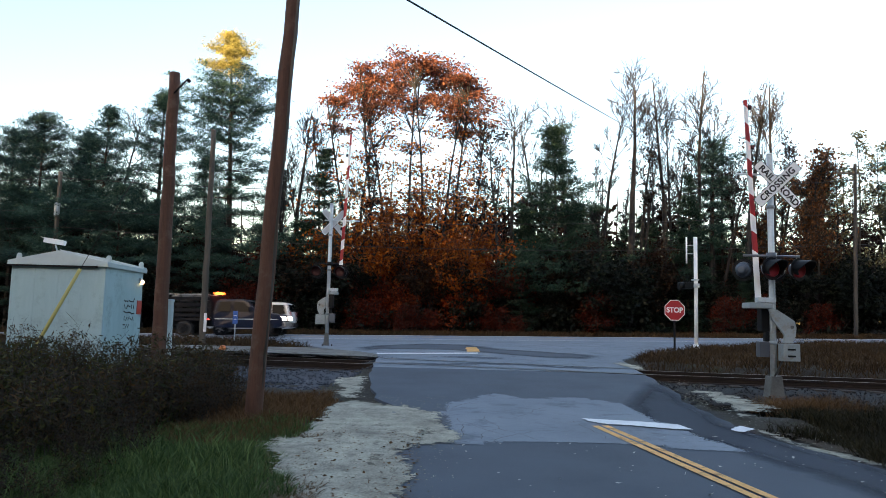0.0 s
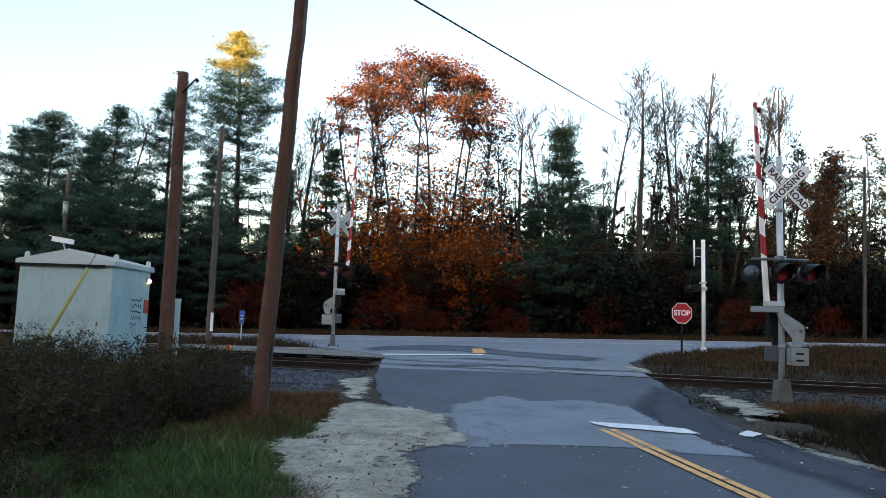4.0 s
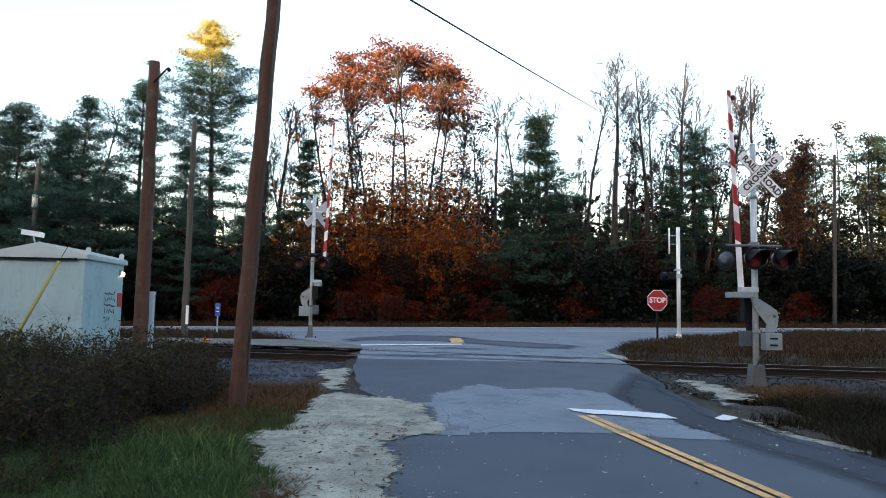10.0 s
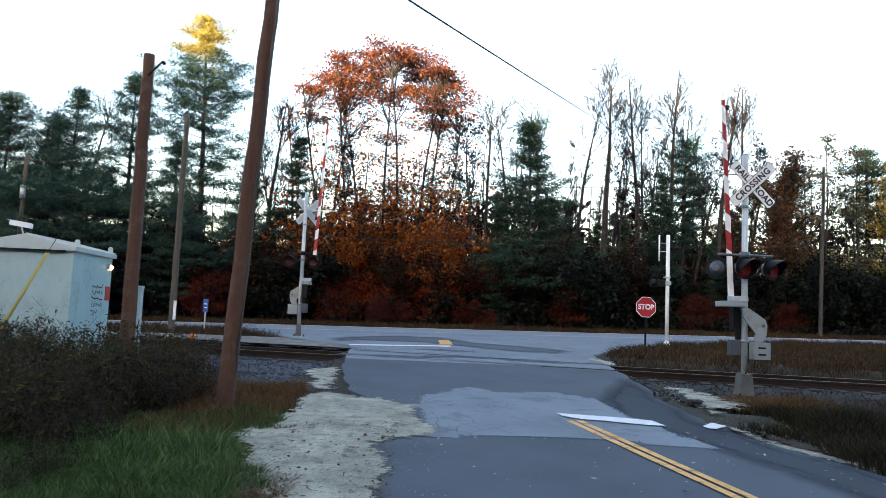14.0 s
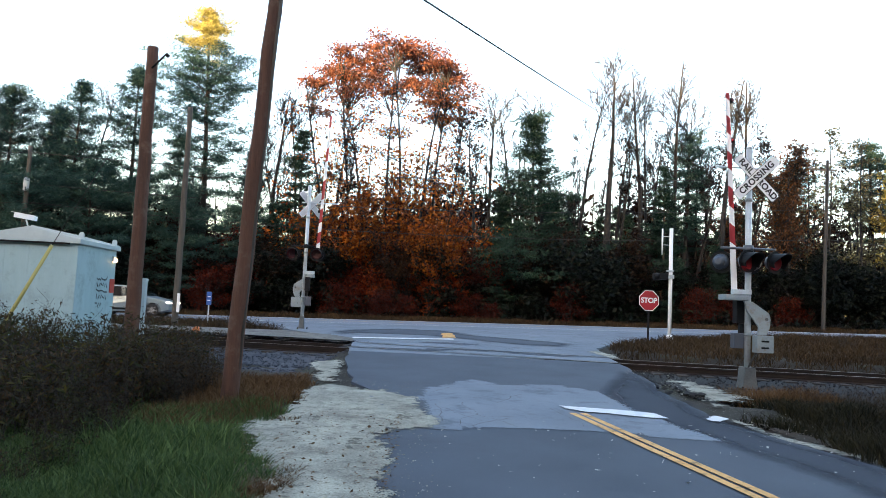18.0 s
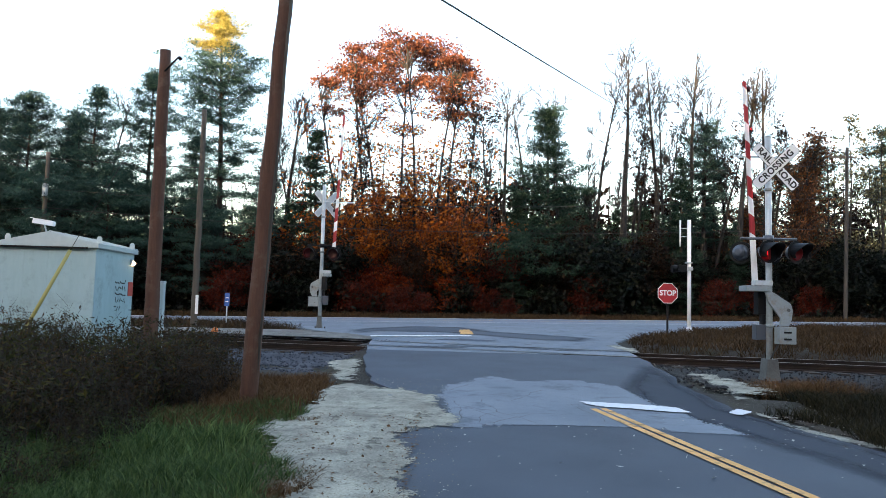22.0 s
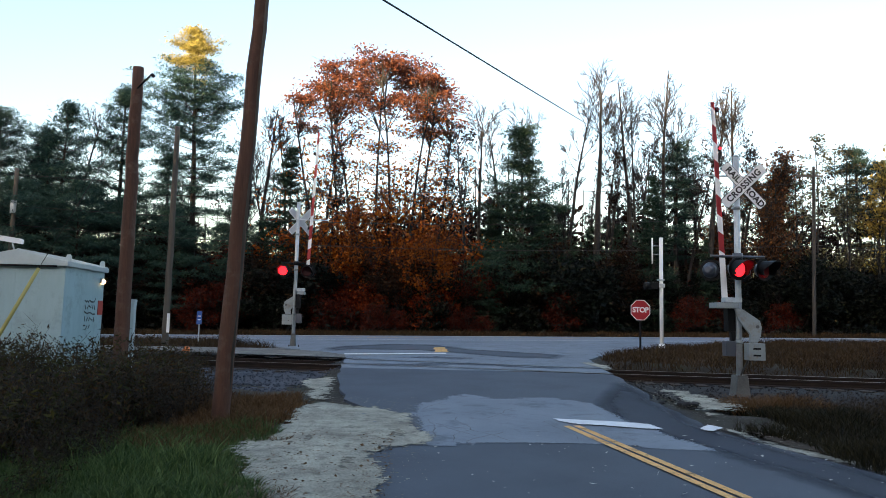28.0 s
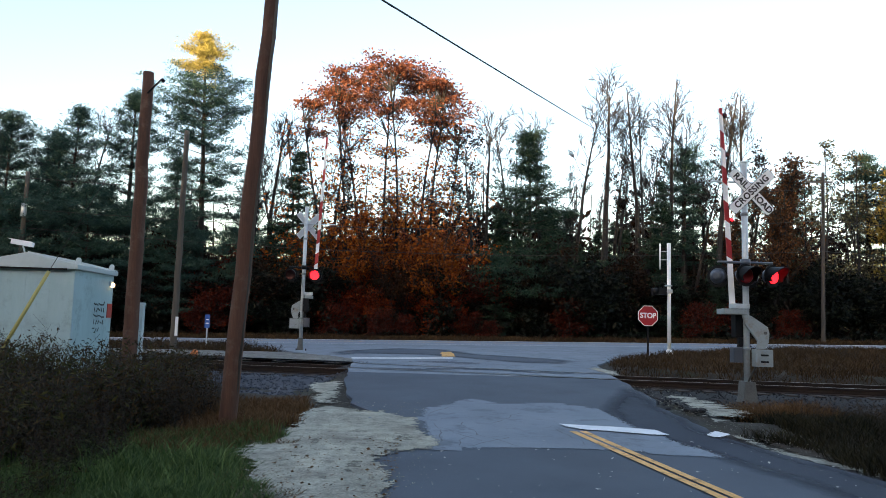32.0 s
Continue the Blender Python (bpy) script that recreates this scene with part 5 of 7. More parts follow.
def slender_tree(seed, h, leaf, leaves, label):
    """A thin forest-grown tree with short side boughs and a lacy crown."""
    rnd = np.random.RandomState(seed)
    ob = tree_empty("slender_tree", label, "slender trees of the wood edge")
    w, b, tips = Builder(), Builder(), []
    pts, d = crooked(rnd, (0, 0, -0.3), (rnd.normal() * 0.03, rnd.normal() * 0.03, 1), h, 9, 0.025, 0.02)
    w.tube(pts, [0.115 * (1 - 0.85 * i / 9) for i in range(10)], 6)
    for _ in range(int(h * 1.5)):
        u = rnd.uniform(0.32, 0.99)
        a = rnd.uniform(0, 2 * math.pi)
        limbs(w, rnd, on_line(pts, [u])[0], (math.cos(a), math.sin(a), rnd.uniform(0.2, 1.0)), rnd.uniform(0.7, 1.7) * (1.3 - 0.8 * u), 0.024, 1, tips, (2, 4), 0.7, 0.04, 0.014)
    t = np.array(tips)
    b.leaves(t[rnd.randint(0, len(t), leaves)] + rnd.normal(size=(leaves, 3)) * (0.20, 0.20, 0.14), 0.105, rnd, 0.1)
    part("trunk", w.mesh("slender_trunk"), BARK, ob)
    part("crown", b.mesh("slender_crown"), leaf, ob)
    return ob


def leafy_shrub(seed, h, wide, material, count=2200, name="shrub", label="dark red autumn bush at the wood edge", category="bush", size=0.12, clear=0.0):
    """A bush of many stems with loose leaf clumps."""
    rnd = np.random.RandomState(seed)
    ob = thing(name, Matrix(), label, category, "bushes of the wood edge")
    w, tips = Builder(), []
    for _ in range(rnd.randint(5, 8)):
        a = rnd.uniform(0, 2 * math.pi)
        limbs(w, rnd, (rnd.normal() * 0.2, rnd.normal() * 0.2, -0.2), (math.cos(a) * 0.5 * wide / h, math.sin(a) * 0.5 * wide / h, 1), h * rnd.uniform(0.5, 0.85), 0.03, 2, tips, (2, 5), 0.7, 0.0)
    t = np.array(tips)
    b = Builder()
    c = t[rnd.randint(0, len(t), count)] + rnd.normal(size=(count, 3)) * (0.30, 0.30, 0.2)
    c[:, 2] = np.abs(c[:, 2])
    c = c[(c[:, 2] > clear) | (rnd.rand(count) < 0.12)]
    b.leaves(c, size, rnd, 0.2)
    part("branchwork", w.mesh("shrub_branchwork"), BARK, ob)
    part("foliage", b.mesh("shrub_foliage"), material, ob)
    return ob


def oak_tree(seed):
    """The big russet oak: several clear stems under one wide umbrella of leaf clumps, amber leaves lower down."""
    rnd = np.random.RandomState(seed)
    ob = tree_empty("oak_tree", "large oak with russet crown and amber lower leaves", "")
    w, top, low = Builder(), Builder(), Builder()
    stems = []
    for x, out in ((-4.3, -1.9), (-2.6, -1.0), (-1.3, -0.5), (0.0, 0.2), (1.3, 0.5), (2.7, 1.0), (3.4, 1.9), (4.6, 1.6)):
        base = np.array((x * 0.85, rnd.uniform(-1.8, 1.8), -0.3))
        goal = np.array((x + out * 0.5, base[1] * 1.6, rnd.uniform(17.6, 19.6) - 0.10 * x * x))
        pts, d = crooked(rnd, base, goal - base, np.linalg.norm(goal - base), 11, 0.030, 0.004)
        w.tube(pts, [0.17 * (1 - 0.80 * i / 11) for i in range(12)], 7)
        stems.append(np.array(pts))

    def reach_to(c, drop, thick):
        """A crooked bough from the nearest stem to a clump."""
        s = min(stems, key=lambda k: np.abs(on_line(k, [0.8])[0][:2] - c[:2]).sum())
        d = np.abs(s[:, 2] - (c[2] - drop))
        a = s[int(d.argmin())]
        mid = (a + c) / 2 + (rnd.normal() * 0.25, rnd.normal() * 0.25, rnd.uniform(-0.1, 0.45))
        w.tube([a, mid, c], [thick, thick * 0.65, 0.012], 4)
        for _ in range(4):
            e = c + rnd.normal(size=3) * (0.6, 0.6, 0.25)
            w.tube([c, (c + e) / 2 + rnd.normal(size=3) * 0.08, e], [0.016, 0.013, 0.010], 3)

    for i in range(260):
        a, r = rnd.uniform(0, 2 * math.pi), math.sqrt(rnd.uniform(0.0, 1.0))
        x, y = math.cos(a) * r * 6.4, math.sin(a) * r * 4.6
        dome = 21.0 - 3.7 * (abs(x) / 6.4) ** 2.5 - 1.2 * (abs(y) / 4.6) ** 2 + (0.25 if x < 0 else 0.2)
        deep = rnd.uniform(0.0, 1.0) ** 1.5 * (4.6 if abs(x) < 4.6 else 3.6)
        c = np.array((x, y, dome - 0.3 - deep + rnd.normal() * 0.15))
        if (-0.5 < x < 3.0 and 1.7 < deep < 3.1 and rnd.rand() < 0.6) or (deep > 3.0 and rnd.rand() < 0.4):
            continue
        reach_to(c, rnd.uniform(1.4, 3.2), 0.04)
        big = rnd.uniform(0.7, 1.2)
        top.leaves(tufts(rnd, [c], int(86 * big), np.array((0.50, 0.50, 0.15)) * big), 0.12, rnd, 0.15)
    for i in range(310):
        s = stems[rnd.randint(len(stems))]
        z = 4.5 + 11.0 * rnd.uniform(0, 1) ** 1.55
        p = s[int(np.abs(s[:, 2] - z).argmin())]
        c = p + (rnd.normal() * 1.0, rnd.normal() * 1.0, rnd.uniform(0.1, 0.9))
        reach_to(c, 0.6, 0.026)
        low.leaves(tufts(rnd, [c], 26, (0.42, 0.42, 0.22)), 0.12, rnd, 0.15)
    part("trunk", w.mesh("oak_trunk"), BARK, ob)
    part("crown", top.mesh("oak_crown"), OAK_TOP, ob, "russet leaves of the high crown")
    part("lower_foliage", low.mesh("oak_lower_leaves"), OAK_LOW, ob, "amber leaves on the lower boughs")
    return ob


def stand(ob, x, y, turn=0.0, size=1.0, tall=1.0):
    m = pose(x, y, float(land_z(x, y)), 0, 0, turn) @ Matrix.Diagonal((size, size, size * tall, 1))
    ob.matrix_basis = m
    return ob


def plant(first, spots):
    """Stands the first of a kind and its copies at spots of x, y, turn, size."""
    for i, (x, y, turn, size) in enumerate(spots):
        ob = first if i == 0 else copy_thing(first, Matrix())
        ob.scale = (1, 1, 1)
        stand(ob, x, y, turn, size)


def trees():
    rnd = random.Random(4)
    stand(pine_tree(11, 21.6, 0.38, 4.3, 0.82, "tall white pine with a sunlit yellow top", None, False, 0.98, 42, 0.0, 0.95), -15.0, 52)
    pines = [pine_tree(12, 15.4, 0.34, 3.0), pine_tree(13, 15.8, 0.45, 2.7), pine_tree(14, 17.6, 0.40, 2.5), pine_tree(15, 10.5, 0.18, 3.2, per=44)]
    spots = [[(-28.2, 51, 0, 0.98), (-31.5, 53, 80, 0.95), (-36, 55, 200, 1.02), (-40.5, 54, 33, 1.0), (-45, 57, 10, 1.0)],
             [(-23.7, 51, 30, 1.0), (-26.2, 54.5, 200, 0.92), (-34, 60, 10, 1.0), (-43, 60, 100, 1.05)],
             [(-20.6, 53, 0, 1.0), (-17.6, 53.5, 70, 0.74), (-29.6, 60, 60, 0.9), (-13.2, 58, 33, 0.74)],
             [(-33.5, 49, 0, 0.9), (-25.4, 48.8, 50, 0.95), (-21.6, 49.5, 20, 0.95), (-18.6, 50.5, 77, 0.9), (-29.2, 50, 99, 0.95), (-38, 49, 140, 0.95), (-15.6, 50, 10, 0.8), (-12.6, 51.5, 60, 0.72), (-23.4, 55, 160, 1.02), (-27.0, 57, 10, 1.0), (-32, 57, 120, 1.0), (-10.4, 55, 200, 0.78)]]
    for first, s in zip(pines, spots):
        plant(first, s)
    plant(pine_tree(21, 15.4, 0.10, 6.6, None, "broad dark conifer with level boughs to the ground", SPRUCE, True, 1.25, 36), [(8.4, 53, 0, 1.0), (6.4, 56.5, 99, 0.62), (10.4, 56, 200, 0.66)])
    plant(pine_tree(23, 15.2, 0.45, 2.3, None, "thin blue-green pine among bare trees"), [(20.6, 56, 0, 1.0), (22.6, 58.5, 90, 0.85), (31.0, 60, 40, 0.9), (36.4, 57, 200, 1.0)])
    plant(spruce_tree(22, 11.8, 2.9, "narrow dark spruce between bare trunks"), [(-8.7, 54, 0, 1.18), (17.7, 52, 70, 1.0), (19.0, 54, 120, 0.8), (16.0, 55, 10, 0.72), (11.6, 51, 60, 0.55), (5.6, 50.5, 33, 0.5), (21.5, 52, 250, 0.6), (-10.2, 52.5, 200, 0.62), (10.6, 59, 40, 0.8), (12.6, 60.5, 160, 0.86), (14.4, 57.5, 300, 0.72), (16.8, 61, 20, 0.84), (19.8, 60, 130, 0.8), (22.8, 60.5, 210, 0.84), (25.2, 58.5, 70, 0.74), (27.6, 61, 10, 0.78), (6.8, 60, 100, 0.78)])
    stand(oak_tree(31), -2.4, 56)
    big = bare_tree(41, 18.5, 1, "stout leafless tree with a fan of fine twigs", None, 0, 0.62, 1.5, 1.25)
    plant(big, [(13.6, 53, 0, 1.0)])
    bare = [bare_tree(42, 20.2, 1), bare_tree(46, 19.3, 2), bare_tree(43, 17.7, 1), bare_tree(44, 13.0, 2), bare_tree(45, 15.0, 1, "thin leafless tree with a few brown leaves", BROWN_LEAF_SHADED, 420)]
    spots = [[(16.7, 55, 0, 1.0), (19.0, 55, 50, 1.02), (22.8, 54, 140, 1.0), (24.8, 55, 20, 0.97), (-10.8, 55, 200, 0.9)],
             [(18.2, 57, 60, 0.95), (21.6, 57, 100, 0.92), (-9.8, 57.5, 10, 0.88), (-12.2, 56.5, 77, 0.8)],
             [(11.7, 55, 0, 1.0), (5.2, 55, 80, 1.0), (7.6, 56, 140, 0.95), (15.2, 57, 30, 0.95), (-6.9, 58, 60, 0.92), (23.8, 58, 200, 0.9), (10.0, 57, 111, 1.0), (-24.8, 54.5, 44, 0.92)],
             [(12.8, 58, 0, 1.0), (14.6, 59, 60, 0.95), (26.0, 57, 100, 1.0), (17.4, 60, 10, 0.95), (-13.6, 57, 90, 0.9), (-16.6, 57, 44, 0.95), (-27.4, 54, 200, 1.14)],
             [(4.5, 54, 0, 0.98), (14.9, 55, 77, 0.9), (20.2, 58, 10, 0.95), (-6.3, 54, 140, 0.85), (25.6, 56, 90, 0.95), (23.4, 56, 44, 0.9)]]
    for first, s in zip(bare, spots):
        plant(first, s)
    plant(bare_tree(51, 12.2, 3, "brown oak still holding withered leaves", RUSSET_LEAF, 4200, 0.2, 1.0, 1.7), [(26.8, 53, 0, 1.0), (28.4, 55.5, 90, 0.85), (24.6, 57, 40, 0.75)])
    plant(bare_tree(52, 14.2, 3, "tree with thin yellow-brown leaves, sunlight put into their colour", SUNLIT_LEAF, 4200, 0.3), [(36.2, 54, 0, 1.0), (39.5, 56, 70, 1.0)])
    lace = [slender_tree(53, 13.6, LACE_LEAF, 900, "slender tree with a lacy grey-green crown"), slender_tree(54, 13.0, LACE_LEAF, 500, "slender tree with few grey-green leaves"), slender_tree(55, 12.4, BROWN_LEAF_SHADED, 600, "slender tree with few brown leaves")]
    row = [(28.6 + 0.62 * i + rnd.uniform(-0.3, 0.3), rnd.uniform(52, 60), rnd.uniform(0, 360), rnd.uniform(0.9, 1.12)) for i in range(30)]
    for k, first in enumerate(lace):
        plant(first, row[k::3])
    plant(slender_tree(56, 10.5, BROWN_LEAF_SHADED, 350, "thin dark sapling in the wood"), [(rnd.uniform(-40, 26), rnd.uniform(57, 66), rnd.uniform(0, 360), rnd.uniform(0.85, 1.2)) for _ in range(44)])
    amber = leafy_shrub(61, 6.5, 4.5, OAK_LOW, 3300, "sapling", "young oak with amber leaves", "tree", 0.11, 3.2)
    plant(amber, [(-2.9, 53, 0, 1.0), (1.6, 51.5, 60, 0.9), (-5.4, 54.5, 120, 1.2), (0.2, 55, 200, 1.1), (-1.2, 55, 20, 1.15), (2.0, 56, 80, 1.35), (-3.6, 57, 140, 1.45), (-0.4, 57.5, 50, 1.4)])
    glowing = leafy_shrub(66, 6.0, 5.0, OAK_EMBER, 3300, "sapling", "young oak with deep orange-red leaves", "tree", 0.11, 2.6)
    plant(glowing, [(3.4, 53, 30, 1.0), (4.8, 54.5, 10, 1.0), (-6.6, 54, 260, 1.15), (-4.2, 52, 70, 0.75), (-0.6, 52, 140, 0.72), (4.4, 57, 190, 1.3), (-7.4, 57, 10, 1.2), (1.0, 50.5, 90, 0.62), (-2.4, 50.6, 310, 0.6), (3.2, 51, 250, 0.6)])
    red = leafy_shrub(62, 4.0, 3.6, MAPLE, 3600, size=0.095)
    plant(red, [(-4.6, 49.5, 0, 0.6), (-2.0, 48.4, 50, 0.5), (-0.6, 48.8, 210, 0.42), (3.6, 49.5, 120, 0.5), (5.2, 49, 20, 0.34), (10.5, 49, 60, 0.72), (-13.5, 49, 90, 0.8), (-11.8, 50.5, 10, 0.9), (19.6, 50, 40, 0.7), (22.0, 51, 200, 0.6), (26.4, 50.5, 10, 0.6), (-5.4, 51.5, 140, 0.9)])
    brown = leafy_shrub(63, 5.5, 4.0, BROWN_LEAF_SHADED, 4400, "shrub", "brown autumn bush under the trees", size=0.10)
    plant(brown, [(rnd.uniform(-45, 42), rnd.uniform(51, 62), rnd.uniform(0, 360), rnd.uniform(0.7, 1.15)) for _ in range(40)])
    # low bushes in the leaf colour that carries the wood's shade
    dark = leafy_shrub(64, 5.0, 4.5, SHADED_LEAF, 6500, "shrub", "evergreen undergrowth of the wood, shade put into its colour", "bush", 0.125)
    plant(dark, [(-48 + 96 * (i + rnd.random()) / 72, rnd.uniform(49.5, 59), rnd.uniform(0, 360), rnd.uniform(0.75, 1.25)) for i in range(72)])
    ember = leafy_shrub(65, 5.5, 4.5, MAPLE, 4200, "sapling", "young red maple at the wood edge", "tree", 0.10, 1.8)
    plant(ember, [(-13.8, 52, 0, 0.9), (-4.6, 52, 60, 0.85), (5.0, 51.5, 120, 0.8), (22.8, 53, 0, 0.7)])


trees()


def far_woods():
    """The mass of the deeper wood, its shade put into the leaf colour."""
    r = np.random.RandomState(91)
    b, c = Builder(), []
    for x in np.arange(-85, 86, 0.9):
        y = 66 + r.uniform(-3, 14)
        h = (7.8 if x < -7 else 11.8 if x < 26 else 10.2) + 1.4 * math.sin(x * 0.21) + r.uniform(-2.0, 2.0)
        b.tube([(x, y, 0.5), (x + r.normal() * 0.4, y, h + r.uniform(1, 6))], [0.14, 0.03], 5)
        n = 380 if x < -7 else 520
        c.append(np.stack([x + r.normal(size=n) * 1.1, y + r.normal(size=n) * 1.5, r.uniform(0.4, h, n)], 1))
    for x in np.arange(-95, 96, 0.8):
        # the floor of the deeper wood, closed by low growth
        n = 60
        c.append(np.stack([x + r.normal(size=n) * 0.8, 84 + r.normal(size=n) * 3.0, r.uniform(0.9, 5.5, n)], 1))
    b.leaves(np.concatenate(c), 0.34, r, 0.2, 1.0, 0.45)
    tagged(part("far_woods", b.mesh("far_woods"), BROWN_LEAF_SHADED), "tangle of the deeper wood, shade put into its colour", "woods", kind="stuff")
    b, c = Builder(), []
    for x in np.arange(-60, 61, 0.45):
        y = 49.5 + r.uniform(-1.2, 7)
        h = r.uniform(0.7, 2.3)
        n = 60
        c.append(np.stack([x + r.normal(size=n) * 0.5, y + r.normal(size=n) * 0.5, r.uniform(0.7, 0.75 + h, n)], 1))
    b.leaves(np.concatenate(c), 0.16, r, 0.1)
    tagged(part("undergrowth", b.mesh("undergrowth"), SHADED_LEAF), "low undergrowth along the wood edge, darkened for shade", "undergrowth", kind="stuff")


far_woods()


# ---- unseen woods added behind the viewer to keep the low sun off the crossing ----
def woods_behind():
    rnd = np.random.RandomState(77)
    b = Builder()
    line = [(-190, 30), (-120, -25), (-60, -52), (0, -60), (60, -54), (120, -28), (190, 30)]
    for (ax, ay), (bx, by) in zip(line, line[1:]):
        n = 40
        for i in range(n):
            x, y = ax + (bx - ax) * (i + rnd.rand()) / n, ay + (by - ay) * (i + rnd.rand()) / n
            h = rnd.uniform(25.0, 29.0)
            b.tube([(x, y, -0.3), (x, y, h)], [0.3, 0.05], 5)
            c = np.stack([x + rnd.normal(size=420) * 2.6, y + rnd.normal(size=420) * 2.6, rnd.uniform(0.5, h, 420)], 1)
            b.leaves(c, 0.9, rnd, 0.0, 0.8)
            c = np.stack([x + rnd.normal(size=260) * 1.6, y + rnd.normal(size=260) * 2.0, rnd.uniform(0.5, 23.5, 260)], 1)
            b.leaves(c, 1.5, rnd, 0.0, 0.9, 0.8)
    tagged(part("backdrop_woods", b.mesh("backdrop_woods"), PINE), "unseen dense dark woods added to block the low sun", "woods", kind="structure")


woods_behind()


# ---- grass and brush ----
def blades(name, spots, height, width, material, label, seed, lean=0.45):
    """Grass blades at plan spots, joined: too many to count."""
    rnd = np.random.RandomState(seed)
    x, y = spots[:, 0], spots[:, 1]
    n = len(x)
    z = land_z(x, y) - 0.01
    a = rnd.uniform(0, 2 * math.pi, n)
    h = height * rnd.uniform(0.45, 1.25, n)
    dx, dy = rnd.normal(size=n) * lean * h, rnd.normal(size=n) * lean * h
    wx, wy = np.cos(a) * width, np.sin(a) * width
    p0 = np.stack([x - wx, y - wy, z], 1)
    p1 = np.stack([x + wx, y + wy, z], 1)
    mx, my = x + dx * 0.4, y + dy * 0.4
    p2 = np.stack([mx + wx * 0.8, my + wy * 0.8, z + h * 0.6], 1)
    p3 = np.stack([mx - wx * 0.8, my - wy * 0.8, z + h * 0.6], 1)
    p4 = np.stack([x + dx, y + dy, z + h * 0.92], 1)
    v = np.stack([p0, p1, p2, p3, p4], 1).reshape(-1, 3)
    i = np.arange(n)[:, None] * 5
    me = tri_mesh(name, v, np.concatenate([i + (0, 1, 2), i + (0, 2, 3), i + (3, 2, 4)], 0))
    return tagged(part(name, me, material), label, "grass", kind="stuff")


def scatter(seed, n, x0, x1, y0, y1, keep):
    rnd = np.random.RandomState(seed)
    p = np.stack([rnd.uniform(x0, x1, n), rnd.uniform(y0, y1, n)], 1)
    clump = np.sin(p[:, 0] * 3.1 + 1.7 * np.sin(p[:, 1] * 2.3)) * np.sin(p[:, 1] * 2.7 + 1.1) * 0.5 + 0.5
    ok = keep(p[:, 0], p[:, 1]) & (rnd.rand(n) < 0.35 + 0.65 * clump)
    return p[ok]


def left_of_gravel(x, y):
    return x < np.interp(y, [3, 6.4, 8.15, 10.1, 12.2, 13], [-1.15, -1.3, -1.72, -1.68, -1.65, -1.4]) + 0.12 * np.sin(y * 5) + 0.06 * np.sin(y * 13)


blades("green_grass", scatter(1, 150000, -5.5, -1.1, 3.2, 9.8, lambda x, y: left_of_gravel(x, y) & (y < 9.4 + 0.5 * (x + 3) + 0.3 * np.sin(3 * x))), 0.15, 0.0048, GRASS, "uneven green grass beside the gravel", 2, 0.6)
blades("tall_grass", scatter(21, 9000, -5.5, -1.4, 3.2, 9.8, lambda x, y: left_of_gravel(x, y) & (np.sin(2.3 * x + 1) * np.sin(1.9 * y) > 0.1)), 0.30, 0.005, GRASS, "taller dark grass stalks in the lawn", 22, 0.5)
blades("dry_grass", scatter(3, 50000, -6.0, -1.2, 7.6, 12.4, lambda x, y: left_of_gravel(x, y) & (y > 8.6 + 0.4 * np.sin(x * 3))), 0.17, 0.0052, LITTER, "tawny dry grass round the leaning pole", 4, 0.6)
blades("verge_grass", scatter(5, 110000, 4.4, 12.5, 4.5, 14.0, lambda x, y: (off_road(x, y) > 0.35 + 0.2 * np.sin(2.2 * y)) & ~((x < 5.5) & (y > 10.2))), 0.22, 0.006, VERGE_GRASS, "dull brown verge grass at the road edge", 6, 0.6)
blades("island_grass", scatter(7, 190000, 4.8, 36, 11.0, 33.2, lambda x, y: (off_road(x, y) > 0.4 + 0.3 * np.sin(1.7 * x)) & ((x - TRACK_AT.x) * TRACK_SIDE.x + (y - TRACK_AT.y) * TRACK_SIDE.y > 2.1 + 0.3 * np.sin(1.3 * x))), 0.25, 0.011, DRY_GRASS, "dry tawny grass between track and highway", 8, 0.6)
blades("west_grass", scatter(9, 70000, -34, -2.5, 21.5, 33.4, lambda x, y: (off_road(x, y) > 0.5) & ~((x > -10) & (y < 24.4))), 0.28, 0.010, DRY_GRASS, "dry weeds between track and highway", 10, 0.6)
blades("roadside_grass", scatter(11, 80000, -45, 45, 44.2, 49.5, lambda x, y: y > 44.2), 0.32, 0.016, DRY_GRASS, "dry tawny grass at the wood edge", 12, 0.6)
blades("far_verge_green", scatter(13, 22000, 6.0, 12, 6.0, 12.0, lambda x, y: off_road(x, y) > 1.1), 0.15, 0.004, BRUSH_GREEN, "dull green tufts in the dry verge", 14, 0.6)


blades("edge_litter", scatter(15, 30000, -2.5, -1.0, 4.0, 9.0, lambda x, y: left_of_gravel(x - 0.30 - 0.2 * np.sin(y * 4.2), y) & ~left_of_gravel(x + 0.35, y)), 0.09, 0.005, LITTER, "dead grass along the gravel edge", 16, 0.9)
blades("mast_grass", scatter(17, 5000, 5.5, 7.2, 12.3, 13.3, lambda x, y: x > 5.6 + 0.3 * np.sin(9 * y)), 0.42, 0.006, LITTER, "tawny grass tufts before the signal base", 18, 0.4)


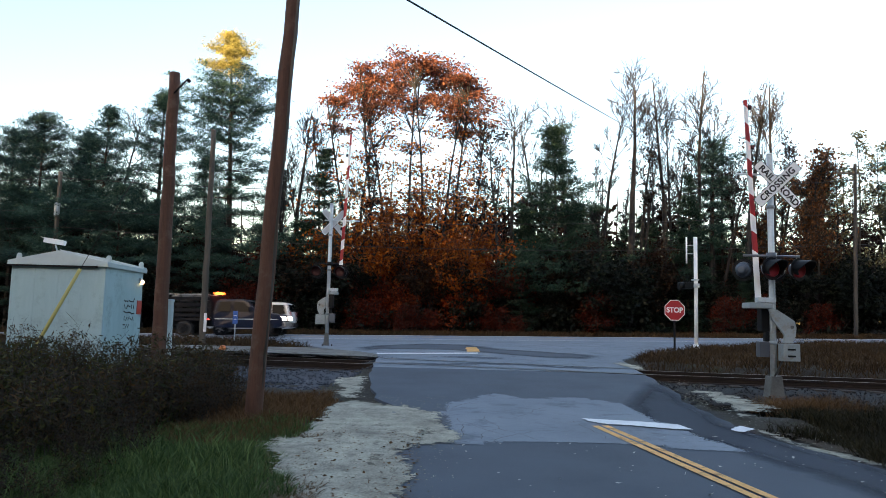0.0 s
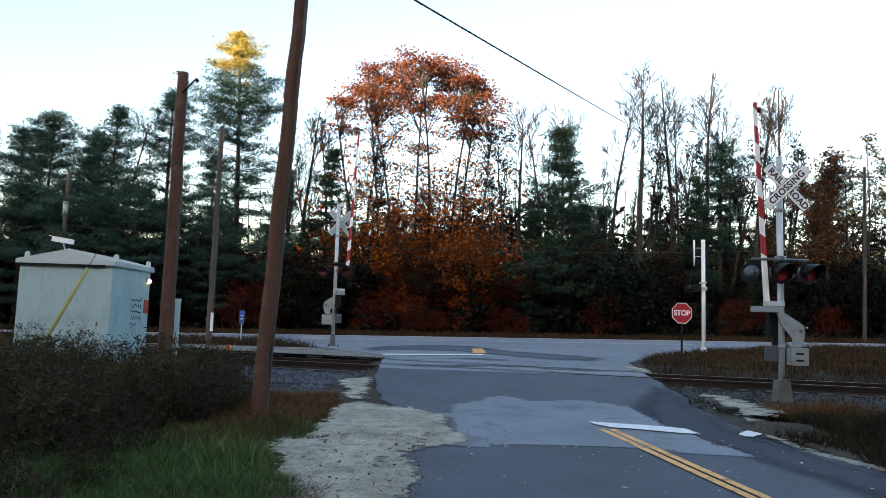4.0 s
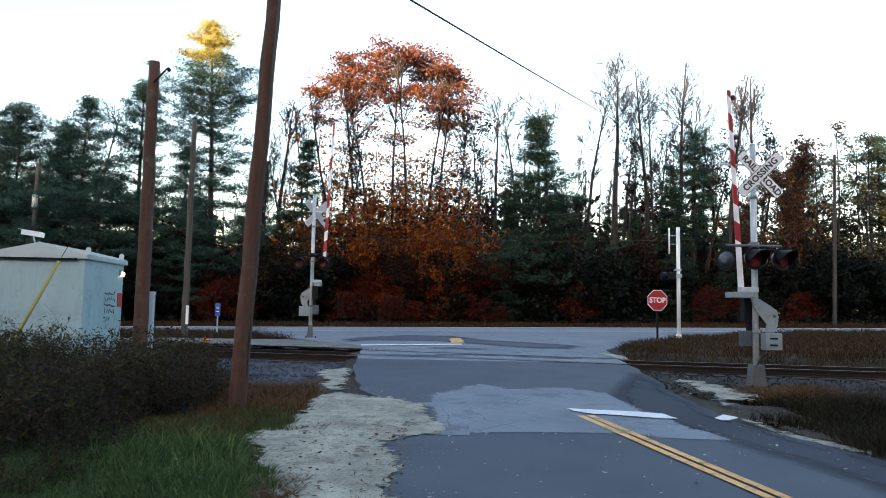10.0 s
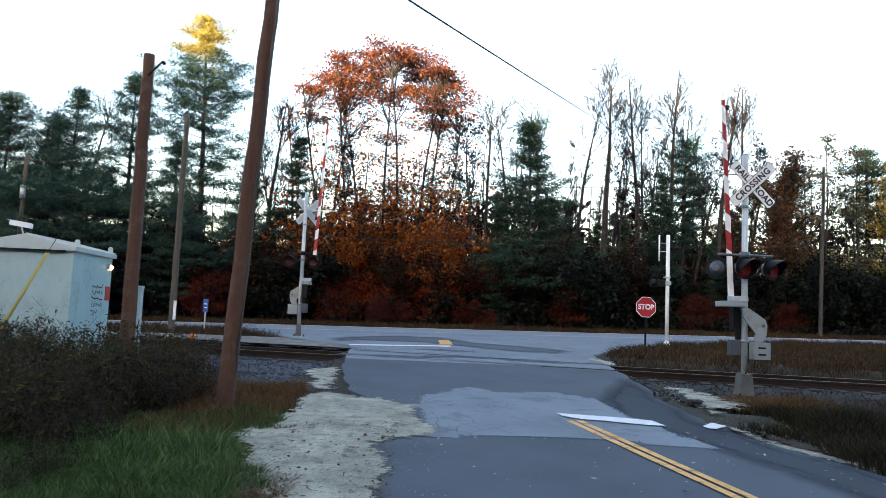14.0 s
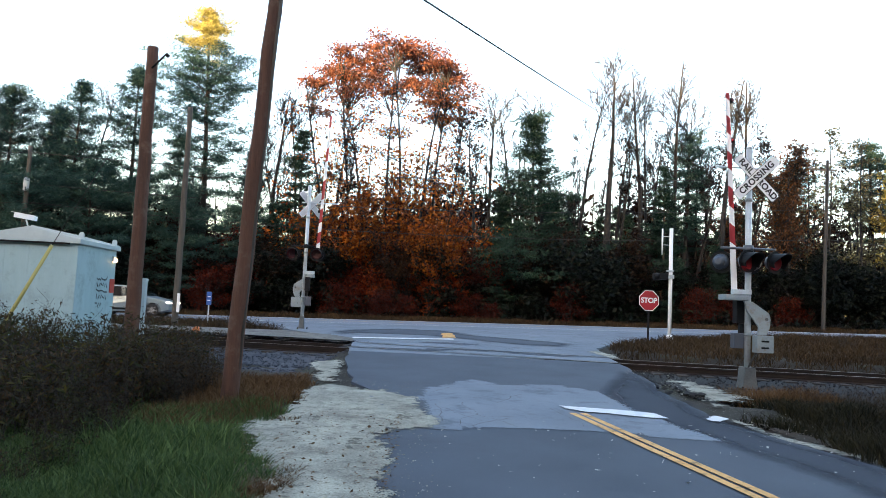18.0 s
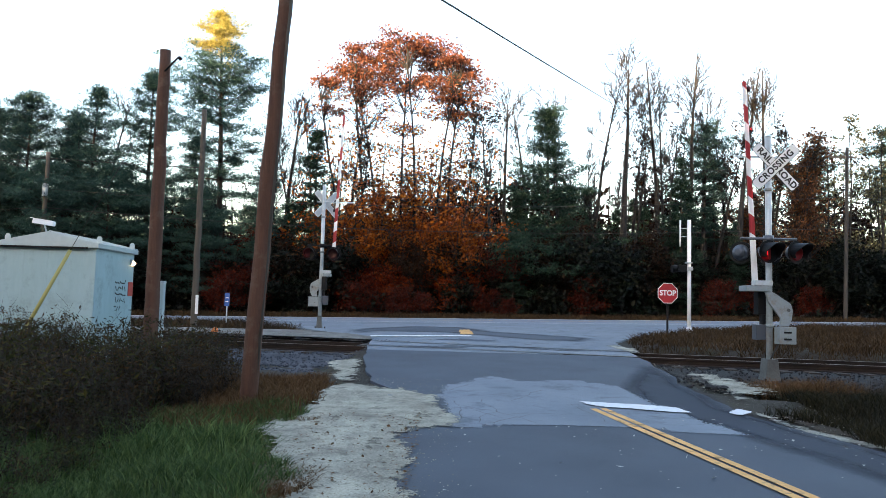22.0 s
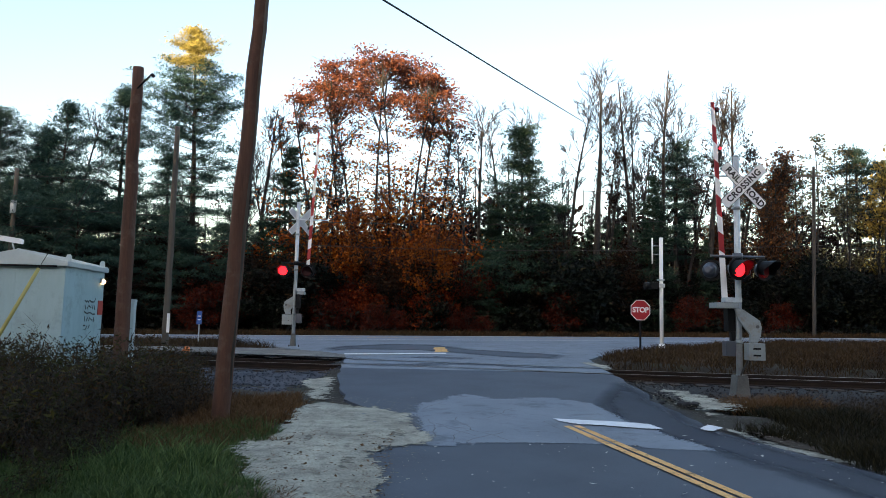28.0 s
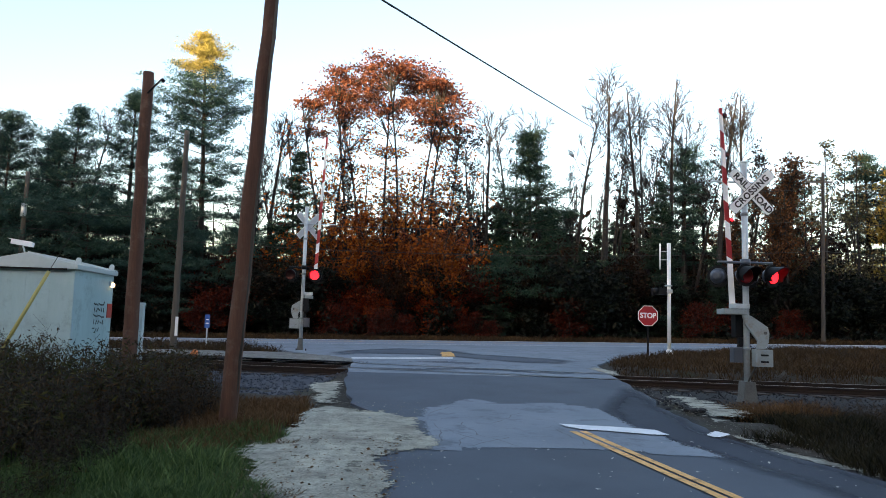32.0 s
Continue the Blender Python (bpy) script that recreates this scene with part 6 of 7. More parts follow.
def weed_clump(seed, h, stalks, leaf, label, count=14, size=0.032):
    """A clump of dead stalks with small curled leaves."""
    rnd = np.random.RandomState(seed)
    ob = thing("weed_clump", Matrix(), label, "weeds", "weeds of the bank")
    w, b, tips = Builder(), Builder(), []
    for _ in range(stalks):
        foot = rnd.normal(size=2) * 0.22
        pts, _ = crooked(rnd, (foot[0], foot[1], -0.05), (rnd.normal() * 0.22, rnd.normal() * 0.22, 1), h * rnd.uniform(0.5, 1.1), 5, 0.12, 0.0)
        w.tube(pts, [0.006, 0.005, 0.0045, 0.004, 0.003, 0.002], 3)
        for p in pts[1:]:
            t2, _ = crooked(rnd, p, (rnd.normal(), rnd.normal(), 0.7), h * rnd.uniform(0.1, 0.28), 2, 0.2, 0.0)
            w.tube(t2, [0.003, 0.0025, 0.002], 3)
            tips += t2 + [p]
    t = np.array(tips)
    n = stalks * count * 2
    b.leaves(t[rnd.randint(0, len(t), n)] + rnd.normal(size=(n, 3)) * 0.05, size * 0.62, rnd, 0.0, 1.6, 0.42)
    part("stalkwork", w.mesh("weed_stalkwork"), BARK_DARK, ob)
    part("foliage", b.mesh("weed_foliage"), leaf, ob)
    return ob


def brush():
    rnd = random.Random(12)
    kinds = [weed_clump(1, 1.15, 26, BRUSH_LEAF, "dense clump of dark dead weeds", 12, 0.040), weed_clump(2, 0.95, 24, BRUSH_LEAF, "low clump of dark brown weeds"),
             weed_clump(3, 1.05, 26, BRUSH_GREEN, "dark green tangled bramble", 13, 0.052), weed_clump(4, 0.8, 20, BROWN_LEAF_SHADED, "clump of rusty brown weeds")]
    spots = {0: [], 1: [], 2: [], 3: []}
    for _ in range(185):
        y = rnd.uniform(4.8, 13.2)
        right = -2.95 - (0.3 if y > 11 else 0)
        x = rnd.uniform(-0.66 * y - 0.9, right)
        if y > 12.9 and x < -6.2:
            continue
        k = rnd.choice((0, 0, 1, 2, 2, 3))
        size = rnd.uniform(0.66, 0.95) * (0.72 if x > right - 0.5 else 1.0) * min(1.0, 0.62 + 0.1 * (y - 4.8))
        spots[k].append((x, y, rnd.uniform(0, 360), size))
    for x, y in ((-4.4, 14.6), (-4.8, 16.4), (-5.2, 18.9), (-6.5, 19.6), (-4.2, 13.4), (-7.6, 13.9), (-6.9, 13.8), (-8.3, 13.9), (-6.1, 14.9)):
        spots[rnd.choice((0, 1))].append((x, y, rnd.uniform(0, 360), rnd.uniform(0.6, 0.85)))
    for _ in range(70):
        x = rnd.uniform(6.6, 12.5)
        spots[rnd.choice((0, 1, 1, 3))].append((x, rnd.uniform(9.8, 14.0), rnd.uniform(0, 360), rnd.uniform(0.3, 0.55) + 0.05 * (x - 6.6)))
    for x, y, size in ((-5.6, 25.6, 0.6), (-6.1, 25.9, 0.7), (-5.2, 25.8, 0.5), (-6.7, 26.0, 0.6)):
        spots[3].append((x, y, rnd.uniform(0, 360), size))
    for _ in range(40):
        x = rnd.choice((rnd.uniform(-26, -5), rnd.uniform(13, 34)))
        y = rnd.uniform(22.5, 31) if x < 0 else rnd.uniform(19.5, 30)
        if x > -9.5 and x < 0 and y < 25.5:
            continue
        spots[rnd.choice((0, 1, 3))].append((x, y, rnd.uniform(0, 360), rnd.uniform(0.5, 0.9)))
    for k, first in enumerate(kinds):
        plant(first, spots[k])


brush()


def fallen_leaves():
    rnd = np.random.RandomState(31)
    b = Builder()
    n = 1500
    y = rnd.uniform(4.0, 9.5, n)
    x = np.where(rnd.rand(n) < 0.5, -0.15 - np.abs(rnd.normal(size=n)) * 0.28, -1.45 + np.abs(rnd.normal(size=n)) * 0.42)
    b.leaves(np.stack([x, y, road_z(x, y) + 0.024], 1), 0.008 + 0.018 * rnd.rand(n) ** 2, rnd, 0.9)
    tagged(part("fallen_leaves", b.mesh("fallen_leaves"), FALLEN), "brown fallen leaves on the gravel", "leaves", kind="stuff")
    b = Builder()
    x, y = rnd.uniform(-0.1, 4.8, 150), rnd.uniform(3.5, 9.5, 150)
    b.leaves(np.stack([x, y, road_z(x, y) + 0.018], 1), 0.015 + 0.018 * rnd.rand(150) ** 3, rnd, 0.94)
    tagged(part("pale_leaves", b.mesh("pale_leaves"), PALE_BIT), "small pale leaves on the asphalt", "leaves", kind="stuff")
    b = Builder()
    base = np.array([(1, 0, 0), (-1, 0, 0), (0, 1, 0), (0, -1, 0), (0, 0, 1), (0, 0, -1)], dtype=float)
    f = np.array([(0, 2, 4), (2, 1, 4), (1, 3, 4), (3, 0, 4), (2, 0, 5), (1, 2, 5), (3, 1, 5), (0, 3, 5)])
    for _ in range(2200):
        if rnd.rand() < 0.6:
            px, py = rnd.uniform(-1.75, 0.2), rnd.uniform(4.2, 12.5)
        else:
            px, py = rnd.uniform(4.3, 5.4), rnd.uniform(8.5, 15.8)
        k = rnd.uniform(0.5, 1.0) ** 2
        b.add(base * rnd.uniform(0.5, 1.0, 3) * (0.016 * k, 0.016 * k, 0.007 * k) + (px, py, float(road_z(px, py)) + 0.014), f)
    tagged(part("pebbles", b.mesh("pebbles"), SAND), "small pale pebbles on the shoulders", "stones", kind="stuff")


fallen_leaves()


def debris():
    """A small heap of dark clods by the road edge."""
    rnd = np.random.RandomState(17)
    ob = thing("debris_heap", pose(4.72, 12.3, float(road_z(4.72, 12.3)) - 0.02), "small heap of dark clods on the gravel", "debris")
    for k in range(14):
        bm = bmesh.new()
        bmesh.ops.create_icosphere(bm, subdivisions=1, radius=1.0)
        for v in bm.verts:
            v.co *= rnd.uniform(0.7, 1.2)
        bmesh.ops.transform(bm, matrix=Matrix.Diagonal((*rnd.uniform(0.035, 0.09, 2), rnd.uniform(0.025, 0.05), 1)), verts=bm.verts[:])
        p = part("clod", bm, BALLAST_DARK, ob)
        p.matrix_basis = pose(rnd.normal() * 0.26, rnd.normal() * 0.10, 0.03, 0, 0, rnd.uniform(0, 360))


debris()


def cracks():
    """Cracks in the worn patch, sunk seams of dark filler."""
    rnd = np.random.RandomState(8)
    for x, y, a, length in ((0.55, 9.0, 80, 1.9), (0.85, 9.3, 120, 1.2), (1.1, 10.6, 60, 1.3), (0.4, 10.9, 20, 0.9), (1.0, 9.6, 10, 0.8), (2.1, 9.2, 95, 1.4), (0.35, 9.2, 100, 1.4), (0.7, 8.95, 60, 0.9), (1.25, 9.0, 110, 1.0), (0.25, 11.3, 70, 0.9), (-0.1, 14.2, 5, 2.6), (1.2, 16.4, -12, 3.0)):
        pts, p = [], np.array((x, y))
        d = radians(a)
        for _ in range(12):
            pts.append(p.copy())
            d += rnd.normal() * 0.35
            d += (radians(a) - d) * 0.5
            p = p + np.array((math.cos(d), math.sin(d))) * length / 12
        v, fcs = [], []
        for i, q in enumerate(pts):
            t = pts[min(i + 1, 11)] - pts[max(i - 1, 0)]
            nrm = np.array((-t[1], t[0])) / (np.linalg.norm(t) + 1e-9) * rnd.uniform(0.0015, 0.006)
            for s in (-1, 1):
                w = q + nrm * s
                v.append((w[0], w[1], float(road_z(w[0], w[1])) + 0.0105))
            if i:
                fcs.append((2 * i - 2, 2 * i - 1, 2 * i + 1, 2 * i))
        tagged(part("crack", mesh_of("crack", v, fcs), ASPHALT_CRACK), "dark crack in the worn asphalt", "crack", "cracks", "structure")


cracks()


# ---- vehicles ----
def wheel(parent, x, y, z, r, width, outside, hub=None):
    """A wheel that turns on its axle: tyre with rim and five spokes."""
    bm = bmesh.new()
    n = 28
    prof = [(r * 0.62, -0.46), (r * 0.93, -0.5), (r, -0.36), (r, 0.36), (r * 0.93, 0.5), (r * 0.62, 0.46)]
    rings = [[bm.verts.new((math.cos(a) * p, w * width, math.sin(a) * p)) for p, w in prof] for a in [2 * math.pi * i / n for i in range(n)]]
    for i in range(n):
        for j in range(len(prof)):
            k = (j + 1) % len(prof)
            bm.faces.new((rings[i][j], rings[(i + 1) % n][j], rings[(i + 1) % n][k], rings[i][k]))
    bmesh.ops.recalc_face_normals(bm, faces=bm.faces[:])
    w = part("wheel", smoothed(bm), TYRE, parent, "black tyre with metal rim")
    w.matrix_basis = Matrix.Translation((x, y, z))
    bm = bmesh.new()
    rod(bm, (0, -0.3 * width * outside, 0), (0, 0.42 * width * outside, 0), r * 0.63, n=24)
    for i in range(5):
        a = 2 * math.pi * i / 5
        box(bm, 0.0, r * 0.6, -0.02, 0.02, -0.035, 0.035, 0.0, Matrix.Translation((0, 0.44 * width * outside, 0)) @ pose(0, 0, 0, 0, math.degrees(a), 0))
    part("rim", bm, hub or RIM, w)
    return w


def shell(name, profile, width, tuck, material, parent, taper_from=0.9, bevel=0.05):
    """A body from its side outline; the sides lean in above taper_from."""
    bm = bmesh.new()
    slab(bm, profile, -width / 2, width / 2)
    bmesh.ops.triangulate(bm, faces=[f for f in bm.faces if len(f.verts) > 4])
    for v in bm.verts:
        if v.co.z > taper_from:
            v.co.y *= 1 - tuck * (v.co.z - taper_from)
    edges = [e for e in bm.edges if len(e.link_faces) == 2 and e.calc_face_angle(0) > 0.6]
    bmesh.ops.bevel(bm, geom=edges, offset=bevel, segments=2, affect="EDGES", profile=0.6, clamp_overlap=True)
    return part(name, bm, material, parent)


def side_panes(parent, panes, width, tuck, taper_from):
    for outline in panes:
        for side in (-1, 1):
            bm = bmesh.new()
            slab(bm, outline, 0.0, 0.012)
            for v in bm.verts:
                y = width / 2 * (1 - tuck * max(0.0, v.co.z - taper_from))
                v.co.y = side * (y + (0.006 if v.co.y > 0.006 else -0.006))
            bmesh.ops.recalc_face_normals(bm, faces=bm.faces[:])
            part("side_window", bm, WINDOW, parent, "dark window")


def box_part(name, parent, material, dims, label="", bevel=0.01):
    bm = bmesh.new()
    box(bm, *dims, bevel)
    return part(name, bm, material, parent, label)


def slanted_pane(parent, name, x0, z0, x1, z1, half0, half1):
    bm = bmesh.new()
    n = Vector((z1 - z0, 0, x0 - x1)).normalized() * 0.012
    q = [Vector(p) for p in ((x0, -half0, z0), (x0, half0, z0), (x1, half1, z1), (x1, -half1, z1))]
    a, b = [bm.verts.new(p + n) for p in q], [bm.verts.new(p - n) for p in q]
    bm.faces.new(a)
    bm.faces.new(b[::-1])
    for i in range(4):
        bm.faces.new((a[i], a[(i + 1) % 4], b[(i + 1) % 4], b[i]))
    bmesh.ops.recalc_face_normals(bm, faces=bm.faces[:])
    part(name, bm, WINDOW, parent, "dark window")


def arches(parent, xs, r, half):
    for x in xs:
        for side in (-1, 1):
            bm = bmesh.new()
            rod(bm, (x, side * (half - 0.12), r), (x, side * (half + 0.004), r), r * 1.2, n=24)
            part("wheel_arch", bm, TRIM, parent, "dark wheel arch")


CAR_PAINT = {}


def car_paint(name, colour, metal=0.3):
    CAR_PAINT[name] = paint(name, colour, 0.3, metal, 0.1, 0.06, 1.0)
    CAR_PAINT[name].node_tree.nodes["Principled BSDF"].inputs["Specular IOR Level"].default_value = 0.22
    return CAR_PAINT[name]


def hatchback(label, colour, lamps_on=False):
    ob = thing("car", Matrix(), label, "car", "passing vehicles")
    p = car_paint("car_paint", colour)
    prof = [(-2.12, 0.35), (-2.15, 0.75), (-2.08, 1.0), (-1.75, 1.42), (-1.2, 1.50), (-0.2, 1.50), (0.35, 1.40), (1.05, 0.98), (1.9, 0.80), (2.12, 0.62), (2.13, 0.35), (1.8, 0.22), (-1.8, 0.22)]
    body = shell("body", prof, 1.72, 0.30, p, ob)
    side_panes(body, [[(-1.72, 0.99), (-1.52, 1.38), (-1.15, 1.42), (-1.1, 0.98)], [(-1.02, 0.98), (-1.05, 1.43), (-0.2, 1.43), (-0.12, 0.97)], [(-0.04, 0.97), (-0.12, 1.42), (0.28, 1.34), (0.85, 0.98)]], 1.72, 0.30, 0.9)
    slanted_pane(body, "windscreen", 1.0, 1.0, 0.38, 1.395, 0.72, 0.60)
    slanted_pane(body, "rear_window", -2.04, 1.06, -1.78, 1.41, 0.70, 0.60)
    arches(body, (1.32, -1.32), 0.31, 0.86)
    for side in (-1, 1):
        box_part("headlight", body, LAMP_HEAD if lamps_on else RIM, (1.93, 2.10, side * 0.66 - 0.15, side * 0.66 + 0.15, 0.62, 0.74), "headlight", 0.02)
        box_part("tail_light", body, LENS_RED, (-2.16, -2.02, side * 0.70 - 0.1, side * 0.70 + 0.1, 0.78, 1.04), "red tail light", 0.02)
        box_part("mirror", body, p, (0.70, 0.84, side * 0.95 - 0.07, side * 0.95 + 0.07, 0.98, 1.10), "", 0.02)
        box_part("side_trim", body, TRIM, (-0.95, 0.95, side * 0.862 - 0.004, side * 0.862 + 0.008, 0.30, 0.40))
        box_part("door_handle", body, p, (-0.35, -0.18, side * 0.868 - 0.01, side * 0.868 + 0.012, 0.86, 0.89))
    box_part("front_bumper", body, p, (2.0, 2.17, -0.78, 0.78, 0.34, 0.54), "", 0.04)
    box_part("rear_bumper", body, p, (-2.2, -2.05, -0.8, 0.8, 0.36, 0.58), "", 0.04)
    box_part("number_plate", body, WHITE_SIGN, (-2.215, -2.2, -0.18, 0.18, 0.46, 0.56), "plain pale plate")
    wheels = [(wheel(ob, x, s * 0.77, 0.31, 0.31, 0.2, s), x, s * 0.77, 0.31) for x in (1.32, -1.32) for s in (-1, 1)]
    return ob, wheels


def passenger_van(label):
    ob = thing("van", Matrix(), label, "van", "passing vehicles")
    p = car_paint("van_paint", (0.74, 0.80, 0.83), 0.0)
    prof = [(-2.62, 0.45), (-2.65, 1.0), (-2.60, 1.55), (-2.50, 2.12), (-2.3, 2.20), (0.75, 2.20), (1.05, 2.10), (1.60, 1.40), (2.46, 1.26), (2.64, 1.12), (2.68, 0.5), (2.3, 0.36), (-2.3, 0.36)]
    body = shell("body", prof, 1.96, 0.14, p, ob, 1.15)
    side_panes(body, [[(-2.2, 1.42), (-2.18, 2.0), (-0.98, 2.0), (-0.98, 1.42)], [(-0.62, 1.42), (-0.62, 2.0), (0.28, 2.0), (0.28, 1.42)], [(0.60, 1.38), (0.60, 1.98), (0.95, 1.95), (1.36, 1.36)]], 1.96, 0.14, 1.15)
    slanted_pane(body, "windscreen", 1.56, 1.40, 1.09, 2.03, 0.84, 0.76)
    slanted_pane(body, "rear_window", -2.605, 1.40, -2.525, 1.98, 0.80, 0.74)
    arches(body, (1.68, -1.62), 0.37, 0.98)
    for side in (-1, 1):
        box_part("headlight", body, RIM, (2.52, 2.64, side * 0.76 - 0.16, side * 0.76 + 0.16, 0.88, 1.08), "headlight", 0.02)
        box_part("tail_light", body, LENS_RED, (-2.68, -2.58, side * 0.86 - 0.09, side * 0.86 + 0.09, 0.95, 1.4), "red tail light", 0.02)
        box_part("mirror", body, TRIM, (1.18, 1.34, side * 1.08 - 0.09, side * 1.08 + 0.09, 1.34, 1.58), "black mirror", 0.02)
        box_part("side_trim", body, TRIM, (-1.2, 1.2, side * 0.982 - 0.004, side * 0.982 + 0.006, 0.34, 0.50))
        box_part("door_handle", body, TRIM, (0.45, 0.58, side * 0.985 - 0.01, side * 0.985 + 0.012, 1.2, 1.24))
    for x in (-1.9, 0.1):
        bar = box_part("roof_bar", body, GALV, (x - 0.03, x + 0.03, -0.82, 0.82, 2.28, 2.32), "roof rack bar")
        for side in (-1, 1):
            box_part("rack_foot", bar, WHITE_SIGN, (x - 0.12, x + 0.12, side * 0.8 - 0.03, side * 0.8 + 0.03, 2.19, 2.29))
    box_part("front_bumper", body, TRIM, (2.52, 2.76, -0.97, 0.97, 0.42, 0.72), "dark bumper", 0.03)
    box_part("grille", body, TRIM, (2.62, 2.70, -0.60, 0.60, 0.78, 1.06), "dark grille")
    box_part("rear_bumper", body, RIM, (-2.74, -2.6, -0.95, 0.95, 0.50, 0.68), "chrome bumper", 0.03)
    wheels = [(wheel(ob, x, s * 0.86, 0.37, 0.37, 0.24, s), x, s * 0.86, 0.37) for x in (1.68, -1.62) for s in (-1, 1)]
    return ob, wheels


def white_suv(label):
    ob = thing("suv", Matrix(), label, "suv", "passing vehicles")
    p = car_paint("suv_paint", (0.70, 0.72, 0.74), 0.0)
    prof = [(-2.30, 0.45), (-2.34, 1.0), (-2.26, 1.30), (-2.10, 1.74), (-1.9, 1.80), (0.2, 1.80), (0.50, 1.70), (1.05, 1.16), (2.1, 1.04), (2.28, 0.90), (2.30, 0.48), (2.0, 0.36), (-2.0, 0.36)]
    body = shell("body", prof, 1.82, 0.20, p, ob, 1.1)
    side_panes(body, [[(-2.1, 1.18), (-1.98, 1.66), (-1.3, 1.68), (-1.3, 1.17)], [(-1.18, 1.17), (-1.18, 1.68), (-0.3, 1.68), (-0.3, 1.16)], [(-0.18, 1.16), (-0.18, 1.68), (0.35, 1.62), (0.86, 1.17)]], 1.82, 0.20, 1.1)
    slanted_pane(body, "windscreen", 1.0, 1.20, 0.54, 1.66, 0.76, 0.66)
    slanted_pane(body, "rear_window", -2.27, 1.30, -2.12, 1.68, 0.74, 0.66)
    arches(body, (1.42, -1.42), 0.36, 0.91)
    for side in (-1, 1):
        box_part("headlight", body, LAMP_HEAD, (2.16, 2.30, side * 0.68 - 0.15, side * 0.68 + 0.15, 0.78, 0.94), "lit headlight", 0.02)
        box_part("tail_light", body, LENS_RED, (-2.36, -2.24, side * 0.78 - 0.08, side * 0.78 + 0.08, 0.95, 1.3), "red tail light", 0.02)
        box_part("mirror", body, TRIM, (0.78, 0.92, side * 1.0 - 0.08, side * 1.0 + 0.08, 1.16, 1.32), "black mirror", 0.02)
        box_part("roof_rail", body, TRIM, (-1.8, 0.1, side * 0.70 - 0.02, side * 0.70 + 0.02, 1.80, 1.85), "black roof rail")
    box_part("front_bumper", body, TRIM, (2.22, 2.38, -0.88, 0.88, 0.45, 0.66), "dark bumper", 0.03)
    box_part("rear_bumper", body, TRIM, (-2.42, -2.28, -0.88, 0.88, 0.45, 0.68), "dark bumper", 0.03)
    wheels = [(wheel(ob, x, s * 0.80, 0.36, 0.36, 0.23, s), x, s * 0.80, 0.36) for x in (1.42, -1.42) for s in (-1, 1)]
    return ob, wheels


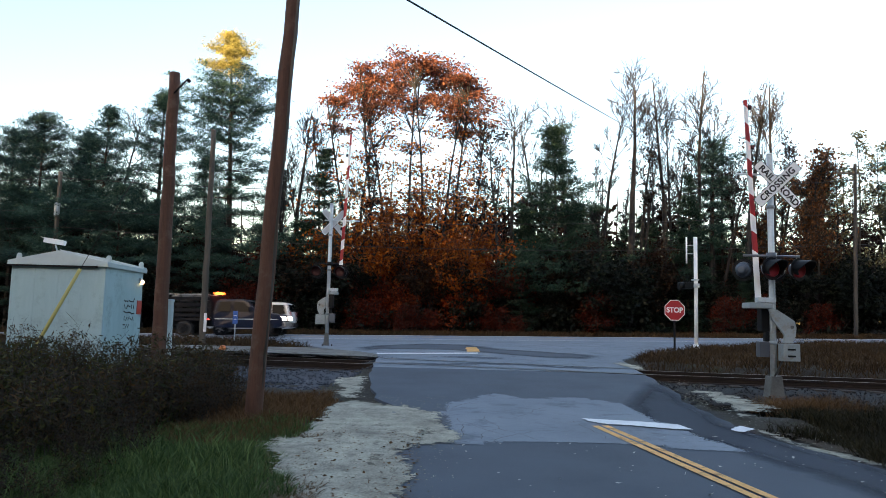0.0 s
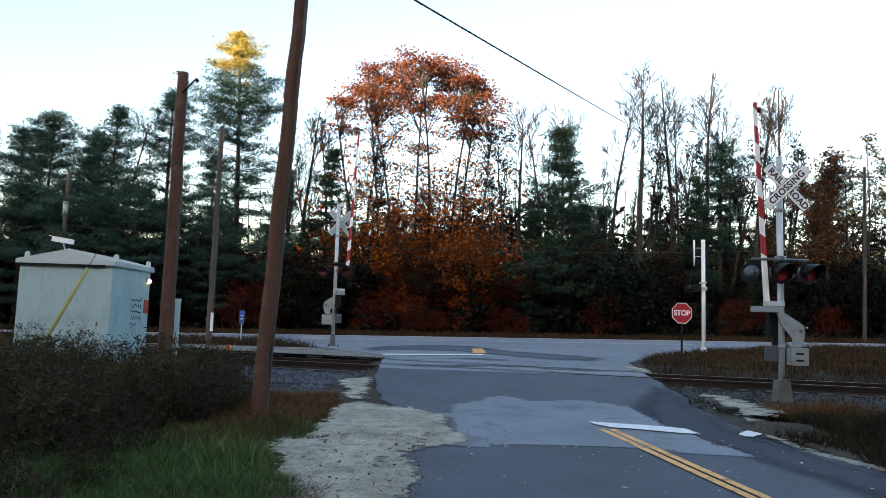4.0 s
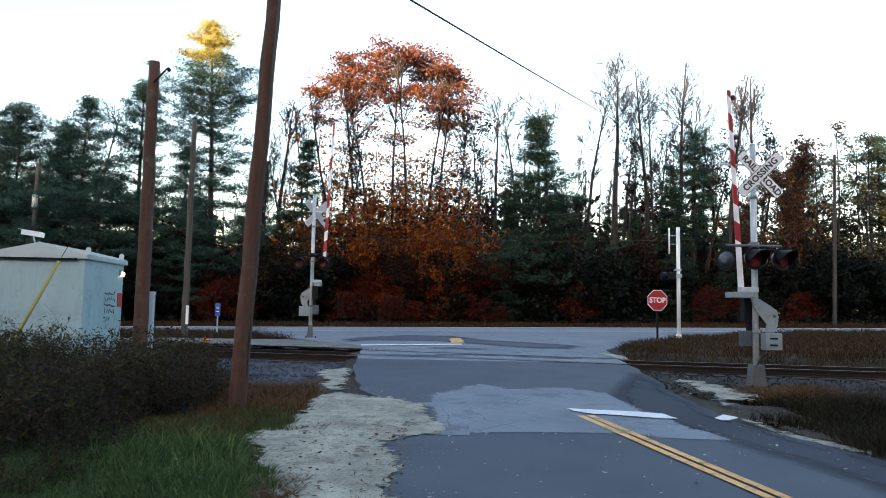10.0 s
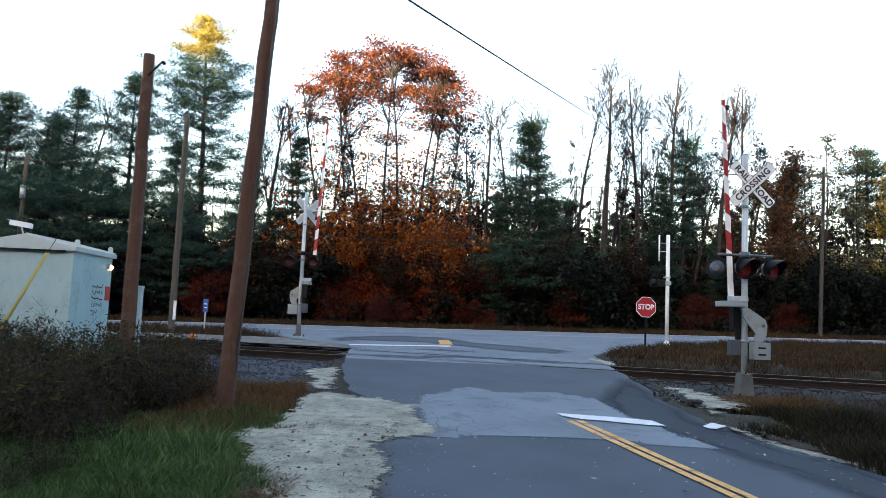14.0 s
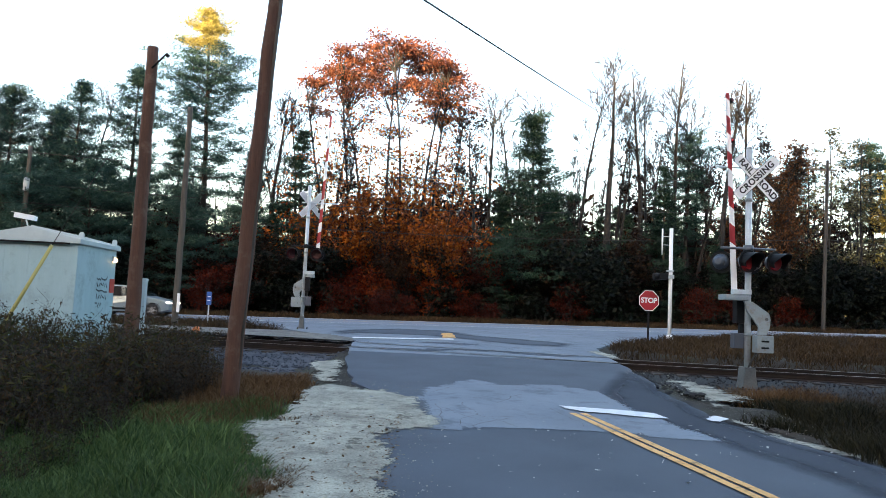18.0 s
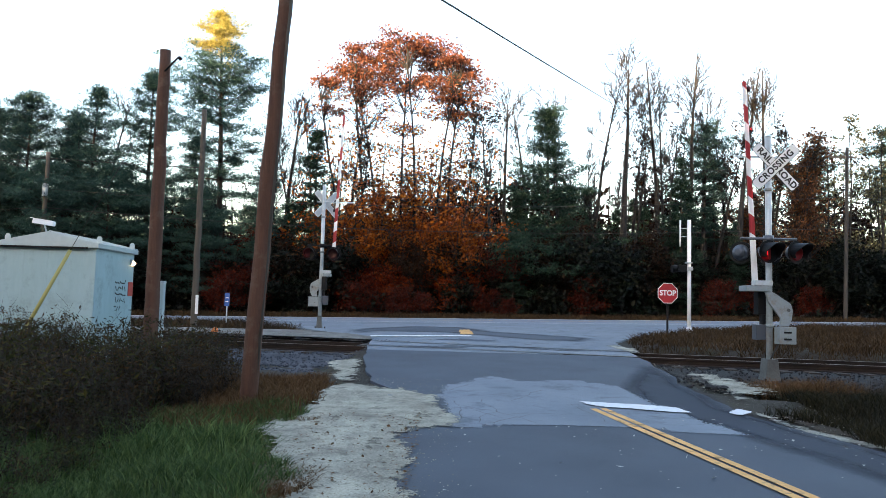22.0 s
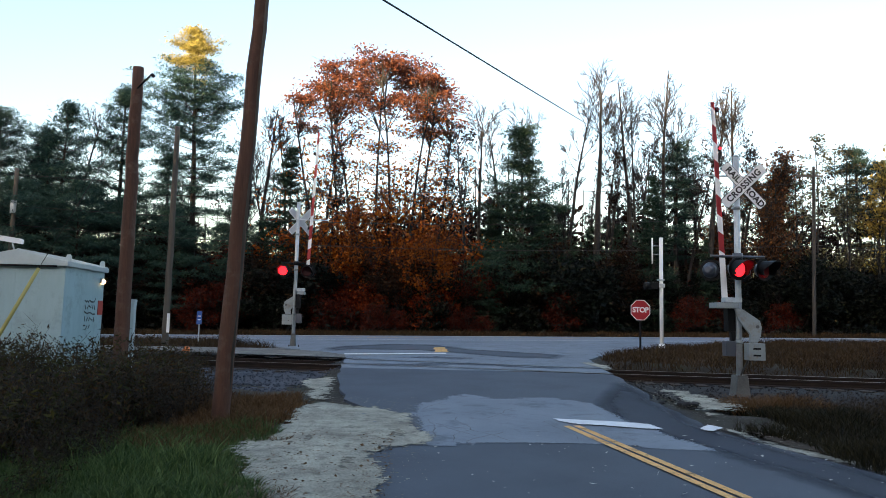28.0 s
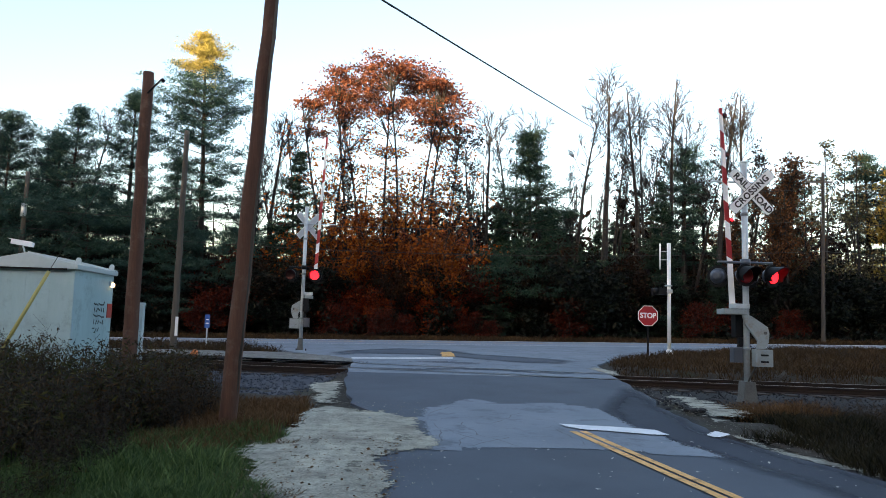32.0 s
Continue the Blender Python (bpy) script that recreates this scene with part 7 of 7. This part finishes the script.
def work_truck(label):
    """A dark blue pickup with a stake body, a load and an amber beacon."""
    ob = thing("pickup_truck", Matrix(), label, "pickup truck", "passing vehicles")
    p = car_paint("truck_paint", (0.003, 0.009, 0.028), 0.0)
    prof = [(-0.55, 0.55), (-0.58, 1.1), (-0.45, 1.75), (-0.25, 1.86), (0.85, 1.86), (1.1, 1.78), (1.62, 1.24), (2.7, 1.12), (2.9, 0.95), (2.92, 0.58), (2.6, 0.45), (-0.4, 0.45)]
    cab = shell("cab", prof, 1.9, 0.18, p, ob, 1.15)
    side_panes(cab, [[(-0.38, 1.25), (-0.28, 1.72), (0.3, 1.74), (0.3, 1.24)], [(0.42, 1.24), (0.42, 1.74), (0.95, 1.70), (1.38, 1.25)]], 1.9, 0.18, 1.15)
    slanted_pane(cab, "windscreen", 1.57, 1.28, 1.14, 1.74, 0.80, 0.70)
    arches(cab, (1.95,), 0.39, 0.95)
    for side in (-1, 1):
        box_part("headlight", cab, LAMP_HEAD, (2.78, 2.94, side * 0.74 - 0.14, side * 0.74 + 0.14, 0.82, 1.02), "lit headlight", 0.02)
        box_part("mirror", cab, TRIM, (1.2, 1.34, side * 1.08 - 0.1, side * 1.08 + 0.1, 1.24, 1.48), "black mirror", 0.02)
        box_part("side_stripe", cab, GALV, (-0.45, 2.6, side * 0.952 - 0.004, side * 0.952 + 0.006, 0.86, 0.90), "pale side stripe")
    box_part("front_bumper", cab, RIM, (2.86, 3.02, -0.92, 0.92, 0.52, 0.74), "chrome bumper", 0.03)
    bed = box_part("flatbed", ob, TRIM, (-3.05, -0.68, -1.0, 1.0, 0.78, 0.92), "dark flatbed deck")
    box_part("frame", ob, TRIM, (-3.0, 0.2, -0.45, 0.45, 0.5, 0.78), "dark chassis frame")
    for side in (-1, 1):
        for z in (0.98, 1.24, 1.50, 1.80):
            box_part("stake_rail", bed, TRIM, (-3.02, -0.72, side * 0.98 - 0.015, side * 0.98 + 0.015, z, z + 0.15))
        for x in (-2.95, -2.2, -1.5, -0.8):
            box_part("stake", bed, TRIM, (x - 0.04, x + 0.04, side * 0.95 - 0.02, side * 0.95 + 0.02, 0.9, 2.06))
        box_part("tail_light", bed, LAMP_TAIL, (-3.09, -3.04, side * 0.85 - 0.09, side * 0.85 + 0.09, 0.82, 0.90), "lit red tail light")
        box_part("top_rail", bed, RIM, (-3.0, -0.85, side * 0.97 - 0.02, side * 0.97 + 0.02, 2.06, 2.10), "pale top rail")
        box_part("side_lamp", bed, LAMP_TAIL, (-0.86, -0.74, side * 1.004 - 0.004, side * 1.004 + 0.008, 0.84, 0.89), "lit red side lamp")
    box_part("headboard", bed, TRIM, (-0.74, -0.66, -0.98, 0.98, 0.92, 2.02), "dark headboard")
    load = bmesh.new()
    rnd = random.Random(6)
    for k in range(9):
        rod(load, (rnd.uniform(-2.7, -2.3), -0.7 + k * 0.17, 1.75 + rnd.uniform(0, 0.3)), (rnd.uniform(-1.2, -0.8), -0.7 + k * 0.17, 1.8 + rnd.uniform(0, 0.35)), 0.09, n=10)
    part("load", load, BALLAST_PALE, bed, "pale lengths of timber")
    bm = bmesh.new()
    rod(bm, (-0.55, 0, 2.02), (-0.55, 0, 2.10), 0.06, n=12)
    post = part("beacon_mount", bm, TRIM, ob)
    box_part("beacon", post, LAMP_AMBER, (-0.68, -0.42, -0.35, 0.35, 2.10, 2.22), "lit amber beacon bar", 0.03)
    wheels = [(wheel(ob, x, s * 0.86, 0.39, 0.39, 0.25, s, TRIM), x, s * 0.86, 0.39) for x in (1.95, -1.95) for s in (-1, 1)]
    return ob, wheels


VEHICLES = [
    # thing and wheels, lane, direction, place of the middle at a time, speed
    (work_truck("dark blue work truck with stake bed and amber beacon"), 37.5, 1, -7.55 - 3.0, 0.0, 21.6),
    (white_suv("white suv driving on the far lane"), 41.0, -1, -8.0 - 2.35, 0.0, 21.2),
    (hatchback("dark blue car driving past", (0.006, 0.017, 0.05)), 37.5, 1, -8.1 - 2.1, 14.5, 20.5),
    (hatchback("silver-green hatchback driving past", (0.20, 0.255, 0.285), True), 37.5, 1, -0.4 - 2.1, 18.5, 23.1),
    (passenger_van("white passenger van with roof rack"), 41.0, -1, -2.2 + 2.65, 30.0, 25.6),
]


# the signals flash by turns from about 26.3 s on: times at which side "b" and side "a" are lit
LIT_B = ((26.30, 26.83), (27.38, 27.91), (28.45, 28.97), (29.52, 30.05), (30.63, 31.15), (31.74, 32.30))
LIT_A = ((26.85, 27.36), (27.95, 28.43), (29.01, 29.50), (30.09, 30.60), (31.24, 31.72))

LIT_A_NEAR = tuple((on + (0.09 if i == 2 else 0.0), off) for i, (on, off) in enumerate(LIT_A))


def motions():
    for (ob, wheels), lane, way, at, when, speed in VEHICLES:
        rows = []
        for k in range(0, 65):
            t = k * 0.5
            x = at + way * speed * (t - when)
            slope = math.degrees(math.atan(0.016)) if -60 < x < 60 else 0.0
            rows.append((t, pose(x, lane, float(road_z(x, lane)) + 0.006, 0, -slope if way > 0 else slope, 0 if way > 0 else 180)))
        walk(ob, rows)
        first = max(0.0, when - 1.6 if when else 0.0)
        for w, x, y, z in wheels:
            rows = [(0.0, pose(x, y, z))] if first > 0 else []
            for k in range(70):
                t = first + k / FPS
                if t > 32.0:
                    break
                rows.append((t, pose(x, y, z, 0, (59 * k) % 360, 0)))
            rows.append((32.0, rows[-1][1])) if rows[-1][0] < 31.9 else None
            walk(w, rows)
    step = 1 / FPS
    for ob, at, side in MOVING:
        rows = [(0.0, pose(*at))]
        spans = LIT_B if side == "b" else LIT_A if side == "early" else LIT_A_NEAR if side == "a" else () if side == "unlit" else ((26.30, 32.30),)
        for on, off in spans:
            for k, turn in enumerate((0, 60, 120, 180)):
                rows.append((on + (k - 2) * step, pose(*at, 0, 0, turn)))
            for k, turn in enumerate((180, 240, 300, 360)):
                if off + (k - 1) * step < 32.0:
                    rows.append((off + (k - 1) * step, pose(*at, 0, 0, turn)))
        if rows[-1][0] < 31.95:
            rows.append((32.0, rows[-1][1]))
        walk(ob, rows)


motions()
